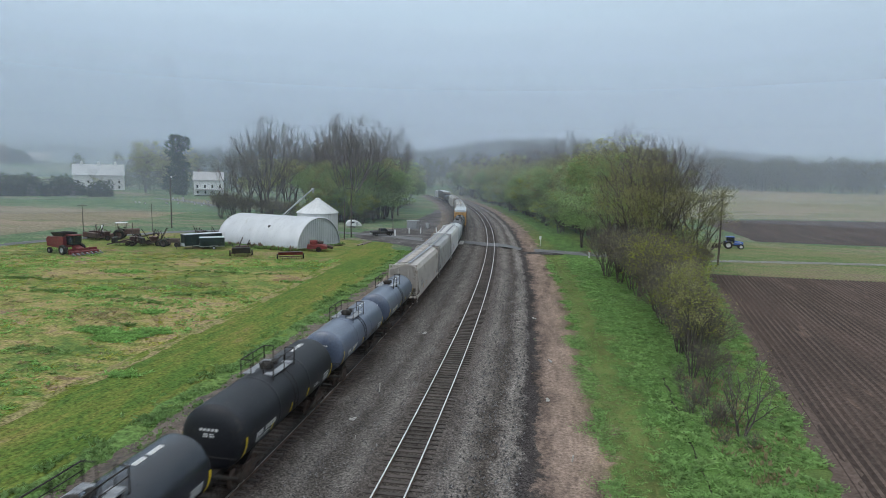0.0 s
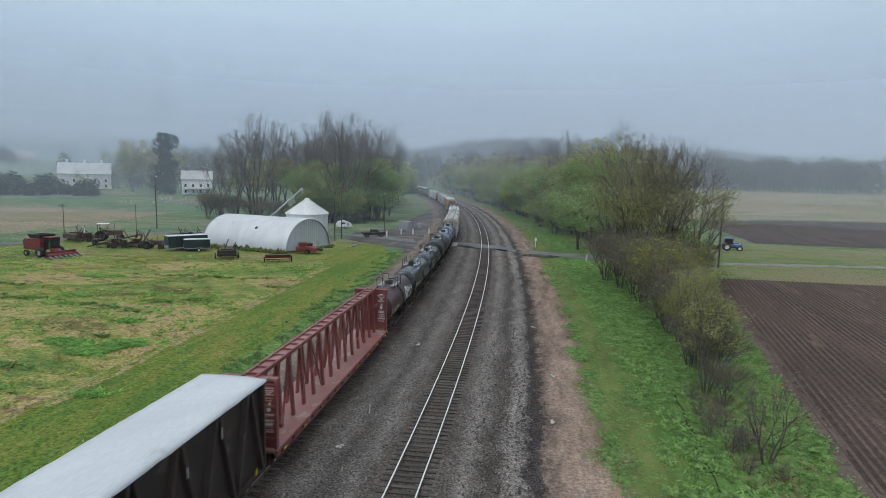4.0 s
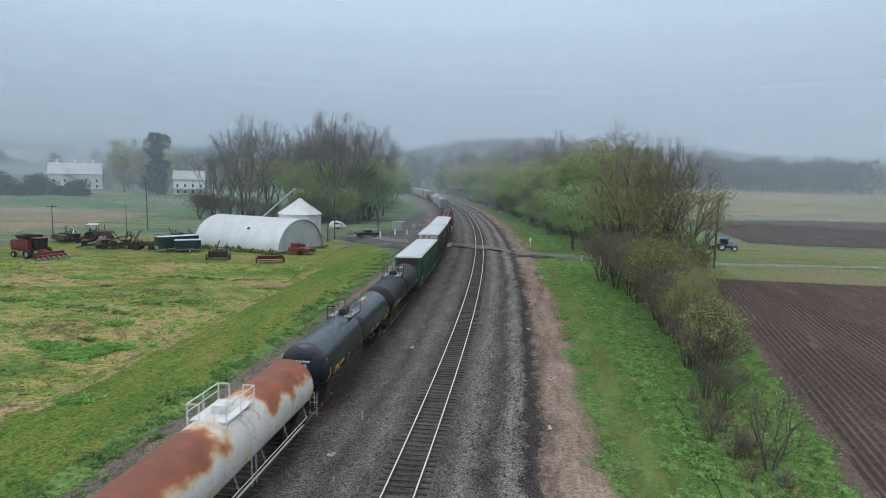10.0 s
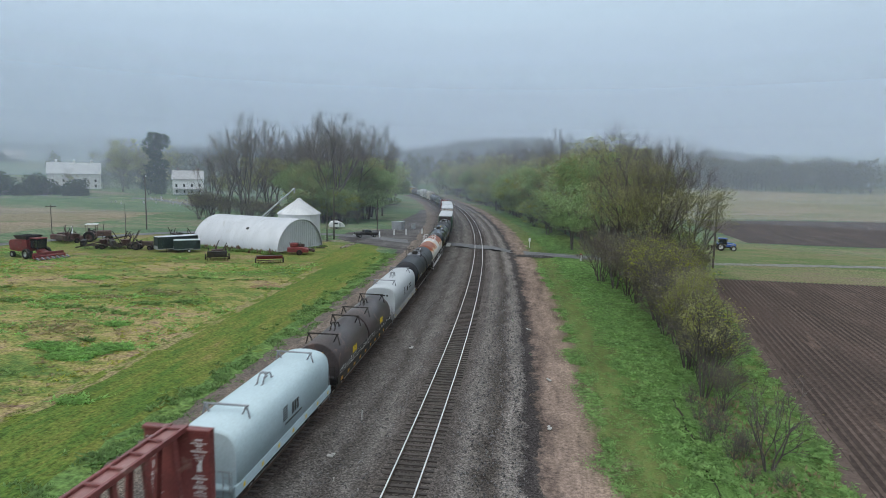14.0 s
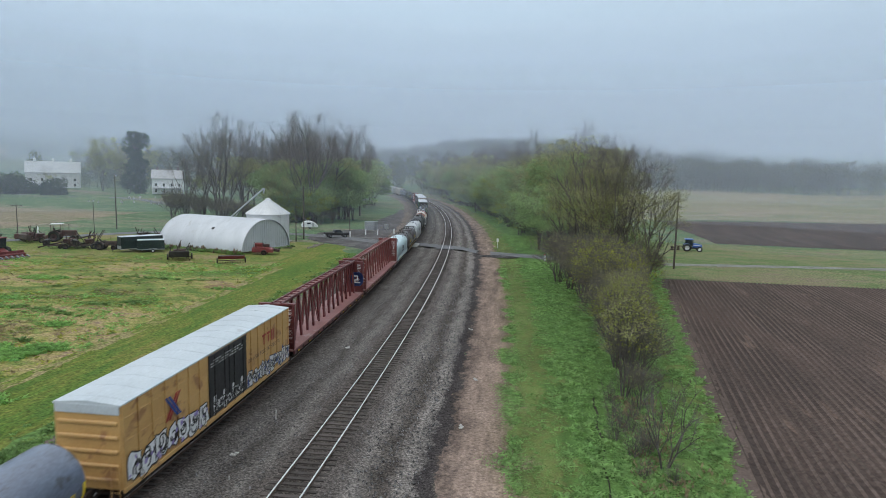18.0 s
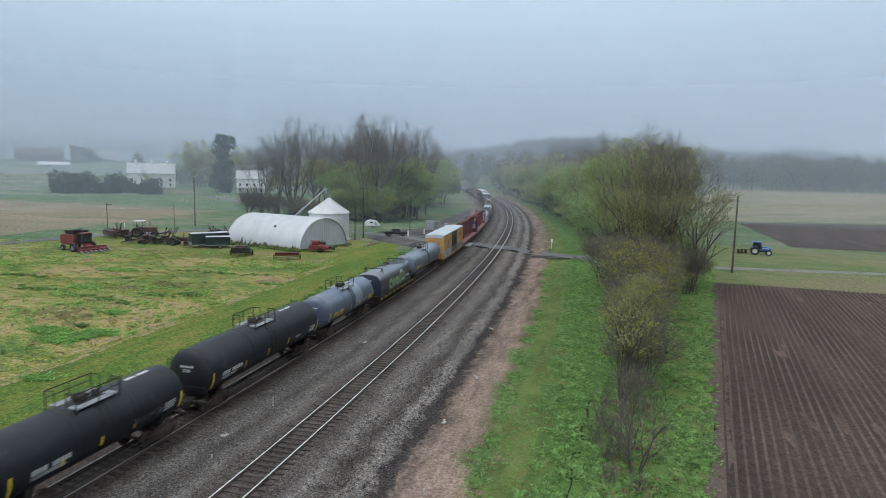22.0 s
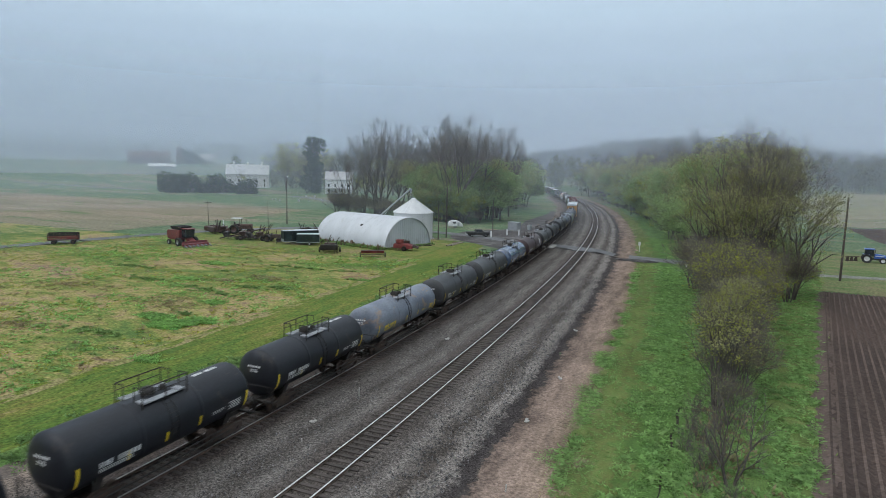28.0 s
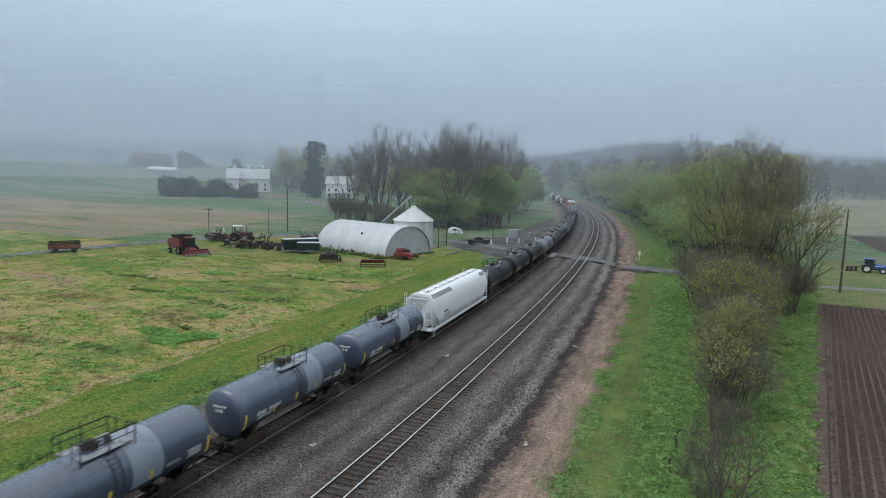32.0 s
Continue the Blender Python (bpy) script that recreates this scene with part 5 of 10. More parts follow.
def gondola_car(length, key, label, ribs="diagonal", seed=0):
    rng = random.Random(seed)
    root = car_base("gondola_car", label, "gondola car")
    half = length / 2
    b = half - 0.75
    hw, top = 1.5, (5.25 if ribs == "diagonal" else 4.6)
    for sx in (-1, 1):
        part("side_wall", Geo().box((sx * (hw - 0.16), 0, (1.05 + top) / 2), (0.08, 2 * b, top - 1.05), 0.01), M[key], root)
        g = Geo().box((sx * hw, 0, top), (0.16, 2 * b + 0.06, 0.16), 0.02)
        part("top_chord", g, M[key], root)
        part("side_sill", Geo().box((sx * hw, 0, 1.08), (0.14, 2 * b, 0.22), 0.02), M[key], root)
        n = 15 if ribs == "diagonal" else 18
        for k in range(n + 1):
            y = -b + 0.15 + k * (2 * b - 0.3) / n
            g = Geo()
            if ribs == "diagonal" and k < n:
                dy = (2 * b - 0.3) / n * (1 if k % 2 else -1) * 0.8
                g.loft([[(sx * (hw + o), y + w - dy / 2 + (0.5 * (2 * b - 0.3) / n), 1.15) for o, w in ((-0.14, -0.15), (0.11, -0.09), (0.11, 0.09), (-0.14, 0.15))],
                        [(sx * (hw + o), y + w + dy / 2 + (0.5 * (2 * b - 0.3) / n), top - 0.05) for o, w in ((-0.14, -0.15), (0.11, -0.09), (0.11, 0.09), (-0.14, 0.15))]])
            else:
                g.box((sx * (hw + 0.0), y, (1.1 + top) / 2), (0.24, 0.15, top - 1.1), 0.02)
            part("side_rib", g, M["gondola_rib" if ribs == "diagonal" else key], root)
    for sy in (-1, 1):
        g = Geo().box((0, sy * (b - 0.05), (1.05 + top) / 2), (2 * hw - 0.1, 0.1, top - 1.05), 0.01)
        for z in (1.6, 2.3, 3.0):
            g.box((0, sy * (b + 0.04), z), (2 * hw - 0.2, 0.12, 0.14), 0.02)
        part("end_wall", g, M[key], root)
        if ribs == "diagonal":
            part("end_board", Geo().box((0, sy * (b + 0.10), top - 0.40), (2 * hw - 0.04, 0.10, 0.62), 0.02), M["board_worn"], root, "weathered white board across the end")
        else:
            part("end_board", Geo().box((0, sy * (b + 0.03), top - 0.58), (2 * hw - 0.30, 0.08, 0.85), 0.02), M["gondola_rib"], root, "dark rusty panel across the end")
            part("end_beam", Geo().box((0, sy * (b + 0.06), top - 1.08), (2 * hw - 0.1, 0.16, 0.16), 0.02), M[key], root)
            for sx in (-1, 1):
                part("corner_post", Geo().box((sx * (hw - 0.08), sy * (b + 0.06), (1.05 + top) / 2), (0.18, 0.16, top - 1.0), 0.02), M[key], root)
        for sx in (-1, 1):
            part("end_ladder", ladder(Geo(), sx * 1.25, sy * (b + 0.12), 0.6, 3.9, 0.4, 1, 0), M["steel_black"], root)
    part("floor", Geo().box((0, 0, 1.1), (2 * hw - 0.1, 2 * b, 0.1)), M["steel_rusty"], root)
    # tarpaulin, slack between the bows
    g, vs, fs = Geo(), [], []
    ny, nx = 60, 8
    for j in range(ny + 1):
        y = -b - 0.08 + (2 * b + 0.16) * j / ny
        for i in range(nx + 1):
            x = -hw - 0.1 + (2 * hw + 0.2) * i / nx
            f = 1 - (2 * i / nx - 1) ** 2
            z = top + 0.1 + 0.06 * f + 0.035 * noise.noise((x * 0.9, y * 0.55, seed)) * (f > 0) + 0.02 * noise.noise((x * 3, y * 2, seed))
            vs.append((x, y, z))
    for j in range(ny):
        for i in range(nx):
            fs.append((j * (nx + 1) + i, j * (nx + 1) + i + 1, (j + 1) * (nx + 1) + i + 1, (j + 1) * (nx + 1) + i))
    for e0, sgn in ((0, -1), (nx, 1)):
        o = len(vs)
        for j in range(ny + 1):
            p = vs[j * (nx + 1) + e0]
            vs.append((p[0] + sgn * 0.02, p[1], top - 0.03 - 0.05 * noise.noise((p[1] * 1.3, sgn, seed))))
        for j in range(ny):
            fs.append((j * (nx + 1) + e0, (j + 1) * (nx + 1) + e0, o + j + 1, o + j))
    for j0, sgn in ((0, -1), (ny, 1)):
        o = len(vs)
        for i in range(nx + 1):
            p = vs[j0 * (nx + 1) + i]
            vs.append((p[0], p[1] + sgn * 0.02, top - 0.03 - 0.06 * abs(noise.noise((p[0] * 1.7, sgn, seed)))))
        for i in range(nx):
            fs.append((j0 * (nx + 1) + i, j0 * (nx + 1) + i + 1, o + i + 1, o + i))
    g.add(vs, fs, True)
    part("tarpaulin", g, M["tarp_white"], root, "taut white tarpaulin cover")
    for sx in (-1, 1):
        x = sx * (hw + 0.115)
        mark_bars(root, x, -sx * (b - 1.2), 1.9, 4, 0.16, 0.24)
        mark_bars(root, x, -sx * (b - 1.2), 1.55, 6, 0.14, 0.2)
        if key == "gondola_green":
            bay = (2 * b - 0.3) / 18
            for k in (3, 4, 6, 7, 9, 10, 11, 13, 14):
                y = -b + 0.15 + (k + 0.5) * bay
                part("pale_block", Geo().box((sx * (hw - 0.116), y, 3.25), (0.01, bay - 0.34, 0.62)), M["paint_green"], root, "pale painted block on the green side")
        for k in range(8):
            y = -b + 1.0 + k * (2 * b - 2.0) / 7
            part("reflector", Geo().box((x - sx * 0.03, y, 1.35), (0.02, 0.1, 0.28)), M["paint_yellow"], root, "yellow reflective strip")
        for k in range(10):
            y, z = rng.uniform(-b + 0.5, b - 0.5), rng.uniform(3.0, top - 0.4)
            part("tarp_strap", Geo().box((x, y, z), (0.008, 0.05, rng.uniform(0.15, 0.5))), M["paint_white"], root, "white tarpaulin strap")
    underframe(root, half)
    return root


def centerbeam_car(length, key, floor, label, mark=False, seed=0):
    root = car_base("centerbeam_car", label, "flat car")
    half = length / 2
    b = half - 0.65
    top = 4.75
    part("deck", Geo().box((0, 0, 1.12), (2.9, 2 * b, 0.16), 0.03), M[floor], root)
    for sx in (-1, 1):
        part("side_sill", Geo().box((sx * 1.42, 0, 1.02), (0.12, 2 * b, 0.34), 0.02), M[key], root)
        for k in range(17):
            y = -b + 0.6 + k * (2 * b - 1.2) / 16
            part("winch", Geo().box((sx * 1.5, y, 1.0), (0.08, 0.2, 0.16), 0.02), M["steel_black"], root)
        for k in range(9):
            y = -b + 1.0 + k * (2 * b - 2.0) / 8
            part("reflector", Geo().box((sx * 1.487, y, 0.93), (0.012, 0.35, 0.1)), M["paint_yellow"], root, "yellow reflective strip")
    n = 13
    step = (2 * b - 2.2) / n
    for k in range(n + 1):
        y = -b + 1.1 + k * step
        g = Geo()
        for sx in (-1, 1):
            g.loft([[(sx * 0.62, y - 0.14, 1.2), (sx * 0.46, y - 0.14, 1.2), (sx * 0.46, y + 0.14, 1.2), (sx * 0.62, y + 0.14, 1.2)],
                    [(sx * 0.36, y - 0.14, top), (sx * 0.22, y - 0.14, top), (sx * 0.22, y + 0.14, top), (sx * 0.36, y + 0.14, top)]])
        part("beam_post", g, M[key], root)
        if k < n:
            g = Geo()
            up = k % 2
            for sx in (-1, 1):
                z0, z1 = (1.3, top - 0.2) if up else (top - 0.2, 1.3)
                x0, x1 = (0.52, 0.3) if up else (0.3, 0.52)
                if k % 3 == 1:
                    g.loft([[(sx * (x0 - 0.03), y + 0.1, z0), (sx * (x0 + 0.03), y + 0.1, z0), (sx * (x0 + 0.03), y + 0.28, z0), (sx * (x0 - 0.03), y + 0.28, z0)],
                            [(sx * (x1 - 0.03), y + step - 0.28, z1), (sx * (x1 + 0.03), y + step - 0.28, z1), (sx * (x1 + 0.03), y + step - 0.1, z1), (sx * (x1 - 0.03), y + step - 0.1, z1)]])
            if g.v:
                part("diagonal_brace", g, M[key], root)
    for sx in (-1, 1):
        part("top_chord", Geo().box((sx * 0.36, 0, top + 0.05), (0.14, 2 * b - 0.4, 0.22), 0.02), M[key], root)
    part("top_plate", Geo().box((0, 0, top + 0.02), (0.62, 2 * b - 0.4, 0.05), 0.01), M[floor], root)
    for k in range(22):
        y = -b + 0.6 + k * (2 * b - 1.2) / 21
        part("top_tie", Geo().box((0, y, top + 0.12), (0.86, 0.12, 0.09), 0.01), M[key], root)
    for sy in (-1, 1):
        g = Geo().box((0, sy * (b - 0.35), (1.2 + top) / 2), (2.8, 0.16, top - 1.15), 0.02)
        part("bulkhead", g, M[key], root)
        for x in (-1.35, 0, 1.35):
            part("bulkhead_post", Geo().box((x, sy * (b - 0.2), (1.2 + top) / 2), (0.14, 0.22, top - 1.15), 0.02), M[key], root)
        part("bulkhead_cap", Geo().box((0, sy * (b - 0.3), top + 0.004), (2.9, 0.35, 0.16), 0.02), M[key], root)
        for z in (1.7, 2.25, 2.8, 3.35, 3.9, 4.45):
            for x in (-0.675, 0.675):
                part("bulkhead_rib", Geo().box((x, sy * (b - 0.25), z), (1.2, 0.1, 0.12), 0.02), M[key], root)
        for side in (-1, 1):
            g = Geo()
            rng = random.Random(seed + 3)
            yb = sy * (b - 0.35 + side * 0.09)
            for x0 in (-0.95, 0.95):
                z = top - 0.35
                while z > 2.0:
                    w, h = rng.uniform(0.25, 0.7), rng.choice((0.03, 0.03, 0.06))
                    if not (2.95 < z < 3.55):
                        g.box((x0, yb, z), (w, 0.012, h))
                    z -= h + rng.uniform(0.04, 0.1)
                g.box((x0, yb, 3.25), (0.2, 0.012, 0.3)).box((x0 + 0.05, yb, 3.48), (0.12, 0.012, 0.12))
            part("warning_notice", g, M["paint_white"], root, "white notices as plain bars")
    if mark:
        yb = b - 0.35 - 0.11
        g = Geo()
        for k in range(28):
            a = k * 2 * math.pi / 28
            g.box((0.75 + 0.52 * math.cos(a), yb, 2.75 + 0.62 * math.sin(a)), (0.42, 0.012, 0.42))
        part("graffiti_ring", g, M["paint_blue"], root, "blue graffiti tag")
        g = Geo()
        for x, z, w, h in ((0.6, 3.1, 0.4, 0.14), (0.8, 2.9, 0.14, 0.4), (0.65, 2.65, 0.4, 0.14), (0.5, 2.45, 0.14, 0.3), (0.85, 2.35, 0.6, 0.14)):
            g.box((x, yb - 0.012, z), (w, 0.012, h))
        part("graffiti_figure", g, M["paint_white"], root, "white graffiti strokes")
    underframe(root, half)
    return root


def coil_car(length, key, label, hoods=1, sill="steel_black", tag=None, rails="steel_black", trim=0.0, seed=0):
    root = car_base("coil_car", label, "coil car")
    half = length / 2
    b = half - 0.75
    hw = 1.5
    part("trough", Geo().box((0, 0, 1.1), (2.8, 2 * b, 0.36), 0.03), M[sill], root)
    for sx in (-1, 1):
        part("side_sill", Geo().box((sx * 1.46, 0, 1.25), (0.12, 2 * b, 0.5), 0.02), M[sill], root)
    gap = 0.35
    span = (2 * b - 0.5 - trim - gap * (hoods - 1)) / hoods
    for h in range(hoods):
        y0 = -b + 0.25 + trim * 0.75 + h * (span + gap)
        y1 = y0 + span
        g = Geo()
        if hoods == 1:
            half_sec = [(hw, 1.45), (hw, 2.85), (hw, 2.95), (hw - 0.03, 3.15), (hw - 0.11, 3.38), (hw - 0.25, 3.58), (hw - 0.45, 3.73), (hw - 0.68, 3.81), (hw - 0.8, 3.835), (0.3, 3.9)]
            flat = [(-x, z) for x, z in half_sec] + half_sec[::-1]
        else:
            flat = [(-hw, 1.45), (-hw, 2.1)] + [(-hw * math.cos(math.pi * k / 14), 2.1 + 1.55 * math.sin(math.pi * k / 14)) for k in range(1, 14)] + [(hw, 2.1), (hw, 1.45)]
        def sec(y, sc):
            return [(x * sc, y, 1.45 + (z - 1.45) * (1 - (1 - sc) * 1.0)) for x, z in flat]
        e = 0.16 if hoods == 1 else 0.06
        g.loft([sec(y0, 0.955 if hoods == 1 else 0.97), sec(y0 + e * 0.4, 0.985), sec(y0 + e, 1.0), sec(y1 - e, 1.0), sec(y1 - e * 0.4, 0.985), sec(y1, 0.955 if hoods == 1 else 0.97)], True, smooth=True)
        hood = part("hood", g, M[key], root)
        top = 3.92 if hoods == 1 else 3.65
        yc = (y0 + y1) / 2
        for yy in (y0 + span * 0.16, y1 - span * 0.16):
            g = Geo()
            for sx in (-1, 1):
                g.cyl((sx * 0.75, yy, top - 0.25), (sx * 1.0, yy, top + 0.3), 0.05, n=6)
                g.cyl((sx * 1.2, yy, top - 0.45), (sx * 1.0, yy, top + 0.3), 0.045, n=6)
            g.cyl((-1.1, yy, top + 0.3), (1.1, yy, top + 0.3), 0.055, n=6)
            part("lift_guide", g, M[rails], hood)
        g = Geo()
        for dx in (-0.16, 0.16):
            pts = [(dx, yc - 0.75, top - 0.02)] + [(dx, yc + 0.5 * math.cos(math.pi * k / 8) * -1, top + 0.42 * math.sin(math.pi * k / 8)) for k in range(9)] + [(dx, yc + 0.75, top - 0.02)]
            g.pipe(pts, 0.045, 6)
        g.box((0, yc, top + 0.42), (0.5, 0.14, 0.07), 0.02)
        part("lift_bail", g, M[rails], hood)
    for sy in (-1, 1):
        g = Geo().box((0, sy * (b - 0.1), 1.4), (2.6, 0.5, 0.08), 0.01)
        part("end_platform", g, M[sill], root)
        g = Geo()
        g.pipe([(-1.3, sy * (b + 0.1), 1.2), (-1.3, sy * (b + 0.1), 2.2), (1.3, sy * (b + 0.1), 2.2), (1.3, sy * (b + 0.1), 1.2)], 0.025, 6)
        for sx in (-1, 1):
            ladder(g, sx * 1.2, sy * (b + 0.1), 0.5, 2.2, 0.4, 1, 0)
        part("end_handrail", g, M[rails], root)
    if tag:
        tag(root, b, hw, trim * 0.75)
    underframe(root, half)
    return root


def spray(root, surface, y0, y1, low, high, letters, fill, line, seed, extra=None, label="painted graffiti letters"):
    """Swollen letters with dark outlines: surface(y, h, lift) gives the place on the car's side."""
    rng = random.Random(seed)
    body, dark, spots = Geo(), Geo(), Geo()
    w = (y1 - y0) / letters

    def ribbon_on(g, pts, half, lift):
        vs = []
        for k, (y, h) in enumerate(pts):
            q, o = pts[min(k + 1, len(pts) - 1)], pts[max(k - 1, 0)]
            dy, dh = q[0] - o[0], q[1] - o[1]
            ln = math.hypot(dy, dh) or 1.0
            vs += [surface(y - dh / ln * half, h + dy / ln * half, lift), surface(y + dh / ln * half, h - dy / ln * half, lift)]
        g.add(vs, [(2 * k, 2 * k + 1, 2 * k + 3, 2 * k + 2) for k in range(len(pts) - 1)])

    for k in range(letters):
        yc = y0 + w * (k + 0.5)
        hc = (low + high) / 2 + rng.uniform(-0.08, 0.08) * (high - low)
        ry, rh = w * rng.uniform(0.55, 0.75), (high - low) / 2 * rng.uniform(0.8, 1.1)
        n = 14
        ring = []
        for i in range(n):
            a = 2 * math.pi * i / n
            q = rng.uniform(0.6, 1.15)
            ring.append((yc + ry * q * math.copysign(abs(math.cos(a)) ** 0.6, math.cos(a)), hc + rh * q * math.copysign(abs(math.sin(a)) ** 0.6, math.sin(a))))
        o = [surface(y, h, 0.0) for y, h in ring]
        c = surface(yc, hc, 0.0)
        body.add([c] + o, [(0, 1 + i, 1 + (i + 1) % n) for i in range(n)])
        ribbon_on(dark, ring + ring[:1], 0.035, 0.006)
        for _ in range(5):
            a0, sweep = rng.uniform(0, 6.28), rng.uniform(2.0, 4.5)
            cy, ch, q = yc + rng.uniform(-0.3, 0.3) * ry, hc + rng.uniform(-0.4, 0.4) * rh, rng.uniform(0.25, 0.5)
            ribbon_on(dark, [(cy + q * ry * math.cos(a0 + sweep * i / 6), ch + q * rh * math.sin(a0 + sweep * i / 6)) for i in range(7)], 0.045, 0.006)
        if extra:
            for _ in range(3):
                cy, ch = yc + rng.uniform(-0.7, 0.7) * ry, hc + rng.uniform(-0.9, 0.9) * rh
                r = rng.uniform(0.05, 0.14)
                spots.add([surface(cy + r * rng.uniform(0.6, 1.4) * math.cos(a), ch + r * rng.uniform(0.6, 1.4) * math.sin(a), 0.009) for a in (0, 1.05, 2.1, 3.14, 4.2, 5.2)], [(0, 1, 2, 3, 4, 5)])
    for g, key, lb in ((body, fill, label), (dark, line, "dark outlines of the graffiti"), (spots, extra, "coloured spots in the graffiti")):
        if key and g.v:
            tagged(part("graffiti", g, M[key], root, lb), kind="stuff")


def figures(g, surface, text, y, h, size, mirror=1):
    """Figures and capitals set along the car from y on, size high."""
    for ch in text:
        if ch == " ":
            y += 0.6 * size * mirror
            continue
        vs, fs = GLYPHS[ch]
        g.add([surface(y + vx * size * mirror, h + vy * size, 0.0) for vx, vy in vs], fs)
        y += 0.86 * size * mirror
    return g


def on_flat(x):
    return lambda y, h, lift: (x + lift, y, h)


def on_tank(radius, zc):
    return lambda y, h, lift: ((radius + 0.02 + lift) * math.cos(h / radius), y, zc + (radius + 0.02 + lift) * math.sin(h / radius))


def flat_marks(root, x, rows, key, label, name="side_lettering"):
    """rows: (y, z, width, height) of plain patches on a flat side."""
    if name == "reflector":
        for y, z, w, h in rows:
            part(name, Geo().box((x, y, z), (0.01, w, h)), M[key], root, label)
        return
    g = Geo()
    for y, z, w, h in rows:
        g.box((x, y, z), (0.01, w, h))
    tagged(part(name, g, M[key], root, label), kind="stuff")


def tag_white_coil(root, b, hw, trim_y):
    rows = [(b * 0.1 + 0.3 * k, 2.55, 0.22, 0.5) for k in range(3)]
    rows += [(b * 0.1 + 1.4 + 0.22 * k, 2.75, 0.15, 0.16) for k in range(7)] + [(b * 0.1 + 1.4 + 0.22 * k, 2.45, 0.15, 0.16) for k in range(7)]
    rows += [(-b * 0.12, 2.25 + 0.12 * k, 0.7, 0.06) for k in range(7)]
    flat_marks(root, hw + 0.01, rows, "paint_black", "black emblem and letters as plain bars")
    g = Geo()
    for k in range(5):
        g.box((-0.55 + 0.3 * k, -b + 0.235 + trim_y, 3.05), (0.2, 0.02, 0.14))
    part("end_lettering", g, M["paint_black"], root, "black marks as plain bars")
    flat_marks(root, hw + 0.04, [(-b + 0.9 + 2.6 * k, 1.2, 0.32, 0.12) for k in range(6)], "paint_yellow", "yellow reflective strip", "reflector")


def tag_brown_coil(root, b, hw, trim_y):
    for yc in (-b * 0.5, b * 0.52):
        flat_marks(root, hw + 0.005, [(yc + d, 2.25, 0.26, 0.5) for d in (-0.36, 0.0, 0.36)], "paint_yellow", "yellow letters as plain bars")
    spray(root, on_flat(hw + 0.012), -b + 0.5, b * 0.25, 1.5, 2.0, 15, "paint_white", "paint_black", 8, None, "white graffiti along the sill")
    spray(root, on_flat(hw + 0.012), b * 0.35, b - 0.6, 1.5, 1.85, 6, "paint_white", "paint_black", 9, label="white graffiti along the sill")
    flat_marks(root, hw + 0.042, [(-b + 0.8 + 1.6 * k, 1.2, 0.4, 0.2) for k in range(9)], "paint_orange", "yellow reflective strip", "reflector")
    g = Geo()
    for k in range(4):
        g.box((-0.45 + 0.26 * k, -b + 0.235 + trim_y, 2.95), (0.18, 0.02, 0.2))
    part("end_lettering", g, M["paint_orange"], root, "yellow marks as plain bars")


def tag_navy_coil(root, b, hw, trim_y):
    spray(root, on_flat(hw + 0.012), -b * 0.42 - 0.4, -b * 0.42 + 5.9, 1.4, 3.0, 5, "paint_green", "paint_black", 4, label="pale green graffiti letters")
    flat_marks(root, hw + 0.008, [(b * 0.22 + 0.38 * k, 3.1, 0.26, 0.4) for k in range(3)] + [(-b + 1.0 + 0.24 * k, 1.3, 0.16, 0.26) for k in range(9)] + [(b * 0.6 + 0.22 * k, 2.2, 0.14, 0.2) for k in range(7)],
               "paint_white", "white letters as plain bars")
    flat_marks(root, hw + 0.05, [(-b + 0.5 + 1.6 * k, 1.1, 0.5, 0.14) for k in range(9)], "paint_yellow", "yellow reflective strip", "reflector")
    g = Geo()
    for k in range(4):
        g.box((-0.4 + 0.24 * k, -b + 0.235 + trim_y, 3.1), (0.16, 0.02, 0.2))
    for k in range(3):
        g.box((0.4, -b + 0.235 + trim_y, 1.7 + 0.2 * k), (0.6, 0.02, 0.06))
    part("end_lettering", g, M["paint_white"], root, "white marks as plain bars")


def tag_mint_coil(root, b, hw, trim_y):
    rows = [(b * 0.02 + 0.34 * k, 2.5, 0.24, 0.6) for k in range(3)] + [(-b * 0.14, 2.25 + 0.13 * k, 0.6, 0.07) for k in range(6)] + [(-b * 0.14 + 0.2 * k, 2.0, 0.13, 0.1) for k in range(12)]
    flat_marks(root, hw + 0.01, rows, "paint_black", "black emblem and letters as plain bars")
    flat_marks(root, hw + 0.03, [(-b + 0.8 + 1.9 * k, 1.25, 0.2, 0.2) for k in range(7)], "paint_yellow", "yellow reflective strip", "reflector")


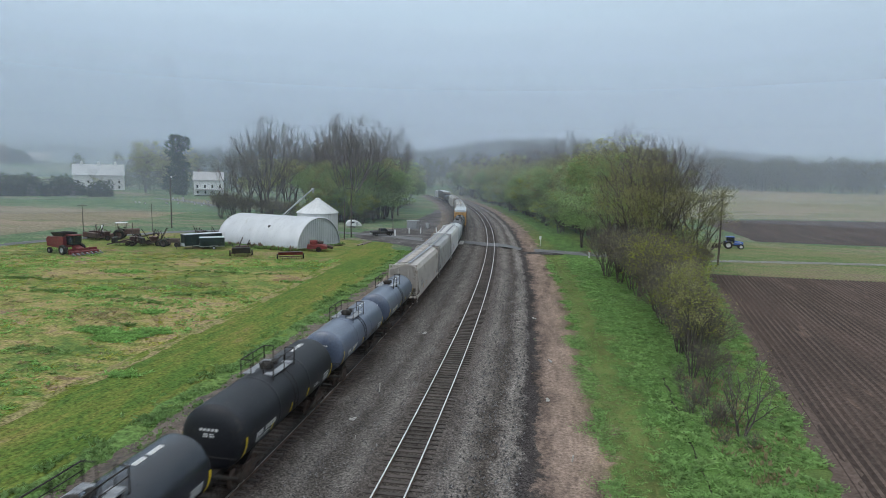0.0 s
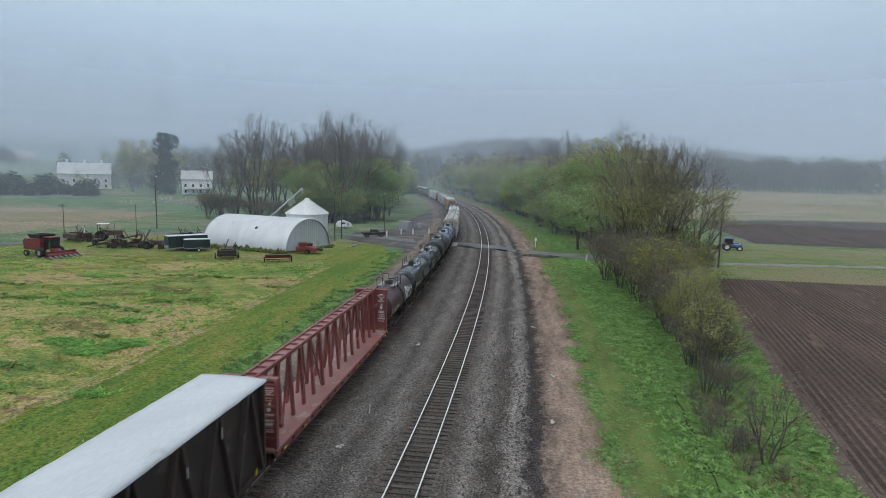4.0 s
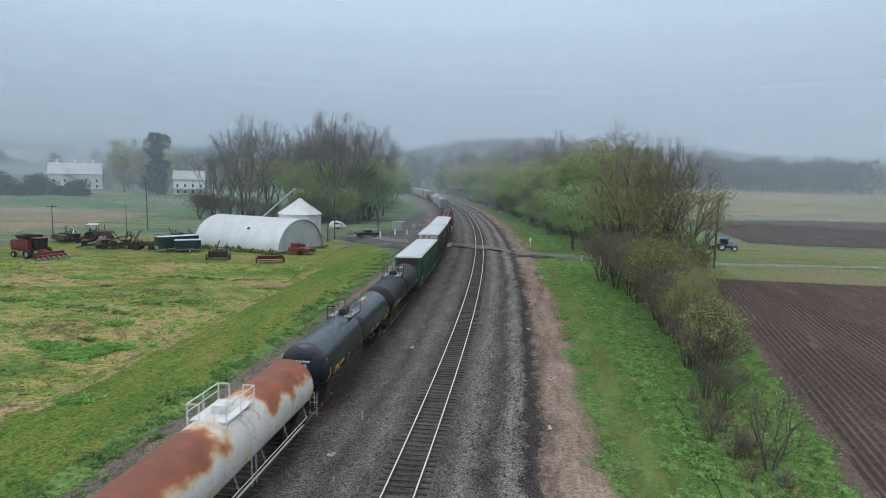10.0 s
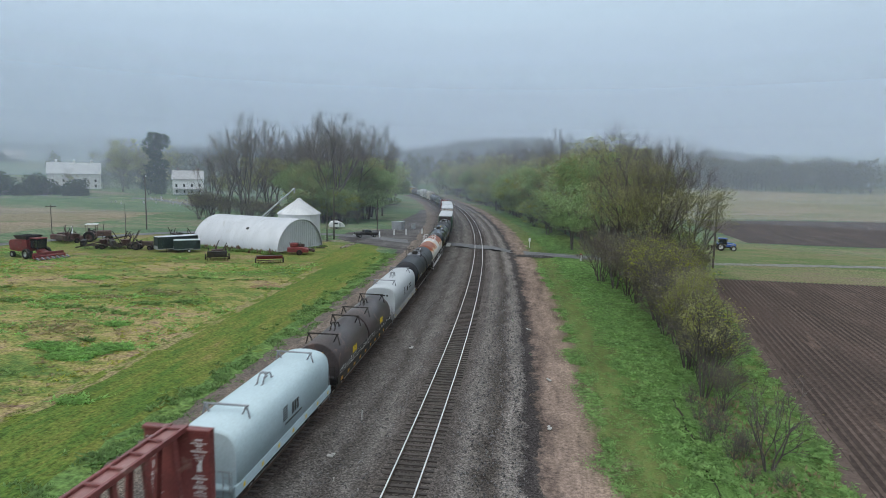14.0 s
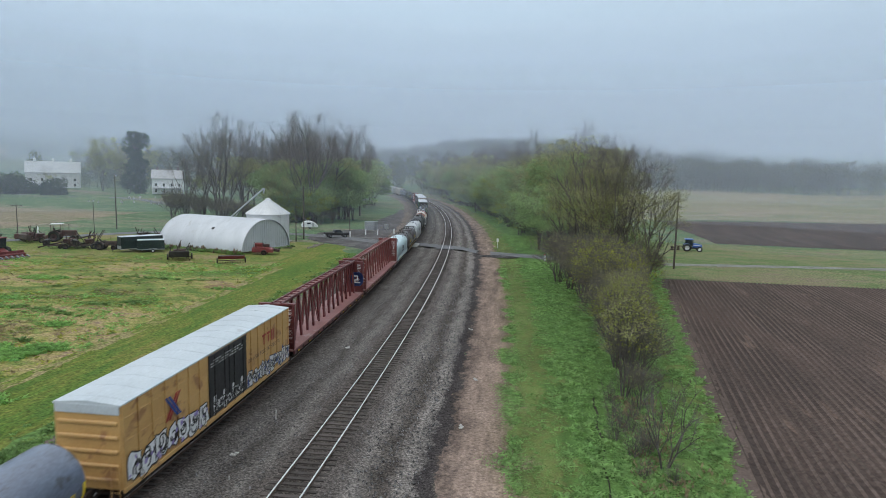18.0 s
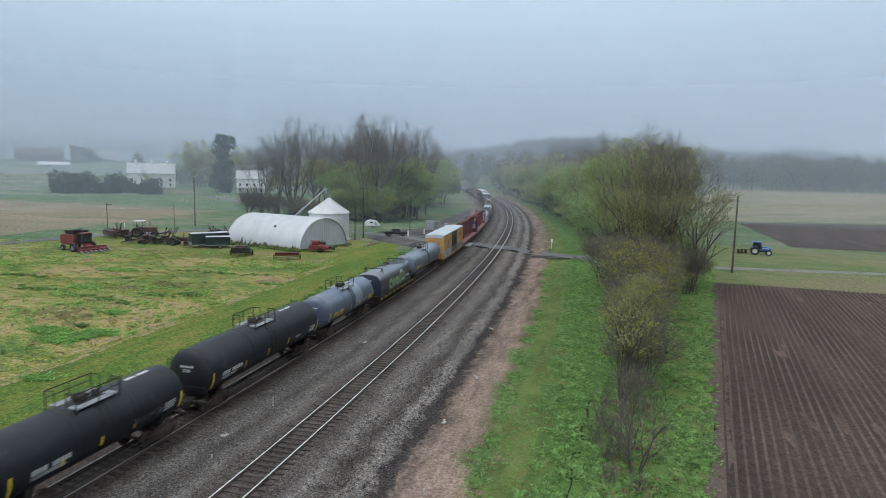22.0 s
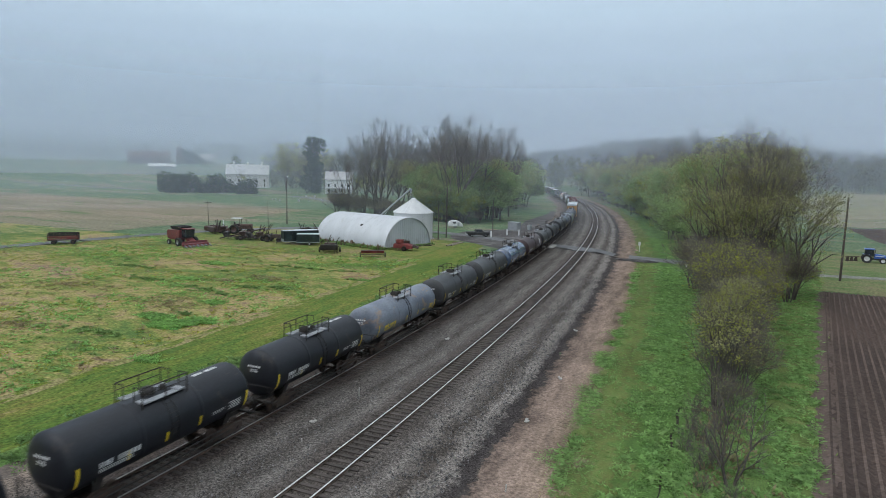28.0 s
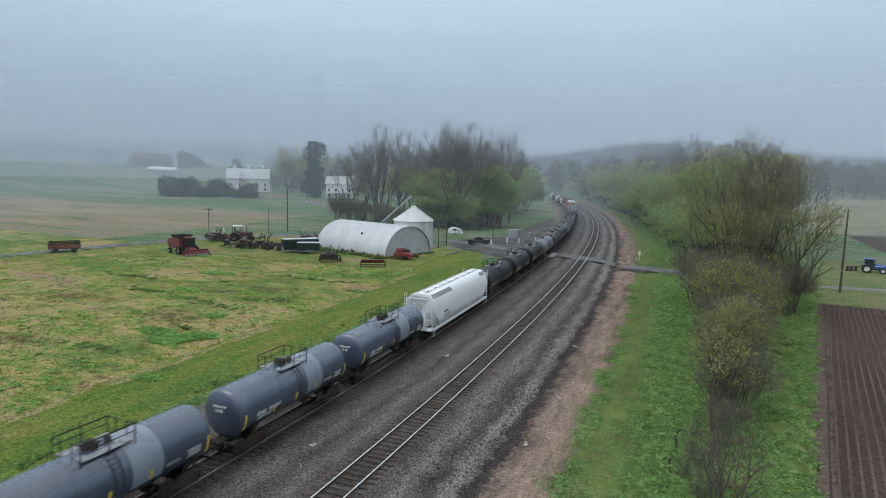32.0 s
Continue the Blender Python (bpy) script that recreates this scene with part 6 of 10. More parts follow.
def box_car(length, key, label, graffiti=True, seed=0):
    root = car_base("box_car", label, "boxcar")
    half = length / 2
    b = half - 0.8
    hw, top = 1.55, 4.92
    for sx in (-1, 1):
        part("side_wall", Geo().box((sx * (hw - 0.04), 0, (1.05 + top) / 2), (0.08, 2 * b, top - 1.05), 0.01), M[key], root)
        for k in range(19):
            y = -b + 0.1 + k * (2 * b - 0.2) / 18
            if abs(y - 0.1) > 2.55:
                part("side_post", Geo().box((sx * (hw + 0.03), y, (1.15 + top) / 2), (0.07, 0.1, top - 1.2), 0.015), M[key], root)
        for z in (2.15, 3.2, 4.25):
            for y0, y1 in ((-b + 0.1, -2.35), (2.55, b - 0.1)):
                part("side_rib", Geo().box((sx * (hw + 0.012), (y0 + y1) / 2, z), (0.03, y1 - y0, 0.06), 0.01), M[key], root)
        for k in (-1, 1):
            part("side_door", Geo().box((sx * (hw + 0.05), 0.1 + k * 1.2, (1.15 + top) / 2), (0.06, 2.34, top - 1.35), 0.02), M["paint_black"], root, "black plug door")
        for k in range(4):
            y = 0.1 + (k - 1.5) * 1.2
            part("door_rod", Geo().cyl((sx * (hw + 0.11), y, 1.2), (sx * (hw + 0.11), y, top - 0.25), 0.025, n=6), M["steel_black"], root)
        part("side_sill", Geo().box((sx * (hw + 0.02), 0, 1.02), (0.12, 2 * b, 0.22), 0.02), M[key], root)
        g = Geo()
        for j, z in enumerate((4.45, 4.3, 4.15)):
            for k in range(13):
                y = -2.0 + 0.32 * k
                if (j + k) % 4:
                    g.box((sx * (hw + 0.085), y, z), (0.01, 0.2, 0.06))
        for k in range(4):
            g.box((sx * (hw + 0.085), -1.7 + 1.15 * k, 2.1), (0.01, 0.3, 0.5))
        part("door_lettering", g, M["paint_white"], root, "white marks as plain bars")
        if graffiti and sx > 0:
            x = hw + 0.075
            spray(root, on_flat(x), -b + 0.3, -2.45, 1.1, 2.6, 7, "paint_white", "paint_black", 12, "paint_violet", "white bubble graffiti letters")
            spray(root, on_flat(x), 2.6, b - 0.1, 1.1, 2.3, 10, "paint_white", "paint_black", 6, "paint_blue", "white pointed graffiti letters")
            spray(root, on_flat(hw + 0.09), -2.0, 2.2, 1.3, 2.1, 7, "paint_white", "paint_black", 7, label="pale scrawl on the doors")
            for tint, d in (("paint_red", 1), ("paint_blue", -1)):
                g = Geo()
                for o in (-0.13, 0.13):
                    yc = -b * 0.6 + o
                    g.add([(x, yc - 0.5 - 0.1, 3.4 - d * 0.6), (x, yc - 0.5 + 0.1, 3.4 - d * 0.6), (x, yc + 0.5 + 0.1, 3.4 + d * 0.6), (x, yc + 0.5 - 0.1, 3.4 + d * 0.6)], [(0, 1, 2, 3)])
                    x += 0.003
                part("emblem", g, M[tint], root, "crossed stripes of the emblem")
            g = Geo()
            for k in range(3):
                y0 = b * 0.6 + 0.72 * (k - 1)
                if k < 2:
                    g.box((x, y0, 4.05), (0.01, 0.56, 0.14)).box((x, y0, 3.7), (0.01, 0.15, 0.58))
                else:
                    g.box((x, y0 - 0.16, 3.75), (0.01, 0.15, 0.75)).box((x, y0 + 0.16, 3.75), (0.01, 0.15, 0.75))
            part("side_letters", g, M["paint_red"], root, "dark red letters as plain bars")
            g = Geo()
            figures(g, on_flat(x), "RAILCAR POOLING EXPERTS", 2.7, 2.85, 0.27)
            tagged(part("slogan", g, M["paint_black"], root, "small dark line of capital letters"), kind="stuff")
    for sy in (-1, 1):
        g = Geo().box((0, sy * (b - 0.04), (1.05 + top) / 2), (2 * hw - 0.16, 0.1, top - 1.05), 0.01)
        for z in (1.5, 2.15, 2.8, 3.45, 4.1):
            part("end_rib", Geo().box((0, sy * (b + 0.05), z), (2 * hw - 0.3, 0.1, 0.16), 0.03), M[key], root)
        part("end_wall", g, M[key], root)
        g = Geo()
        ladder(g, -1.25, sy * (b + 0.12), 0.5, 2.2, 0.4, 1, 0)
        ladder(g, 1.25, sy * (b + 0.12), 0.5, 2.2, 0.4, 1, 0)
        part("end_ladder", g, M[key], root)
        part("end_cap", Geo().box((0, sy * (b + 0.012), top - 0.22), (2 * hw - 0.1, 0.1, 0.42), 0.01), M["roof_galv"], root)
    g = Geo()
    g.loft([[(x, y, z) for x, z in ((-hw - 0.03, top - 0.06), (-hw - 0.03, top + 0.02), (0, top + 0.16), (hw + 0.03, top + 0.02), (hw + 0.03, top - 0.06))] for y in (-b - 0.05, b + 0.05)])
    part("roof", g, M["roof_galv"], root, "pale galvanized roof with seams")
    for k in range(14):
        y = -b + 0.6 + k * (2 * b - 1.2) / 13
        part("roof_seam", Geo().loft([[(x, y + d, z) for x, z in ((-hw, top + 0.0), (-hw, top + 0.03), (0, top + 0.172), (hw, top + 0.03), (hw, top + 0.0))] for d in (-0.05, 0.05)]), M["roof_galv"], root)
    underframe(root, half)
    return root


K_BLACK = "black tank car with yellow strips and top platform"
K_GREY = "weathered grey tank car with railed top platform"
K_BLUE = "blue-grey tank car with railed top platform"
TRAIN = []


def add_cars():
    def put(u0, u1, make, *a, **k):
        TRAIN.append((make(u0 - u1, *a, **k), (u0 + u1) / 2))
    # ahead, round the bend
    put(380, 362, hopper_car, "hopper_grey", "grey covered hopper car", seed=31)
    put(362, 344, gondola_car, "gondola_black", "black gondola car under a white tarpaulin", seed=32)
    put(344, 326, gondola_car, "gondola_black", "black gondola car under a white tarpaulin", seed=33)
    put(326, 312, tank_car, "tank_black", K_BLACK, seed=34)
    put(312, 298, tank_car, "tank_dark", K_BLACK, seed=35)
    put(298, 280, hopper_car, "hopper_cream", "cream covered hopper car with grey stains", seed=36)
    put(280, 262, hopper_car, "hopper_cream", "cream covered hopper car with grey stains", seed=37)
    put(262, 248, tank_car, "tank_brown", "dark brown tank car with top platform", seed=38)
    put(248, 230, hopper_car, "hopper_grey", "grey covered hopper car", seed=39)
    put(230, 212, hopper_car, "hopper_cream", "cream covered hopper car with grey stains", seed=40)
    put(212, 194, hopper_car, "hopper_grey", "grey covered hopper car", seed=41)
    put(194, 173.5, box_car, "box_yellow", "yellow boxcar with black doors", graffiti=False, seed=1)
    put(173.5, 160, tank_car, "tank_grey", K_GREY, seed=2)
    put(160, 146, tank_car, "tank_grey", K_GREY, seed=2)
    put(146, 128.5, coil_car, "coil_white", "white hooded coil car", 1, rails="walk_grey")
    put(128.5, 111, hopper_car, "hopper_white", "white covered hopper car", seed=3)
    put(111, 93.3, hopper_car, "hopper_grey", "pale grey covered hopper car with roof hatches", seed=4)
    put(93.3, 74.6, hopper_car, "hopper_cream", "cream covered hopper car with roof hatches", seed=5)
    put(74.6, 61.3, tank_car, "tank_bluegrey", K_BLUE, seed=6)
    put(61.3, 48.0, tank_car, "tank_bluegrey", K_BLUE, extra=scrawl, seed=7)
    put(48.0, 33.9, tank_car, "tank_black", K_BLACK, seed=8, radius=1.56)
    put(33.9, 20.3, tank_car, "tank_dark", "dark blue-grey tank car with top platform", seed=9)
    put(20.3, 6.5, tank_car, "tank_dark", "dark blue-grey tank car with top platform", seed=10)
    put(6.5, -6.7, tank_car, "tank_brown", "brown tank car with a white emblem", extra=logo_circle, top_text=False, seed=11)
    put(-6.7, -31.9, centerbeam_car, "beam_red", "beam_floor", "empty red centre-beam flat car", seed=12)
    put(-31.9, -53.4, gondola_car, "gondola_black", "black gondola car with ribbed sides under white tarpaulin", seed=13)
    put(-53.4, -72.8, gondola_car, "gondola_black", "black gondola car with ribbed sides under white tarpaulin", seed=14)
    put(-72.8, -94.3, gondola_car, "gondola_green", "green gondola car with upright ribs under white tarpaulin", "upright", seed=15)
    put(-94.3, -112.0, tank_car, "tank_black", K_BLACK, seed=16, radius=1.55)
    put(-112.0, -131.9, tank_car, "tank_dark", "long dark grey tank car with yellow marks", marks="yellow", seed=17, radius=1.6)
    put(-131.9, -150.0, tank_car, "rusty_white_tank", "white tank car with rust spread over its top", rail="paint_white", top_text=False, seed=18, radius=1.5)
    put(-150.0, -168.2, tank_car, "tank_black", K_BLACK, seed=19, radius=1.58)
    put(-168.2, -183.3, coil_car, "coil_white", "white hooded coil car with black emblem", 1, sill="hopper_grey", trim=0.8, tag=tag_white_coil, rails="walk_grey")
    put(-183.3, -201.7, coil_car, "coil_brown", "rusty brown coil car with two rounded hoods", 2, tag=tag_brown_coil)
    put(-201.7, -216.0, coil_car, "coil_mint", "pale mint hooded coil car with black emblem", 1, sill="coil_mint", tag=tag_mint_coil, rails="walk_grey")
    put(-216.0, -241.5, centerbeam_car, "beam_red", "beam_floor", "empty red centre-beam flat car", seed=20)
    put(-241.5, -266.8, centerbeam_car, "beam_maroon", "beam_floor", "empty maroon centre-beam flat car with graffiti", mark=True, seed=21)
    put(-266.8, -288.0, box_car, "box_yellow", "yellow boxcar with black doors and graffiti", seed=22)
    put(-288.0, -306.9, tank_car, "tank_paleblue", "grey-blue tank car with green graffiti", extra=graffiti_patch, marks="yellow", top_text=False, seed=23, radius=1.5)
    put(-306.9, -321.2, coil_car, "coil_navy", "navy hooded coil car with green graffiti", 1, tag=tag_navy_coil)
    put(-321.2, -335.2, tank_car, "tank_bluegrey", K_BLUE, extra=pale_band, marks="yellow", top_text=False, seed=24)
    put(-335.2, -352.6, tank_car, "tank_black", K_BLACK, seed=25, radius=1.55)
    put(-352.6, -366.0, tank_car, "tank_black", K_BLACK, extra=scrawl, seed=26)
    put(-366.0, -379.6, tank_car, "tank_grey", K_GREY, extra=scrawl, top_text=False, seed=27)
    put(-379.6, -394.7, tank_car, "tank_brown", "dark brown tank car with a torn white patch", extra=white_patch, top_text=False, seed=28)
    put(-394.7, -407.8, tank_car, "tank_blue", "blue tank car with railed top platform", top_text=False, seed=29)
    put(-407.8, -422.3, tank_car, "tank_grey", K_GREY, top_text=False, seed=30)
    put(-422.3, -436.0, tank_car, "tank_grey", K_GREY, top_text=False, number="191259", seed=31)
    put(-436.0, -450.7, tank_car, "tank_weathered", "blotched grey tank car with rust-brown stains", marks="yellow", top_text=False, seed=32)
    put(-450.7, -463.7, tank_car, "tank_black", K_BLACK, seed=33)
    put(-463.7, -476.8, tank_car, "tank_black", K_BLACK, seed=34)
    put(-476.8, -491.4, tank_car, "tank_black", K_BLACK, number="170954", seed=35)
    put(-491.4, -511.2, hopper_car, "hopper_clean", "clean white covered hopper car with sloped ends", number="450009", seed=36)
    put(-511.2, -525.5, tank_car, "tank_slate", K_BLUE, extra=pale_band, top_text=False, seed=37)
    put(-525.5, -539.0, tank_car, "tank_slate", K_BLUE, extra=pale_band, top_text=False, seed=38)
    put(-539.0, -552.5, tank_car, "tank_slate", K_BLUE, extra=pale_band, top_text=False, seed=39)


add_cars()


# ---- road, lane and yard ----
def ribbon(name, pts, width, lift, material_, label, category, rough=0.25, seed=0):
    g, vs, fs = Geo(), [], []
    line = []
    for k in range(len(pts) - 1):
        p0, p1, p2, p3 = pts[max(k - 1, 0)], pts[k], pts[k + 1], pts[min(k + 2, len(pts) - 1)]
        n = max(2, int(math.dist(p1, p2) / 1.5))
        for i in range(n):
            t = i / n
            line.append(tuple(0.5 * (2 * b + (c - a) * t + (2 * a - 5 * b + 4 * c - d) * t * t + (3 * b - a - 3 * c + d) * t ** 3) for a, b, c, d in zip(p0, p1, p2, p3)))
    line.append(pts[-1])
    for k, (x, y) in enumerate(line):
        q = line[min(k + 1, len(line) - 1)]
        o = line[max(k - 1, 0)]
        dx, dy = q[0] - o[0], q[1] - o[1]
        ln = math.hypot(dx, dy) or 1
        for j in range(5):
            f = (j / 2 - 1) * width / 2
            if j in (0, 4):
                f += rough * noise.noise((x * 0.5, y * 0.5, seed + j))
            px, py = x - dy / ln * f, y + dx / ln * f
            bank = smooth(-13, -10, px - track_x(py)) * (1 - smooth(3, 7, px - track_x(py)))
            vs.append((px, py, land(px, py) + lift + bank * (0.62 - lift)))
    for k in range(len(line) - 1):
        for j in range(4):
            fs.append((k * 5 + j, k * 5 + j + 1, (k + 1) * 5 + j + 1, (k + 1) * 5 + j))
    g.add(vs, fs, True)
    return solid(name, g, material_, label, category, kind="structure")


ribbon("road", [(-24, 132.5), (-16, 128.5), (-8, 125), (4, 121), (16, 117.5), (24, 116.3)], 4.6, 0.14, M["asphalt"], "narrow patched asphalt road over the railway", "road", 0.3, 1)
ribbon("gravel_track", [(23, 116.4), (29, 116), (43, 118), (70, 122), (130, 129), (260, 140)], 2.9, 0.12, M["gravel_pale"], "pale gravel farm track between the fields", "road", 0.6, 5)
ribbon("farm_lane", [(-112, 10), (-106, 45), (-103, 68), (-101, 83), (-98, 102), (-90, 120), (-81, 132), (-66, 141), (-48, 142), (-34, 138), (-24, 132.5)], 4.4, 0.12, M["asphalt"], "grey farm lane round the yard", "road", 0.4, 2)
ribbon("far_lane", [(-650, 300), (-520, 262), (-417, 247), (-330, 262), (-240, 262), (-170, 250), (-120, 215)], 4.0, 0.10, M["asphalt"], "pale lane across the distant pasture", "road", 0.3, 3)


def yard():
    g, vs, fs = Geo(), [], []
    ys = steps(112, 250, 2.0)
    for y in ys:
        a = track_x(y, -13.2)
        w = 3 + 17 * smooth(116, 135, y) - 11 * smooth(146, 166, y) - 5 * smooth(190, 245, y)
        w += 1.2 * noise.noise((y * 0.2, 3, 3))
        for i in range(7):
            x = a - w * i / 6
            vs.append((x, y, land(x, y) + 0.10 + 0.15 * (i == 0)))
    for k in range(len(ys) - 1):
        for i in range(6):
            fs.append((k * 7 + i, k * 7 + i + 1, (k + 1) * 7 + i + 1, (k + 1) * 7 + i))
    g.add(vs, fs, True)
    solid("gravel_yard", g, M["lot"], "dark gravel yard beside the crossing", "ground", kind="structure")


yard()


def crossing_panels():
    root = thing("level_crossing", "worn dark crossing panels between the rails", "crossing", kind="structure")
    yc = 123.5
    a = math.asin((yc - CY) / RADIUS)
    for off, w in ((-1.45, 1.1), (0, 1.36), (1.45, 1.1), (-9.35, 1.1), (-7.9, 1.36), (-6.45, 1.1)):
        for k in range(2):
            y = yc - 1.5 + 3.0 * k + (1.6 if off < -5 else 0)
            part("crossing_panel", Geo().box((0, 0, 0), (w, 2.95, 0.12), 0.02), M["asphalt" if off > -5 else "concrete"], root, m=Matrix.LocRotScale((track_x(y, off), y, -0.07), Euler((0, 0, a)), None))


crossing_panels()


# ---- farm buildings ----
def wheel_geo(r, w, n=18):
    return Geo().lathe([(r * 0.55, -w / 2), (r * 0.92, -w / 2), (r, -w * 0.3), (r, w * 0.3), (r * 0.92, w / 2), (r * 0.55, w / 2), (r * 0.55, -w / 2)], n, "x")


def rim_geo(r, w, n=14):
    return Geo().lathe([(0.02, -w * 0.1), (r * 0.15, -w * 0.35), (r * 0.2, -w * 0.1), (r * 0.5, -w * 0.15), (r * 0.56, -w * 0.4), (r * 0.56, w * 0.4), (r * 0.5, w * 0.15), (r * 0.2, w * 0.1), (r * 0.15, w * 0.35), (0.02, w * 0.1)], n, "x")


def add_wheel(parent, x, y, r, w, rim="walk_grey", rz=0):
    t = part("wheel", rim_geo(r, w), M[rim], parent, m=pose(x, y, r, 0, 0, rz))
    part("tyre", wheel_geo(r, w), M["tyre"], t, "black rubber tyre")
    return t


def stand(name, label, category, x, y, yaw, group="", lift=0.0, size=1.0):
    """An empty thing on the ground; its +y axis looks along yaw (degrees from +y, leftwards)."""
    return thing(name, label, category, group, m=pose(x, y, land(x, y) + lift, 0, 0, yaw) @ Matrix.Scale(size, 4))


def quonset():
    root = stand("arched_shed", "long arched corrugated metal shed, pale grey, on grass", "shed", -41.4, 111.9, 75.5, lift=0.02)
    R, Hh, L = 7.0, 6.0, 21.1
    n, waves = 28, 34
    secs = []
    for j in range(waves * 2 + 1):
        y = L * j / (waves * 2)
        d = 0.13 if j % 2 else 0.0
        secs.append([((R + d) * math.cos(math.pi * i / n), y, (Hh + d) * math.sin(math.pi * i / n)) for i in range(n + 1)])
    part("arched_roof", Geo().loft(secs, False, True, False), M["galvanized"], root, "ribbed galvanized arch")
    for y, nm in ((0.25, "front_wall"), (L - 0.25, "rear_wall")):
        g = Geo()
        m = 44
        for k in range(m):
            x0, x1 = -R + 2 * R * k / m, -R + 2 * R * (k + 1) / m
            d = 0.05 if k % 2 else 0.0
            z0, z1 = Hh * math.sqrt(max(1 - (x0 / R) ** 2, 0)) - 0.02, Hh * math.sqrt(max(1 - (x1 / R) ** 2, 0)) - 0.02
            sg = -1 if y < 1 else 1
            g.add([(x0, y + sg * d, 0), (x1, y + sg * d, 0), (x1, y + sg * d, z1), (x0, y + sg * d, z0)], [(0, 1, 2, 3)])
            g.add([(x1, y, 0), (x1, y + sg * 0.05, 0), (x1, y + sg * 0.05, z1), (x1, y, z1)], [(0, 1, 2, 3)])
        part(nm, g, M["galvanized"], root)
        g = Geo()
        pts = [((R + 0.05) * math.cos(math.pi * i / n), y - 0.3 if y < 1 else y + 0.3, (Hh + 0.05) * math.sin(math.pi * i / n)) for i in range(n + 1)]
        part("edge_trim", g.pipe(pts, 0.07, 6), M["galvanized"], root)
    part("vent_hole", Geo().box((-5.1, 8.6, 4.15), (0.5, 0.55, 0.4), 0.05, ry=radians(-46)), M["paint_black"], root, "dark square vent in the roof side")
    g = Geo().box((0, L / 2, 0.12), (2 * R + 0.35, L + 0.2, 0.34), 0.05)
    part("foundation", g, M["concrete"], root)


quonset()


def grain_bin():
    x, y = -48.2, 127.2
    root = stand("grain_bin", "white corrugated grain bin with a conical roof", "grain silo", x, y, 0, lift=-0.05)
    r, h = 4.55, 6.2
    prof = []
    for j in range(61):
        prof.append((r + (0.035 if j % 2 else 0.0), h * j / 60))
    part("bin_wall", Geo().lathe(prof, 48, "z"), M["bin_steel"], root)
    part("conical_roof", Geo().lathe([(r + 0.25, h - 0.1), (r + 0.25, h), (0.6, h + 2.9), (0.6, h + 3.15), (0.45, h + 3.25), (0.02, h + 3.3)], 48, "z"), M["house_white"], root, "white conical roof")
    for k in range(24):
        a = 2 * math.pi * k / 24
        part("roof_rib", Geo().cyl(((r + 0.2) * math.cos(a), (r + 0.2) * math.sin(a), h + 0.05), (0.62 * math.cos(a), 0.62 * math.sin(a), h + 2.93), 0.035, n=5), M["house_white"], root)
    g = ladder(Geo(), (r + 0.2) * math.cos(-0.6), (r + 0.2) * math.sin(-0.6), 0.3, h + 0.2, 0.5, -math.sin(-0.6), math.cos(-0.6))
    part("ladder", g, M["walk_grey"], root)
    part("door", Geo().box((1.5, -r - 0.02, 1.2), (0.9, 0.14, 1.6), 0.03), M["walk_grey"], root)
    part("foundation", Geo().lathe([(0.02, 0.1), (r + 0.5, 0.1), (r + 0.5, -0.4)], 32, "z"), M["concrete"], root)
    aug = stand("grain_auger", "long grey grain auger leaning above the bin", "grain auger", -61.8, 126.0, 0)
    part("auger_tube", Geo().cyl((0, 0, 0.6), (10.6, 5.0, 11.2), 0.17, n=10), M["cabinet"], aug)
    part("auger_hood", Geo().box((10.7, 5.05, 11.2), (0.7, 0.5, 0.5), 0.08).cyl((10.8, 5.1, 11.1), (10.8, 5.1, 10.3), 0.15, n=8), M["cabinet"], aug)
    g = Geo()
    for sx in (-0.9, 0.9):
        g.pipe([(2.0 - sx * 0.4, 1.0 + sx, 0.5), (6.3, 3.0, 6.7)], 0.05, 6)
    part("auger_legs", g.cyl((2.4, 0.1, 0.5), (1.6, 1.9, 0.5), 0.05, n=6), M["cabinet"], aug)
    add_wheel(aug, 2.4, 0.0, 0.45, 0.2)
    add_wheel(aug, 1.6, 2.0, 0.45, 0.2)
    lean = stand("lean_to", "low grey metal lean-to behind the arched shed", "shed", -55.0, 125.8, 20)
    part("walls", Geo().box((0, 0, 1.5), (6.0, 4.0, 3.0), 0.05), M["cabinet"], lean)
    part("roof", Geo().box((0, 0, 3.15), (6.4, 4.4, 0.14), 0.03, rx=0.08), M["galvanized"], lean)


grain_bin()


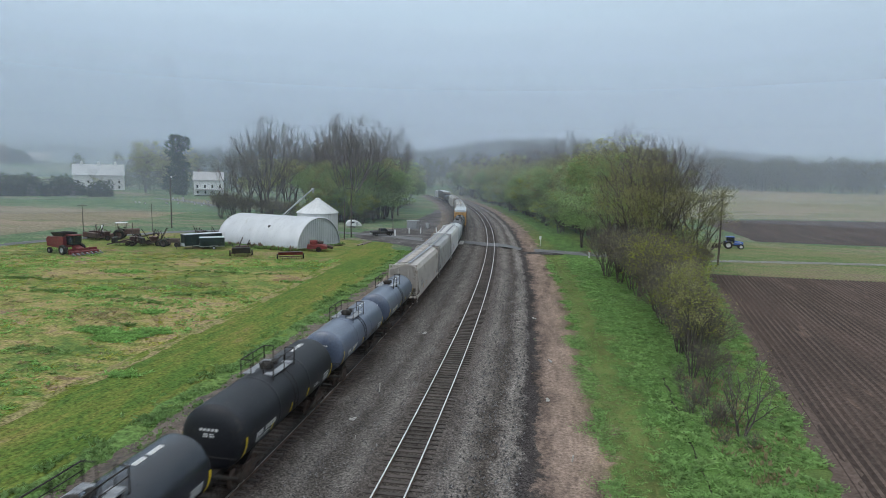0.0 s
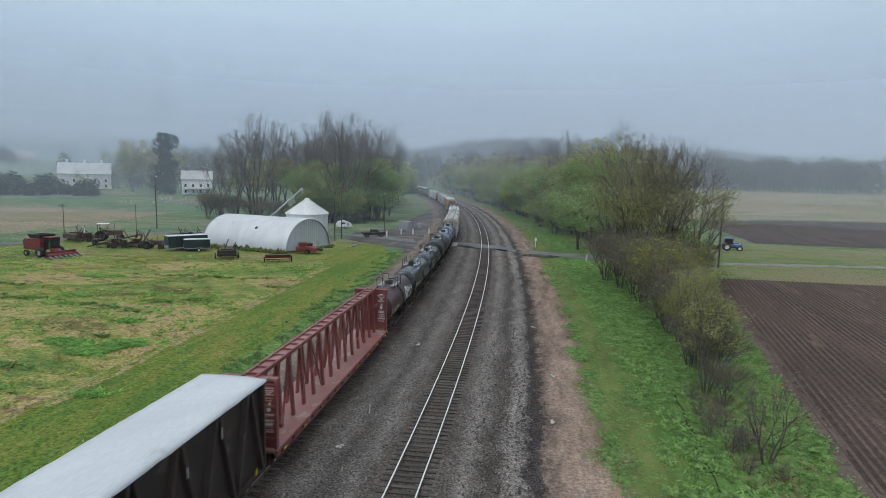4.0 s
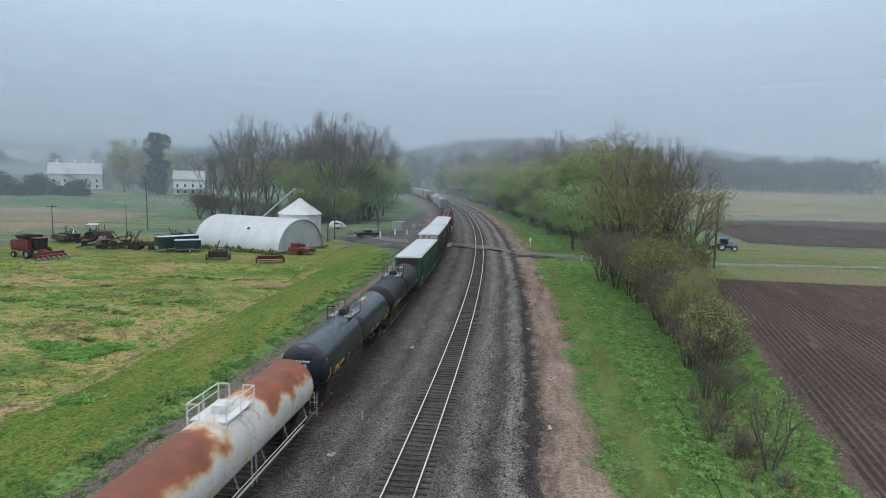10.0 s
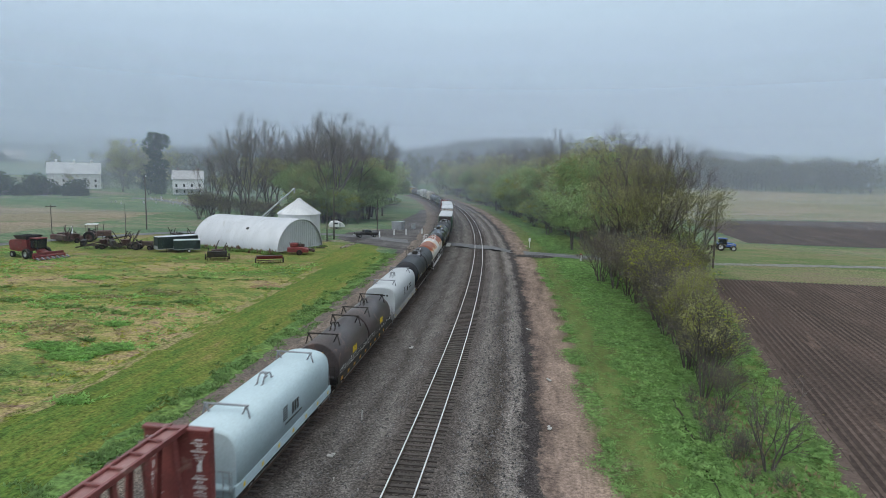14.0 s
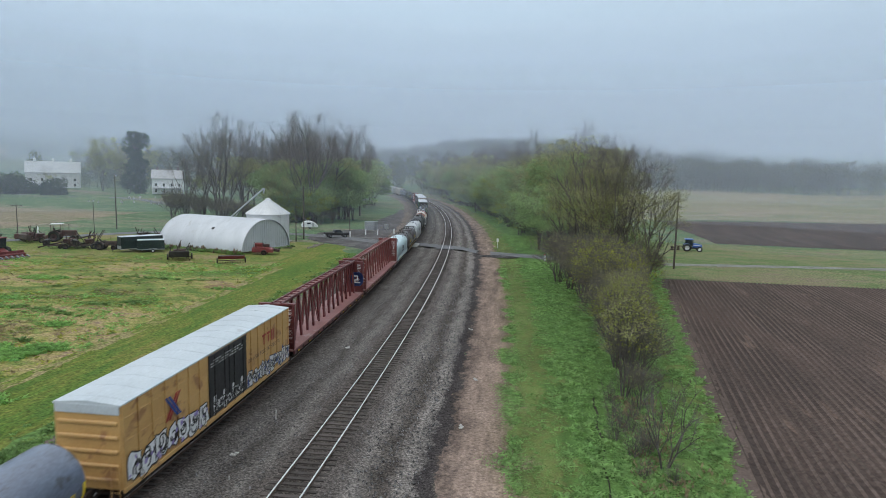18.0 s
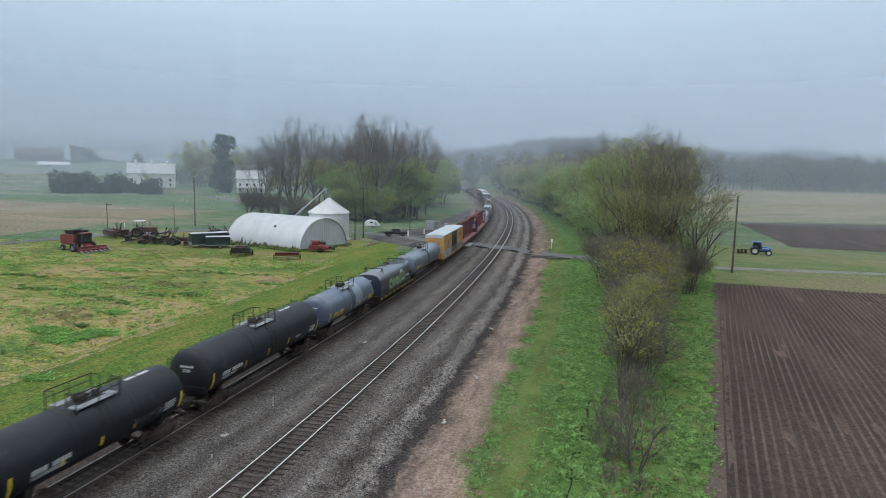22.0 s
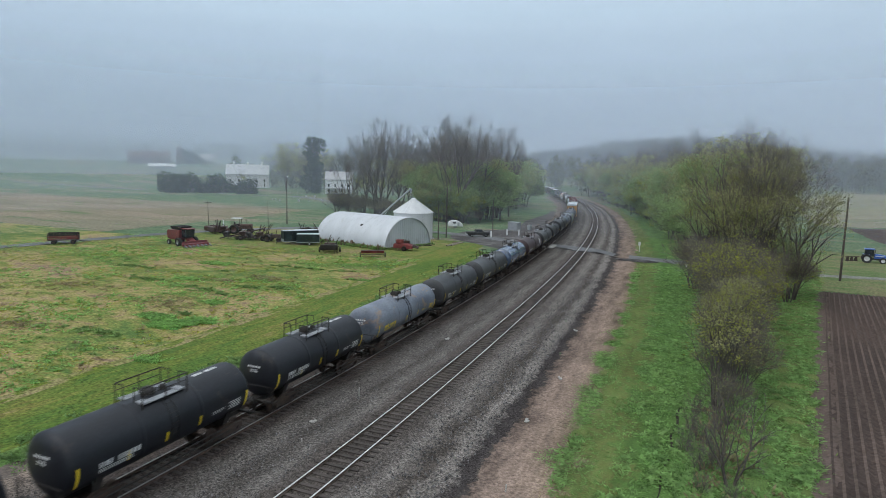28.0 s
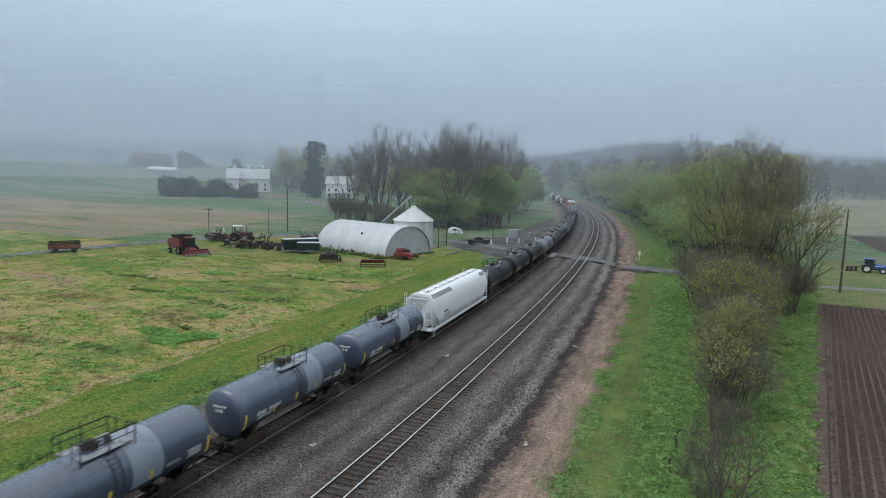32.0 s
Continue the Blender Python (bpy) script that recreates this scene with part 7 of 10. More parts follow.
# ---- vehicles and machines ----
def pickup():
    root = stand("pickup_truck", "black pickup truck parked on the gravel yard", "pickup truck", -36.2, 138.5, -54, lift=0.12)
    body = [[(sx * w, y, z) for sx, w, z in ((-1, .92, .55), (-1, .99, .8), (-1, .97, 1.12), (-1, .85, 1.2), (1, .85, 1.2), (1, .97, 1.12), (1, .99, .8), (1, .92, .55))] for y in (-2.75, -2.6, 0, 2.0, 2.6, 2.8)]
    body[-1] = [(p[0] * 0.9, p[1], min(p[2], 1.0)) for p in body[-1]]
    part("body", Geo().loft(body), M["paint_black"], root)
    cab = Geo().loft([[(-.86, y0, 1.15), (.86, y0, 1.15), (.72, y1, 1.82), (-.72, y1, 1.82)] for y0, y1 in ((-0.75, -0.6),)] + [[(-.86, 1.35, 1.15), (.86, 1.35, 1.15), (.72, 0.75, 1.82), (-.72, 0.75, 1.82)]])
    part("cab", cab, M["paint_black"], root)
    part("windscreen", Geo().add([(-.78, 1.31, 1.22), (.78, 1.31, 1.22), (.68, 0.83, 1.76), (-.68, 0.83, 1.76)], [(0, 1, 2, 3)]), M["glass_dark"], root)
    for sx in (-1, 1):
        part("side_window", Geo().add([(sx * .868, -.6, 1.22), (sx * .868, 1.15, 1.22), (sx * .745, .72, 1.74), (sx * .745, -.55, 1.74)], [(0, 1, 2, 3)]), M["glass_dark"], root)
        part("headlight", Geo().box((sx * 0.7, 2.78, 0.88), (0.34, 0.08, 0.2), 0.03), M["cabinet"], root)
        part("mirror", Geo().box((sx * 1.08, 1.0, 1.3), (0.2, 0.1, 0.2), 0.03), M["paint_black"], root)
        for y in (-1.75, 1.85):
            add_wheel(root, sx * 0.85, y, 0.4, 0.26)
    part("bed", Geo().box((0, -1.75, 1.19), (1.6, 1.75, 0.04), 0.0), M["tyre"], root)
    for y in (-2.82, 2.84):
        part("bumper", Geo().box((0, y, 0.62), (1.9, 0.16, 0.22), 0.05), M["cabinet"], root)


pickup()


def cargo_trailer(x, y, yaw, L, Hh, key):
    root = stand("cargo_trailer", "dark green enclosed cargo trailer with a pale roof", "trailer", x, y, yaw, "trailers by the shed")
    part("box_body", Geo().box((0, 0, 0.55 + Hh / 2), (2.3, L, Hh), 0.08), M[key], root)
    part("roof", Geo().box((0, 0, 0.56 + Hh), (2.24, L - 0.06, 0.06), 0.02), M["roof_galv"], root)
    for sx in (-1, 1):
        part("trim", Geo().box((sx * 1.16, 0, 0.62), (0.03, L, 0.14), 0.01), M["cabinet"], root)
        part("fender", Geo().box((sx * 1.2, -0.3, 0.72), (0.16, 1.5, 0.08), 0.02), M["cabinet"], root)
        for d in ((-0.75, 0.15) if L > 5 else (-0.3,)):
            add_wheel(root, sx * 1.17, d, 0.34, 0.2, "paint_white")
    part("gravel_guard", Geo().box((0, L / 2 + 0.01, 0.85), (2.3, 0.04, 0.6), 0.01), M["cabinet"], root)
    part("tongue", Geo().pipe([(-0.8, L / 2, 0.5), (0, L / 2 + 1.3, 0.5), (0.8, L / 2, 0.5)], 0.05, 6), M["steel_black"], root)
    part("jack", Geo().cyl((0, L / 2 + 1.2, 0.0), (0, L / 2 + 1.2, 0.9), 0.04, n=6), M["steel_black"], root)
    return root


cargo_trailer(-62.6, 103.4, 143, 7.4, 2.3, "trailer_green")
cargo_trailer(-59.9, 102.6, 124, 4.6, 1.75, "trailer_green")


def timber_poles():
    root = stand("timber_poles", "two weathered wooden poles lying on the grass", "timber", -34.8, 120.8, 4)
    for x, y0, y1, r in ((-0.25, -4.2, 3.4, 0.17), (0.3, -2.6, 4.3, 0.15)):
        part("log", Geo().cyl((x, y0, r), (x + 0.2, y1, r), r, n=10), M["weathered_wood"], root)
    part("bearer", Geo().box((0.1, 0.4, 0.42), (1.5, 0.16, 0.14), 0.02), M["weathered_wood"], root)


timber_poles()


def combine():
    root = stand("combine_harvester", "red combine harvester with a wide header on grass", "combine", -79.6, 88.4, -102, size=1.0)
    part("body", Geo().loft([[(-1.4, y, z0), (1.4, y, z0), (1.5, y, z0 + 0.5), (1.5, y, z1), (-1.5, y, z1), (-1.5, y, z0 + 0.5)] for y, z0, z1 in ((-3.4, 1.6, 2.6), (-3.0, 1.2, 3.0), (-0.6, 1.1, 3.1), (1.0, 1.2, 3.1))]), M["machine_red"], root)
    part("grain_tank", Geo().loft([[(-1.2, -1.9, 3.1), (1.2, -1.9, 3.1), (1.2, 0.5, 3.1), (-1.2, 0.5, 3.1)], [(-1.5, -2.2, 3.75), (1.5, -2.2, 3.75), (1.5, 0.8, 3.75), (-1.5, 0.8, 3.75)]], caps=False), M["paint_black"], root, "black grain tank extension")
    part("cab", Geo().loft([[(-0.85, 1.0, 1.7), (0.85, 1.0, 1.7), (0.85, 2.5, 1.7), (-0.85, 2.5, 1.7)], [(-0.85, 1.0, 3.3), (0.85, 1.0, 3.3), (0.85, 2.7, 3.3), (-0.85, 2.7, 3.3)]]), M["glass_dark"], root, "dark glass cab")
    part("cab_roof", Geo().box((0, 1.85, 3.38), (1.9, 1.9, 0.16), 0.05), M["machine_red"], root)
    part("feeder_house", Geo().loft([[(-0.6, 2.0, 1.0), (0.6, 2.0, 1.0), (0.6, 2.0, 1.7), (-0.6, 2.0, 1.7)], [(-0.6, 3.9, 0.4), (0.6, 3.9, 0.4), (0.6, 3.9, 1.0), (-0.6, 3.9, 1.0)]]), M["machine_red"], root)
    part("unloading_auger", Geo().cyl((-1.6, 0.8, 2.7), (-1.75, -4.2, 3.2), 0.16, n=10), M["machine_red"], root)
    hd = part("header", Geo().box((0, 4.0, 0.75), (5.4, 0.12, 0.9), 0.03).box((0, 4.5, 0.32), (5.4, 1.1, 0.1), 0.03).cyl((-2.6, 4.4, 0.6), (2.6, 4.4, 0.6), 0.22, n=12), M["machine_red"], root)
    for k in range(7):
        x = -2.6 + 5.2 * k / 6
        part("divider", Geo().loft([[(x - 0.14, 4.9, 0.2), (x + 0.14, 4.9, 0.2), (x + 0.14, 4.9, 0.55), (x - 0.14, 4.9, 0.55)], [(x - 0.02, 5.8, 0.12), (x + 0.02, 5.8, 0.12), (x + 0.02, 5.8, 0.18), (x - 0.02, 5.8, 0.18)]]), M["walk_grey"], hd)
    for sx in (-1, 1):
        add_wheel(root, sx * 1.75, 1.2, 0.85, 0.6, "cabinet")
        add_wheel(root, sx * 1.45, -2.7, 0.55, 0.4, "cabinet")
    part("ladder", ladder(Geo(), -1.5, 1.7, 0.4, 1.9, 0.5, 0, 1), M["steel_black"], root)
    part("straw_hood", Geo().box((0, -3.7, 1.6), (2.2, 0.8, 0.9), 0.15), M["machine_red"], root)


combine()


def hay_wagon():
    root = stand("forage_wagon", "rusty red slatted wagon standing by the lane", "farm wagon", -99.0, 77.0, -40)
    part("bed", Geo().box((0, 0, 0.85), (2.2, 5.2, 0.16), 0.02), M["machine_rust"], root)
    for sx in (-1, 1):
        for z in (1.1, 1.45, 1.8, 2.1):
            part("side_slat", Geo().box((sx * 1.05, 0, z), (0.05, 5.2, 0.2), 0.01), M["machine_red" if z < 1.5 else "steel_black"], root)
        for k in range(6):
            part("post", Geo().box((sx * 1.09, -2.5 + k, 1.5), (0.08, 0.08, 1.4), 0.01), M["machine_worn"], root)
        for y in (-1.6, 1.6):
            add_wheel(root, sx * 1.0, y, 0.42, 0.2, "machine_rust")
    for sy in (-1, 1):
        part("end_board", Geo().box((0, sy * 2.6, 1.4), (2.1, 0.06, 0.9), 0.01), M["machine_worn"], root)
    part("tongue", Geo().cyl((0, 2.6, 0.6), (0, 4.4, 0.4), 0.05, n=6), M["steel_black"], root)


hay_wagon()


def seed_drill(x, y, yaw, L):
    root = stand("seed_drill", "low rusty red seed drill on the grass", "farm implement", x, y, yaw)
    part("hopper_box", Geo().loft([[(-0.35, -L / 2, 0.75), (0.35, -L / 2, 0.75), (0.5, -L / 2, 1.25), (-0.5, -L / 2, 1.25)], [(-0.35, L / 2, 0.75), (0.35, L / 2, 0.75), (0.5, L / 2, 1.25), (-0.5, L / 2, 1.25)]]), M["machine_red"], root)
    part("lid", Geo().box((0, 0, 1.28), (1.06, L, 0.05), 0.01), M["machine_rust"], root)
    part("frame_bar", Geo().box((0.55, 0, 0.55), (0.12, L, 0.12), 0.01), M["machine_rust"], root)
    for k in range(10):
        part("disc", Geo().lathe([(0.02, -0.02), (0.2, -0.01), (0.2, 0.01), (0.02, 0.02)], 12, "x", (0, 0, 0)), M["steel_rusty"], root, m=pose(0.3, -L / 2 + 0.3 + k * (L - 0.6) / 9, 0.22, 0, 0, 90))
    for sy in (-1, 1):
        add_wheel(root, 0, sy * (L / 2 + 0.15), 0.5, 0.16, "machine_rust", 90)
    part("tongue", Geo().cyl((0.5, 0, 0.5), (2.4, 0, 0.3), 0.05, n=6), M["machine_rust"], root)


seed_drill(-39.6, 94.6, -57, 4.2)


def old_tractor(x, y, yaw, key, label, cabin=True, size=1.35):
    root = stand("old_tractor", label, "tractor", x, y, yaw, size=size)
    part("hood", Geo().loft([[(-.38, y_, .75), (.38, y_, .75), (.4, y_, 1.35), (.3, y_, 1.5), (-.3, y_, 1.5), (-.4, y_, 1.35)] for y_ in (0.1, 1.0, 1.75)]), M[key], root)
    part("rear_housing", Geo().box((0, -0.6, 0.85), (0.7, 1.3, 0.6), 0.06), M[key], root)
    part("seat", Geo().box((0, -0.6, 1.35), (0.5, 0.45, 0.12), 0.04).box((0, -0.85, 1.6), (0.5, 0.08, 0.4), 0.03), M["tyre"], root)
    part("exhaust", Geo().cyl((0.15, 0.9, 1.5), (0.15, 0.9, 2.3), 0.04, n=8), M["steel_rusty"], root)
    part("steering_wheel", Geo().lathe([(0.2, -0.02), (0.23, 0), (0.2, 0.02), (0.18, 0), (0.2, -0.02)], 14, "z", (0, -0.15, 1.62)), M["tyre"], root)
    for sx in (-1, 1):
        add_wheel(root, sx * 0.85, -0.75, 0.72, 0.38, key)
        add_wheel(root, sx * 0.65, 1.45, 0.42, 0.2, key)
        part("fender", Geo().loft([[(sx * 0.66, -0.75 + 0.8 * math.cos(a), 0.72 + 0.8 * math.sin(a)), (sx * 1.04, -0.75 + 0.8 * math.cos(a), 0.72 + 0.8 * math.sin(a))] for a in (0.4, 0.9, 1.4, 1.9, 2.4)], False, True, False), M[key], root)
    if cabin:
        g = Geo()
        for sx in (-0.6, 0.6):
            for yy in (-1.1, 0.05):
                g.cyl((sx, yy, 1.2), (sx * 0.9, yy, 2.3), 0.04, n=6)
        part("cab_frame", g, M[key], root)
        part("cab_roof", Geo().box((0, -0.5, 2.33), (1.3, 1.4, 0.1), 0.04), M["paint_white" if key != "machine_red" else key], root)




def old_baler(x, y, yaw):
    root = stand("old_baler", "derelict squat red baler in the weeds by the shed", "farm machine", x, y, yaw)
    part("chamber", Geo().loft([[(-1.0, y_, 0.5), (1.0, y_, 0.5), (1.0, y_, z), (0.8, y_, z + 0.15), (-0.8, y_, z + 0.15), (-1.0, y_, z)] for y_, z in ((-1.9, 1.2), (-0.6, 1.35), (0.9, 1.3), (1.9, 0.95))]), M["machine_red"], root)
    part("flywheel_housing", Geo().box((0.35, -0.7, 1.85), (1.1, 1.4, 0.75), 0.1), M["machine_red"], root)
    part("engine", Geo().box((-0.4, 0.5, 1.7), (0.8, 1.1, 0.5), 0.06), M["machine_rust"], root)
    for k in range(5):
        part("hoop", Geo().pipe([(-0.95, -1.6 + 0.5 * k, 1.3), (-0.85, -1.6 + 0.5 * k, 2.05), (0.2, -1.6 + 0.5 * k, 2.3), (0.95, -1.6 + 0.5 * k, 1.4)], 0.035, 5), M["steel_rusty"], root)
    part("chute", Geo().box((0, 2.4, 0.85), (0.8, 1.2, 0.5), 0.04, rx=radians(-14)), M["machine_rust"], root)
    part("tongue", Geo().cyl((0.3, -1.8, 0.5), (0.8, -3.6, 0.4), 0.07, n=6), M["steel_rusty"], root)
    for sx in (-1, 1):
        add_wheel(root, sx * 1.15, 0.3, 0.5, 0.25, "machine_rust")
    for k in range(7):
        part("pickup_tine", Geo().pipe([(1.0, -1.4 + 0.3 * k, 0.6), (1.35, -1.4 + 0.3 * k, 0.5), (1.4, -1.4 + 0.3 * k, 0.15)], 0.025, 4), M["steel_rusty"], root)


old_baler(-39.3, 106.0, -75)
old_tractor(-85.8, 111.0, -62, "machine_worn", "large faded red tractor among parked farm machines", True, 1.55)
old_tractor(-69.2, 102.6, -75, "machine_rust", "small rusty tractor among parked farm machines", False, 1.1)


def implement(x, y, yaw, L, W, seed, label, key="machine_rust"):
    """Frame of crossbars with tines, arms and wheels."""
    rng = random.Random(seed)
    root = stand("farm_implement", label, "farm implement", x, y, yaw, "parked farm implements", size=1.25)
    n = int(L / 0.9)
    for k in range(n):
        yy = -L / 2 + L * k / max(n - 1, 1)
        part("crossbar", Geo().box((0, yy, 0.65 + rng.uniform(-0.1, 0.25)), (W * rng.uniform(0.7, 1.0), 0.12, 0.12), 0.01), M[key], root)
    for sx in (-1, 1):
        part("beam", Geo().box((sx * W * 0.3, 0, 0.55), (0.12, L, 0.14), 0.01), M[key], root)
        add_wheel(root, sx * W * 0.48, rng.uniform(-0.5, 0.5), 0.42, 0.18, "machine_rust")
    for k in range(n * 3):
        a, b = rng.uniform(-W / 2, W / 2), rng.uniform(-L / 2, L / 2)
        part("tine", Geo().pipe([(a, b, 0.7), (a + 0.05, b - 0.3, 0.45), (a, b - 0.1, 0.05)], 0.03, 5), M["steel_rusty"], root)
    for k in range(6):
        a, b = rng.uniform(-W / 3, W / 3), rng.uniform(-L / 2, L / 2)
        part("lift_arm", Geo().cyl((a, b, 0.6), (a + rng.uniform(-1, 1), b + rng.uniform(-1.4, 1.4), rng.uniform(1.5, 2.9)), 0.06, n=6), M[rng.choice((key, "machine_rust", "steel_black"))], root)
    part("drum", Geo().cyl((-W * 0.38, L * 0.2, 0.7), (W * 0.38, L * 0.2, 0.7), 0.42, n=14), M[rng.choice((key, "machine_rust"))], root)
    part("hopper_box", Geo().loft([[(-0.55, -0.4, 0.8), (0.55, -0.4, 0.8), (0.55, 0.4, 0.8), (-0.55, 0.4, 0.8)], [(-0.8, -0.55, 1.45), (0.8, -0.55, 1.45), (0.8, 0.55, 1.45), (-0.8, 0.55, 1.45)]]), M[rng.choice(("machine_worn", "machine_rust", "machine_worn"))], root)
    part("guard", Geo().box((0, -L / 2, 1.0), (W * 0.8, 0.6, 0.8), 0.08), M[rng.choice(("machine_worn", "machine_rust", "steel_black"))], root)


def grain_auger(x, y, yaw, L):
    root = stand("grain_auger", "long rusty grain auger on wheels among the machines", "auger", x, y, yaw)
    part("tube", Geo().cyl((0, 0, 0.3), (0, L, L * 0.26), 0.13, n=10), M["machine_rust"], root)
    part("spout", Geo().cyl((0, L, L * 0.26), (0, L + 0.5, L * 0.26 - 0.5), 0.14, n=8), M["steel_rusty"], root)
    for sx in (-1, 1):
        part("strut", Geo().cyl((sx * 0.8, L * 0.4, 0.4), (0, L * 0.72, L * 0.19), 0.04, n=6), M["steel_rusty"], root)
        add_wheel(root, sx * 0.9, L * 0.4, 0.35, 0.18, "machine_rust")
    part("axle", Geo().cyl((-0.9, L * 0.4, 0.35), (0.9, L * 0.4, 0.35), 0.04, n=6), M["steel_rusty"], root)


grain_auger(-80.7, 99.2, -53, 9.0)
implement(-49.8, 95.8, 30, 3.2, 3.2, 1, "rusty rake with raised arms in the weeds")
implement(-76.6, 101.8, -60, 5.5, 2.6, 2, "long rusty disc harrow on the grass")
implement(-73.0, 102.9, -40, 3.5, 2.6, 3, "rusty cultivator with bent tines")
implement(-88.6, 108.0, -20, 4.0, 3.0, 4, "red and rust-brown planter parked on grass", "machine_worn")
implement(-92.0, 109.2, 15, 3.6, 2.6, 5, "rusty mower with raised arms")
implement(-71.0, 116.5, 70, 4.5, 2.6, 6, "rusty hay tedder behind the harrow")
implement(-67.5, 117.5, 20, 3.4, 2.8, 9, "rusty sprayer frame with raised booms")
implement(-64.0, 116.0, 10, 3.2, 2.2, 7, "small rusty plough by the trailers")


def blue_tractor():
    root = stand("blue_tractor", "blue tractor with a cab pulling a plough", "tractor", 44.6, 141.0, -97)
    part("hood", Geo().loft([[(-.42, y_, .95), (.42, y_, .95), (.45, y_, 1.5), (.3, y_, z1), (-.3, y_, z1), (-.45, y_, 1.5)] for y_, z1 in ((0.4, 1.85), (1.4, 1.75), (2.3, 1.55))]), M["tractor_blue"], root)
    part("chassis", Geo().box((0, 0.5, 0.85), (0.6, 3.6, 0.5), 0.05), M["steel_black"], root)
    part("cab", Geo().loft([[(-.75, -1.2, 1.3), (.75, -1.2, 1.3), (.75, 0.45, 1.3), (-.75, 0.45, 1.3)], [(-.72, -1.1, 2.6), (.72, -1.1, 2.6), (.72, 0.3, 2.6), (-.72, 0.3, 2.6)]]), M["glass_dark"], root, "dark glass cab")
    part("cab_roof", Geo().box((0, -0.4, 2.68), (1.65, 1.75, 0.18), 0.06), M["tractor_blue"], root)
    for sx in (-1, 1):
        part("stripe", Geo().box((sx * 0.455, 1.3, 1.4), (0.012, 1.4, 0.14)), M["paint_white"], root)
        add_wheel(root, sx * 0.95, -0.75, 0.86, 0.48, "paint_white")
        add_wheel(root, sx * 0.85, 1.85, 0.6, 0.36, "paint_white")
        part("fender", Geo().loft([[(sx * 0.7, -0.75 + 0.95 * math.cos(a), 0.86 + 0.95 * math.sin(a)), (sx * 1.2, -0.75 + 0.95 * math.cos(a), 0.86 + 0.95 * math.sin(a))] for a in (0.4, 0.9, 1.4, 1.9, 2.4)], False, True, False), M["tractor_blue"], root)
    part("exhaust", Geo().cyl((0.5, 0.5, 1.6), (0.5, 0.5, 2.7), 0.05, n=8), M["steel_black"], root)
    for k in range(3):
        part("plough_body", Geo().loft([[(0.5 * k - 0.5, -2.2 - 0.7 * k, 0.9), (0.5 * k - 0.4, -2.2 - 0.7 * k, 0.9), (0.5 * k - 0.4, -2.6 - 0.7 * k, 0.9)], [(0.5 * k - 0.6, -2.1 - 0.7 * k, 0.05), (0.5 * k - 0.2, -2.3 - 0.7 * k, 0.05), (0.5 * k - 0.5, -2.8 - 0.7 * k, 0.05)]]), M["steel_rusty"], root)
    part("plough_beam", Geo().pipe([(-0.4, -1.2, 0.9), (-0.4, -2.2, 1.0), (0.8, -4.2, 0.95)], 0.07, 6), M["machine_rust"], root)


blue_tractor()


# ---- poles, signals, small things of the yard ----
def utility_pole(x, y, h, r, label, arm=False, lamp=False):
    root = stand("utility_pole", label, "utility pole", x, y, 20, "wooden utility poles", -0.1)
    part("pole", Geo().cyl((0, 0, 0), (0.0, 0.0, h), r, r * 0.62, 10), M["pole_wood"], root)
    if arm:
        part("crossarm", Geo().box((0, 0.12, h - 0.6), (2.2, 0.1, 0.12), 0.01), M["pole_wood"], root)
        for k in (-1, -0.5, 0.5, 1):
            part("insulator", Geo().lathe([(0.03, 0), (0.06, 0.04), (0.03, 0.1), (0.05, 0.14), (0.01, 0.17)], 10, "z", (k, 0.12, h - 0.54)), M["cabinet"], root)
    if lamp:
        part("lamp_head", Geo().lathe([(0.06, -0.2), (0.16, -0.06), (0.16, 0.08), (0.06, 0.18), (0.01, 0.2)], 14, "z", (0.25, 0, h)), M["house_white"], root, "white lamp head")
        part("lamp_bracket", Geo().cyl((0, 0, h - 0.4), (0.3, 0, h - 0.2), 0.03, n=6), M["steel_black"], root)
    return root


utility_pole(-93.0, 137.0, 13.4, 0.17, "wooden pole with a white lamp on top", lamp=True)
utility_pole(-42.0, 128.0, 9.0, 0.14, "weathered wooden utility pole beside the bin")
utility_pole(-42.2, 133.0, 12.3, 0.16, "weathered wooden utility pole with crossarm", arm=True)
utility_pole(-37.6, 153.0, 8.6, 0.12, "slim weathered pole in the yard")
utility_pole(35.2, 112.0, 13.2, 0.19, "tall bare wooden pole beside the road")
utility_pole(-100.5, 115.5, 7.4, 0.10, "thin weathered pole by the lane", arm=True)
utility_pole(-92.0, 128.0, 7.0, 0.09, "thin weathered pole behind the machines")


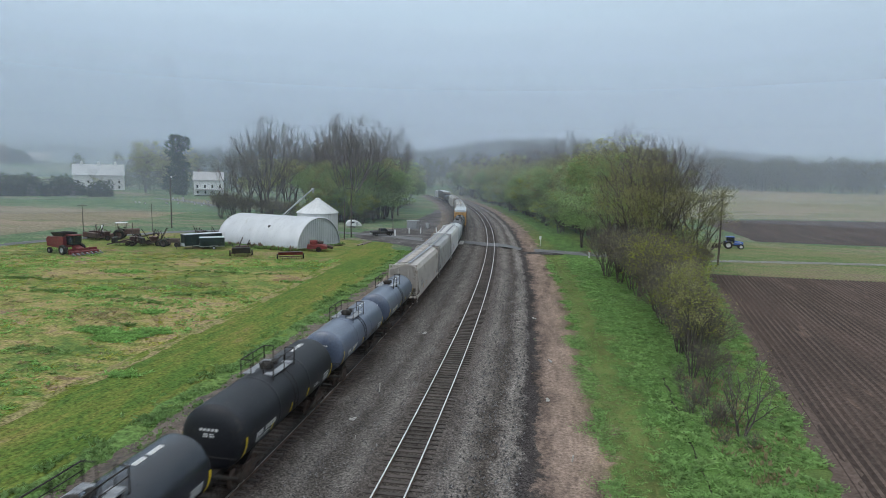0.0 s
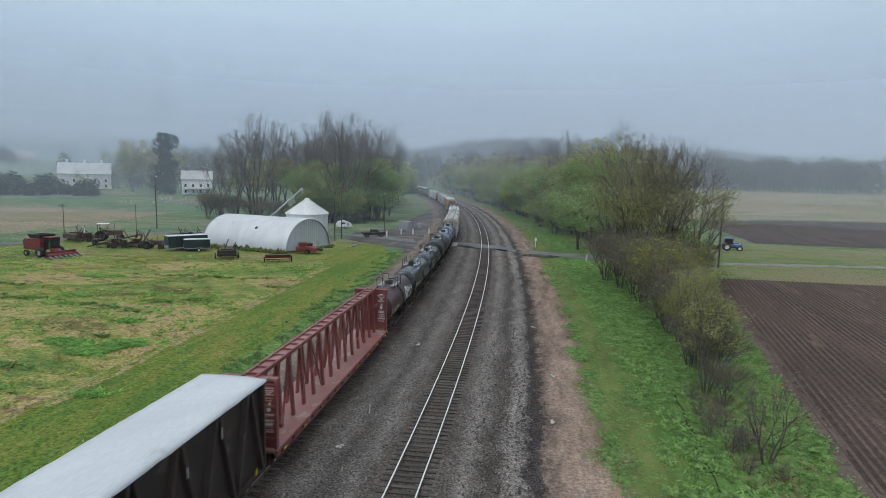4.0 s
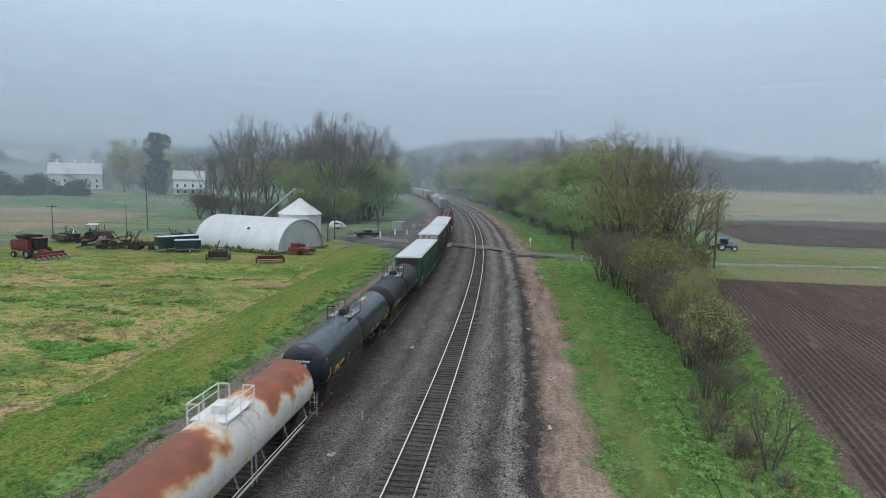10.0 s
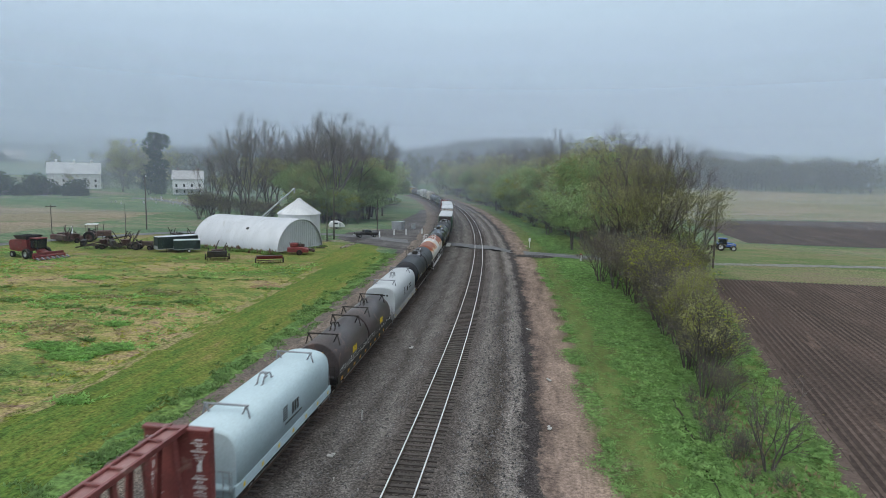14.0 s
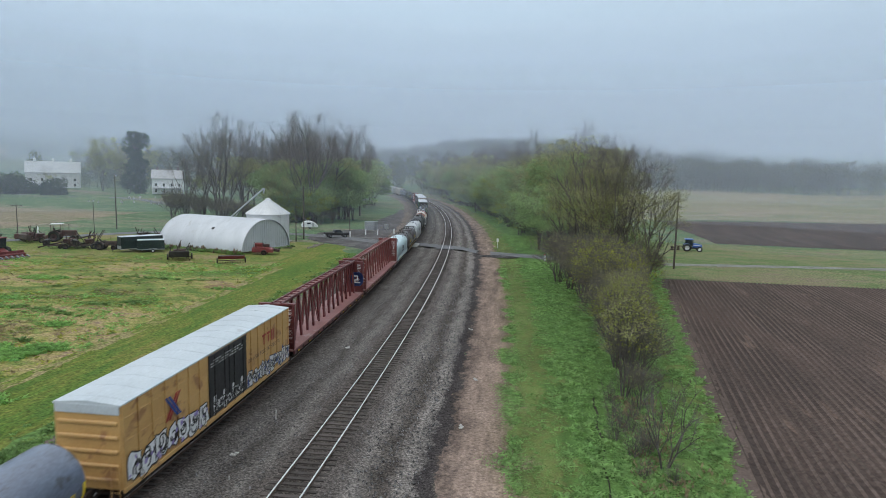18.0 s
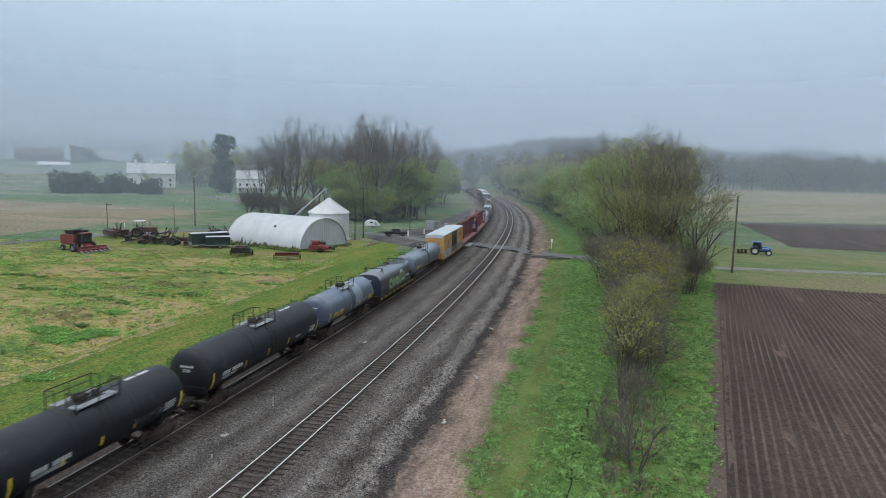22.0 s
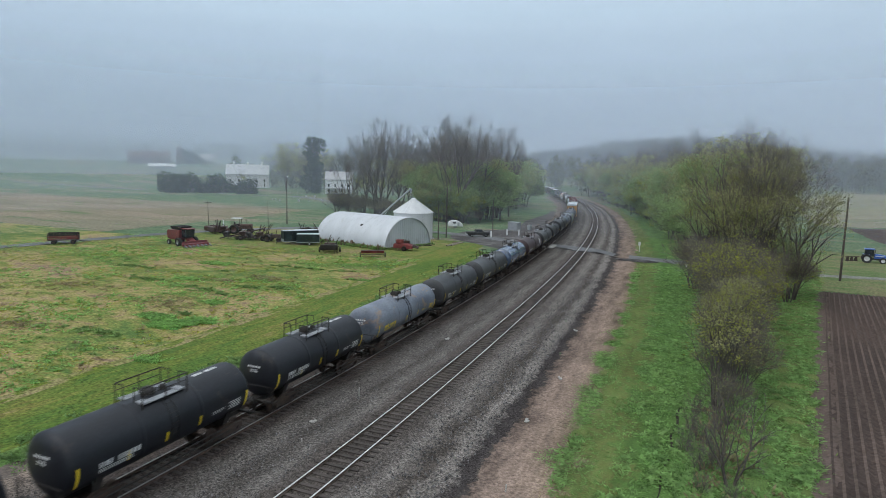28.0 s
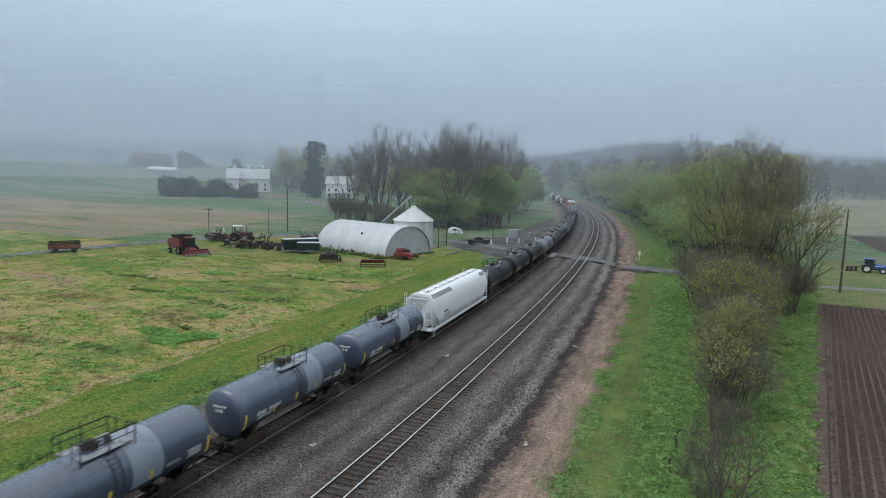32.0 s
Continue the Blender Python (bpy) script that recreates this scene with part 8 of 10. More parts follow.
def yard_things():
    root = stand("signal_cabinet", "silver railway signal cabinet in the yard", "signal cabinet", -33.4, 158.5, -12, lift=0.08)
    part("case", Geo().box((0, 0, 1.25), (3.0, 1.9, 2.1), 0.05), M["cabinet"], root)
    part("roof", Geo().box((0, 0, 2.36), (3.2, 2.1, 0.12), 0.03), M["cabinet"], root)
    part("plinth", Geo().box((0, 0, 0.12), (2.9, 1.8, 0.24), 0.02), M["concrete"], root)
    for k in (-0.75, 0.75):
        part("door", Geo().box((k, -0.97, 1.2), (1.3, 0.05, 1.8), 0.02), M["cabinet"], root)
    root = stand("relay_box", "grey relay box on a pole by the tracks", "signal cabinet", -29.8, 161.0, -12, lift=0.08)
    part("case", Geo().box((0, 0, 1.0), (1.0, 0.7, 1.3), 0.04), M["cabinet"], root)
    part("post", Geo().cyl((0, 0, 0), (0, 0, 0.5), 0.08, n=8), M["cabinet"], root)
    first = stand("marker_post", "short white marker post in the gravel", "post", -31.4, 146.5, 0, "white marker posts", 0.05)
    part("post", Geo().box((0, 0, 0.75), (0.28, 0.28, 1.5), 0.03), M["house_white"], first)
    part("cap", Geo().box((0, 0, 1.53), (0.34, 0.34, 0.08), 0.03), M["walk_grey"], first)
    for x, y in ((-28.6, 147.5), (-25.0, 150.0), (-33.2, 139.6)):
        copy_thing(first, pose(x, y, land(x, y) + 0.05))
    root = stand("camper", "small white teardrop camper at the wood's edge", "camper", -50.0, 156.5, -62, lift=0.05)
    prof = [(-2.0, 0.5), (-2.1, 1.1), (-1.7, 1.8), (-0.8, 2.15), (0.4, 2.1), (1.5, 1.6), (2.1, 0.9), (2.1, 0.5)]
    part("shell", Geo().loft([[(x, p * (1 if abs(x) < 0.95 else 0.93), 0.45 + (q - 0.45) * (1 if abs(x) < 0.95 else 0.93)) for p, q in prof] for x in (-1.05, -0.94, 0.94, 1.05)], smooth=False), M["house_white"], root)
    part("window", Geo().box((1.06, -0.3, 1.5), (0.03, 0.9, 0.4), 0.02), M["glass_dark"], root)
    part("door", Geo().box((1.065, 0.8, 1.1), (0.03, 0.6, 1.0), 0.02), M["cabinet"], root)
    for sx in (-1, 1):
        add_wheel(root, sx * 1.0, 0, 0.32, 0.18)
    for x, y, yaw, L, r in ((-41.5, 114.6, 70, 4.2, 0.13), (-39.4, 115.4, 110, 3.2, 0.11), (-42.5, 113.2, 40, 2.4, 0.1)):
        ob = solid("log", Geo().cyl((0, -L / 2, r), (0, L / 2, r), r, r * 0.8, 9), M["machine_rust"], "brown log lying on the grass", "log", "loose logs", m=pose(x, y, land(x, y) + 0.02, 0, 0, yaw))
    root = stand("crossing_sign", "white crossing marker beside the road", "sign", 2.6, 131.0, 0)
    part("post", Geo().cyl((0, 0, 0), (0, 0, 2.2), 0.05, n=8), M["house_white"], root)
    part("panel", Geo().box((0, -0.06, 1.8), (0.45, 0.03, 0.7), 0.01), M["house_white"], root)
    root = stand("road_marker", "small white and red marker in the verge", "sign", 12.6, 114.0, 0)
    part("post", Geo().box((0, 0, 0.6), (0.3, 0.3, 1.2), 0.04), M["house_white"], root)
    part("cap", Geo().box((0, 0, 1.28), (0.36, 0.36, 0.2), 0.05), M["paint_red"], root)
    root = stand("notice_board", "small white board on posts behind the machines", "sign", -95.5, 115.5, -40)
    part("board", Geo().box((0, 0, 1.7), (1.8, 0.06, 1.4), 0.02), M["house_white"], root)
    for k in (-0.7, 0.7):
        part("post", Geo().cyl((k, 0.06, 0), (k, 0.06, 1.3), 0.05, n=6), M["pole_wood"], root)
    # stakes and scrap in the ballast
    for k, (o, y, h) in enumerate(((-4.2, 34.5, 0.75), (-3.6, 27.0, 0.3), (8.6, 27.2, 0.4))):
        x = track_x(y, o)
        solid("stake", Geo().box((0, 0, h / 2), (0.07, 0.07, h), 0.01), M["concrete"], "pale wooden stake stuck in the ballast", "stake", "stakes", m=pose(x, y, -0.5, 4, 5, 10 * k))
    for k, (o, y) in enumerate(((-4.6, 29.5), (-3.9, 50.5), (7.4, 36.0), (7.8, 45.0), (6.6, 60.0))):
        x = track_x(y, o)
        solid("litter", Geo().box((0, 0, 0.06), (0.35, 0.22, 0.1), 0.03).box((0.15, 0.1, 0.12), (0.2, 0.16, 0.08), 0.02), M["concrete"], "pale scrap lying on the stones", "litter", "litter", m=pose(x, y, -0.44 if o < 0 else -0.55, 0, 0, 37 * k))


yard_things()


def headstones():
    rng = random.Random(41)
    first = solid("headstone", Geo().box((0, 0, 0.35), (0.6, 0.25, 0.8), 0.06).box((0, 0, 0.05), (0.8, 0.4, 0.15), 0.03), M["roof_dull"], "pale headstone in the distant churchyard", "headstone", "headstones")
    first.matrix_basis = pose(-176, 232, land(-176, 232))
    for k in range(46):
        x, y = -178 + 52 * rng.random(), 226 + 34 * rng.random()
        copy_thing(first, pose(x, y, land(x, y), 0, 0, rng.uniform(-20, 20)))


headstones()
ribbon("ditch", [(15.3, 25.0), (15.42, 27.0), (15.3, 29.0), (15.5, 31.0), (15.4, 33.0), (15.6, 35.0)], 0.09, 0.09, M["soil_wet"], "narrow dark crack of a ditch in the weeds", "ditch", 0.10, 9)
ribbon("ditch", [(15.7, 36.6), (15.5, 38.4), (15.72, 40.4), (15.6, 42.2), (15.8, 44.0)], 0.16, 0.09, M["soil_wet"], "narrow dark crack of a ditch in the weeds", "ditch", 0.16, 10)


# ---- distant houses ----
def gable(g, w, d, h, ridge, at=(0, 0, 0), eave=0.4):
    x, y, z = at
    g.loft([[(x - w / 2 - eave, yy, z + h - 0.1), (x, yy, z + ridge), (x + w / 2 + eave, yy, z + h - 0.1), (x + w / 2 + eave, yy, z + h - 0.3), (x, yy, z + ridge - 0.25), (x - w / 2 - eave, yy, z + h - 0.3)] for yy in (y - d / 2 - eave, y + d / 2 + eave)])
    return g


def farmhouse(name, x, y, yaw, w, d, h, ridge, label, category, wall="house_white", roof="roof_dull", windows=(4, 2), cupolas=0, porch=False, chim=0):
    root = stand(name, label, category, x, y, yaw, lift=-0.3)
    g = Geo().box((0, 0, h / 2), (w, d, h), 0.05)
    for yy in (-d / 2 + 0.02, d / 2 - 0.02):
        g.add([(-w / 2, yy, h), (w / 2, yy, h), (0, yy, ridge - 0.2)], [(0, 1, 2)])
    part("wall", g, M[wall], root)
    rf = part("roof", gable(Geo(), w, d, h, ridge), M[roof], root)
    for k in range(cupolas):
        yy = -d / 2 + d * (k + 0.5) / cupolas
        c = part("cupola", Geo().box((0, yy, ridge + 0.5), (1.2, 1.2, 1.5), 0.05), M["house_white"], rf)
        part("cupola_cap", Geo().lathe([(1.0, ridge + 1.2), (0.05, ridge + 1.9)], 4, "z", (0, yy, 0)), M[roof], rf)
    for k in range(chim):
        part("chimney", Geo().box((0, -d / 3 + 2 * d / 3 * k, ridge + 0.5), (0.8, 0.8, 1.8), 0.04), M["barn_red"], rf)
    nx, nz = windows
    for side in (-1, 1):
        for i in range(nx):
            for j in range(nz):
                yy = -d / 2 + d * (i + 0.5) / nx
                zz = 1.6 + j * 2.8
                if zz + 0.8 < h:
                    wd = part("window", Geo().box((side * (w / 2 + 0.02), yy, zz), (0.1, 1.1, 1.7), 0.02), M["house_white"], root)
                    part("pane", Geo().box((side * (w / 2 + 0.06), yy, zz), (0.06, 0.9, 1.45), 0.0), M["glass_dark"], wd)
        for i in range(2):
            wd = part("window", Geo().box((-w / 5 + i * 2 * w / 5, side * (d / 2 + 0.02), 1.8), (1.1, 0.1, 1.7), 0.02), M["house_white"], root)
            part("pane", Geo().box((-w / 5 + i * 2 * w / 5, side * (d / 2 + 0.06), 1.8), (0.9, 0.06, 1.45), 0.0), M["glass_dark"], wd)
    if porch:
        part("porch_roof", Geo().box((w / 2 + 1.2, 0, 2.9), (2.6, d * 0.9, 0.2), 0.03), M[roof], root)
        for k in range(4):
            part("porch_post", Geo().box((w / 2 + 2.3, -d * 0.4 + d * 0.8 * k / 3, 1.4), (0.18, 0.18, 2.8), 0.01), M["house_white"], root)
    return root


farmhouse("white_barn", -251.5, 297, -52, 12, 25, 8.2, 14.2, "large white barn with three roof cupolas, in mist", "barn", roof="tarp_white", cupolas=3, windows=(5, 2))
farmhouse("farmhouse", -171, 278, -60, 10, 14, 7.6, 11.8, "white farmhouse half hidden behind bare trees", "house", porch=True, chim=2)
farmhouse("farmhouse", -500, 508, -55, 10, 20, 6.5, 11.0, "distant white farmhouse with a porch on a hill", "house", porch=True, chim=1)
farmhouse("red_barn", -520, 450, -48, 14, 38, 7.0, 13.0, "long dark red barn in the mist", "barn", wall="barn_red", roof="barn_red", windows=(6, 1))
farmhouse("cattle_shed", -450, 405, -44, 10, 22, 3.5, 6.0, "low shed with a bright metal roof", "shed", wall="roof_dull", roof="house_white", windows=(5, 1))
root = stand("tower_silo", "tall dark concrete tower silo beside the barn", "silo", -500, 470, 0)
part("silo_wall", Geo().lathe([(3.2, 0), (3.2, 17.0)], 24, "z"), M["barn_red"], root)
part("silo_dome", Geo().lathe([(3.2, 17.0), (2.8, 18.4), (1.6, 19.6), (0.02, 20.0)], 24, "z"), M["roof_dull"], root)
for k in range(8):
    part("silo_hoop", Geo().lathe([(3.2, 2 * k + 0.9), (3.28, 2 * k + 1.0), (3.2, 2 * k + 1.1)], 24, "z"), M["roof_dull"], root)


# ---- trees ----
def branches(seed, height, spread=0.8, stems=1, levels=4, upward=0.5, lean=0.0, first=0.22, twig_r=0.012, nodes=(9, 5, 4, 3, 2), sides=(2, 2, 2, 1, 1), reach=0.42, slim=1.0):
    """Wood and twigs of a tree, and the places where leaves sit. Each leader carries side branches all along."""
    rng = random.Random(seed)
    wood, twig, tips = Geo(), Geo(), []

    def grow(p, d, length, r, level):
        k = nodes[level]
        q, r_end = p, max(r * 0.25, twig_r * 0.5)
        for i in range(k):
            wob = (0.05, 0.12, 0.16, 0.2, 0.24)[level]
            d = (d + Vector((rng.gauss(0, wob), rng.gauss(0, wob), rng.gauss(0, wob * 0.5) + 0.06 * upward * level))).normalized()
            e = q + d * (length / k)
            ra, rb = r + (r_end - r) * i / k, r + (r_end - r) * (i + 1) / k
            (wood if level < 2 else twig).cyl(q, e, ra, rb, (7, 5, 4, 3, 3)[level], False, True)
            q = e
            f = (i + 1) / k
            if level >= levels - 2:
                tips.append(q.copy())
            if level < levels - 1 and (level > 0 or f > first):
                for _ in range(sides[level] + (rng.random() < 0.35)):
                    out = Vector((rng.gauss(0, 1), rng.gauss(0, 1), rng.gauss(0, 0.4)))
                    out = (out - out.dot(d) * d).normalized()
                    a = rng.uniform(0.6, 1.15) * spread
                    nd = (d * math.cos(a) + out * math.sin(a) + Vector((0, 0, upward * 0.4))).normalized()
                    ln = length * reach * (1.15 - 0.75 * f) * rng.uniform(0.6, 1.15) * (1.15 if level else 1.0)
                    if ln > 0.12:
                        grow(q, nd, ln, max(rb * rng.uniform(0.4, 0.62), twig_r), level + 1)

    for s in range(stems):
        a = 6.28 * s / stems + rng.uniform(-0.5, 0.5)
        off = 0.0 if stems == 1 else 0.12 * height ** 0.5 * rng.uniform(0.3, 1.0)
        p = Vector((off * math.cos(a), off * math.sin(a), -0.2))
        tilt = lean + (rng.uniform(0.06, 0.34) if stems > 1 else 0.0)
        d = Vector((math.cos(a) * tilt, math.sin(a) * tilt, 1)).normalized()
        grow(p, d, height * rng.uniform(0.8, 1.0), (height * 0.011 + 0.02) * slim, 0)
    return wood, twig, tips


def forked(seed, height, width, stems=1, depth=7, angle=0.55, up=0.05, trunk=0.24, twig_r=0.012, fan=3, slim=1.0, lean=0.12, low=0.5, out=0.05, side_share=0.5):
    """A tree whose leaders fork again and again until they fill a rounded crown; wood, twigs and leaf places."""
    rng = random.Random(seed)
    wood, twig, tips = Geo(), Geo(), []
    mid, rz, rx = height * (0.5 + 0.5 * low * 0.55), height * (0.5 - 0.5 * low * 0.55), width / 2

    def outside(p):
        a = math.atan2(p.y, p.x)
        q = 1.0 + 0.14 * math.sin(3 * a + seed) + 0.08 * math.sin(7 * a + 2 * seed)
        return (p.x * p.x + p.y * p.y) / (rx * q) ** 2 + (max(p.z - mid, 0.0) / rz) ** 2 > rng.uniform(0.62, 1.12)

    def fans(q, d, length, r):
        for _ in range(fan):
            v = (d + Vector((rng.gauss(0, 0.6), rng.gauss(0, 0.6), rng.gauss(0, 0.5)))).normalized()
            e = q + v * min(length, height * 0.06) * rng.uniform(0.5, 1.0)
            twig.cyl(q, e, max(min(r * 0.7, twig_r * 1.2), twig_r * 0.8), twig_r * 0.5, 3, False, True)
            tips.append(e)

    def grow(p, d, length, r, level):
        q = p
        for i in range(2):
            wob = 0.045 + 0.02 * level
            d = (d + Vector((rng.gauss(0, wob), rng.gauss(0, wob), rng.gauss(0, wob * 0.6)))).normalized()
            e = q + d * (length / 2)
            ra, rb = r * (1 - 0.13 * i), r * (0.87 - 0.13 * i)
            (wood if level < 3 else twig).cyl(q, e, ra, rb, 7 if level < 1 else (5 if level < 3 else 3), False, True)
            q = e
            if level >= depth - 2:
                tips.append(q.copy())
            if outside(q):
                tips.append(q.copy())
                fans(q, d, length * 0.6, rb)
                return
            if i == 0 and 0 < level < depth - 1 and rng.random() < side_share:
                branch(q, d, length * 0.7, rb * 0.5, level + 2, 1.3)
        if level >= depth:
            fans(q, d, length, r)
            return
        n = 3 if rng.random() < 0.35 else 2
        turn = rng.uniform(0, 6.28)
        for k in range(n):
            big = k == 0
            branch(q, d, length * (rng.uniform(0.82, 0.96) if big else rng.uniform(0.65, 0.88)), max(r * (0.74 if big else 0.56), twig_r), level + 1,
                   rng.uniform(0.35, 0.75) if big else rng.uniform(0.8, 1.4), turn + 6.28 * k / n)

    def branch(q, d, length, r, level, a, turn=None):
        if level > depth:
            return
        t = rng.uniform(0, 6.28) if turn is None else turn
        u = d.orthogonal().normalized()
        side = u * math.cos(t) + d.cross(u) * math.sin(t)
        rad = Vector((q.x, q.y, 0))
        rad = rad.normalized() if rad.length > 0.3 else Vector((0, 0, 0))
        nd = (d * math.cos(a * angle) + side * math.sin(a * angle) + Vector((0, 0, up)) + rad * out).normalized()
        grow(q, nd, length, max(r, twig_r), level)

    for s in range(stems):
        a = 6.28 * s / stems + rng.uniform(-0.5, 0.5)
        off = 0.0 if stems == 1 else 0.1 * height ** 0.5 * rng.uniform(0.3, 1.0)
        tilt = lean * rng.uniform(0.5, 1.3) * (1 if stems > 1 else 0.4)
        grow(Vector((off * math.cos(a), off * math.sin(a), -0.2)), Vector((math.cos(a) * tilt, math.sin(a) * tilt, 1)).normalized(),
             height * trunk * rng.uniform(0.85, 1.1), (height * 0.011 + 0.02) * slim, 0)
    return wood, twig, tips


def cloud_tips(kind, height, width, seed):
    """Leaf places of a dense evergreen: a ragged cone, or a heap of uneven mounds down to the ground."""
    rng = random.Random(seed)
    out = []
    if kind == "cone":
        while len(out) < 1500:
            h = rng.uniform(0.05, 1.0)
            a = rng.uniform(0, 6.28)
            tier = 0.8 + 0.3 * math.sin(h * 42 + a) + 0.15 * math.sin(3 * a + h * 9)
            r = width / 2 * (1 - h) ** 0.8 * tier * rng.uniform(0.55, 1.0)
            out.append(Vector((r * math.cos(a), r * math.sin(a), h * height)))
    elif kind == "column":
        lobes = [(rng.gauss(0, width * 0.16), rng.gauss(0, width * 0.16), height * f, width * (0.46 - 0.3 * abs(f - 0.4)) * rng.uniform(0.8, 1.1)) for f in (0.12, 0.22, 0.32, 0.42, 0.52, 0.62, 0.72, 0.8, 0.88, 0.94)]
        while len(out) < 1500:
            x, y, z, r = rng.choice(lobes)
            d = Vector((rng.gauss(0, 1), rng.gauss(0, 1), rng.gauss(0, 1.2))).normalized() * r * rng.uniform(0.6, 1.05)
            out.append(Vector((x + d.x, y + d.y, min(max(z + d.z, 0.1), height))))
    else:
        lobes = [(rng.gauss(0, width * 0.22), rng.gauss(0, width * 0.22), height * rng.uniform(0.25, 0.7), width * rng.uniform(0.16, 0.3)) for _ in range(9)]
        while len(out) < 1500:
            x, y, z, r = rng.choice(lobes)
            d = Vector((rng.gauss(0, 1), rng.gauss(0, 1), rng.gauss(0, 1))).normalized() * r * rng.uniform(0.7, 1.05)
            f = rng.random() ** 0.6
            out.append(Vector((x + d.x, y + d.y, max((z + d.z) * f, 0.1))))
    wood = Geo().cyl((0, 0, -0.2), (0, 0, height * (0.95 if kind == "cone" else 0.5)), height * 0.02, height * 0.004, 7, False, True)
    twig = Geo()
    for p in out[::6]:
        twig.cyl((0, 0, p.z * 0.8), p, 0.05, 0.02, 3, False, True)
    return wood, twig, out


def leaves(tips, n, size, seed, jitter=0.5, low=0.0, high=1e9, clump=40):
    """Leaves in clumps round the ends of some of the branches, so that gaps stay between the clumps."""
    rng = random.Random(seed)
    g = Geo()
    pool = [p for p in tips if low <= p.z <= high] or tips
    vs, fs = [], []
    p, spread = rng.choice(pool), jitter
    for k in range(n):
        if k % clump == 0:
            p, spread = rng.choice(pool), jitter * rng.uniform(0.6, 1.5)
        c = Vector((p.x + rng.gauss(0, spread), p.y + rng.gauss(0, spread), p.z + rng.gauss(0, spread * 0.6)))
        u = Vector((rng.gauss(0, 1), rng.gauss(0, 1), rng.gauss(0, 0.6))).normalized()
        w = u.orthogonal().normalized()
        s = size * rng.uniform(0.5, 1.3)
        o = len(vs)
        vs += [c - u * s, c + w * s * 0.5, c + u * s, c - w * s * 0.5]
        fs.append((o, o + 1, o + 2, o + 3))
    g.add(vs, fs, False)
    return g


PLANTS = {}


def plant_kind(key, seed, height, leaf, leaf_n, leaf_size, jitter=0.5, leaf_low=0.0, leaf_high=1e9, extra=None, clump=40, **kw):
    if "cloud" in kw:
        wood, twig, tips = cloud_tips(kw["cloud"], height, kw["width"], seed)
    else:
        wood, twig, tips = forked(seed, height, **kw) if "width" in kw else branches(seed, height, **kw)
    top = max(p.z for p in tips)
    sc = height / top
    for g in (wood, twig):
        g.v = [(x * sc, y * sc, z * sc) for x, y, z in g.v]
    tips = [p * sc for p in tips]
    ms = [("trunk", wood.mesh("trunk", M["bark"])), ("crown", twig.mesh("crown", M["twig"]))]
    if leaf_n:
        ms.append(("foliage", leaves(tips, leaf_n, leaf_size, seed, jitter, leaf_low, leaf_high, clump).mesh("foliage", M[leaf])))
    if extra:
        lf, n2, sz2, lo2, hi2 = extra
        ms.append(("foliage", leaves(tips, n2, sz2, seed + 1, jitter * 1.3, lo2, hi2, clump).mesh("foliage", M[lf])))
    PLANTS[key] = ms


def plant(key, name, x, y, label, category, group, scale=1.0, yaw=0.0, tall=1.0):
    root = thing(name, label, category, group)
    root.matrix_basis = Matrix.LocRotScale((x, y, land(x, y) - 0.05), Euler((0, 0, yaw)), (scale, scale, scale * tall))
    for nm, me in PLANTS[key]:
        part(nm, me, None, root)
    return root


plant_kind("bare_a", 11, 31, "leaf_bud", 900, 0.09, clump=6, width=14, depth=6, angle=0.40, up=0.12, trunk=0.25, fan=3, slim=1.15, low=0.9, twig_r=0.045)
plant_kind("bare_b", 12, 31, "leaf_bud", 900, 0.09, clump=6, width=15, stems=3, depth=6, angle=0.38, up=0.12, trunk=0.25, fan=2, slim=0.8, lean=0.16, low=0.9, twig_r=0.045)
plant_kind("bare_c", 13, 28, "leaf_olive", 3000, 0.17, leaf_high=19, jitter=0.8, width=14, depth=6, angle=0.46, up=0.08, trunk=0.22, fan=3, slim=0.9, low=0.7, twig_r=0.04)
plant_kind("budding", 14, 24, "leaf_olive", 9000, 0.22, jitter=0.9, clump=60, width=17, stems=2, depth=6, angle=0.52, up=0.06, trunk=0.2, fan=2, slim=0.8, lean=0.2, low=0.5, twig_r=0.035)
plant_kind("green_a", 21, 13, "leaf_green", 8500, 0.2, jitter=0.62, clump=90, width=11, stems=2, depth=6, angle=0.62, up=0.03, trunk=0.2, fan=1, slim=1.1, lean=0.2, low=0.25, twig_r=0.024)
plant_kind("green_b", 22, 13, "leaf_spring", 4200, 0.18, jitter=0.6, clump=80, width=11, stems=3, depth=6, angle=0.6, up=0.04, trunk=0.18, fan=1, slim=1.0, lean=0.25, low=0.2, twig_r=0.024, extra=("leaf_green", 6500, 0.2, 0, 12))
plant_kind("green_c", 24, 20, "leaf_green", 7000, 0.26, jitter=0.85, clump=80, width=13, stems=2, depth=6, angle=0.5, up=0.06, trunk=0.18, fan=1, slim=0.9, lean=0.15, low=0.35, twig_r=0.03, extra=("leaf_olive", 4500, 0.25, 5, 20))
plant_kind("big_a", 31, 21, "leaf_olive", 4200, 0.12, jitter=0.6, clump=24, leaf_low=2.0, leaf_high=17, width=11, stems=3, depth=6, angle=0.40, up=0.10, trunk=0.22, fan=2, slim=0.85, lean=0.2, low=0.8, side_share=0.35, twig_r=0.024, extra=("leaf_spring", 900, 0.11, 2, 15))
plant_kind("big_b", 37, 22.5, "leaf_bud", 1200, 0.06, jitter=0.3, clump=8, leaf_low=4, leaf_high=30, width=13, stems=3, depth=6, angle=0.42, up=0.10, trunk=0.24, fan=3, slim=0.9, lean=0.24, low=0.85, side_share=0.35, twig_r=0.024, extra=("leaf_olive", 1600, 0.11, 1, 13))
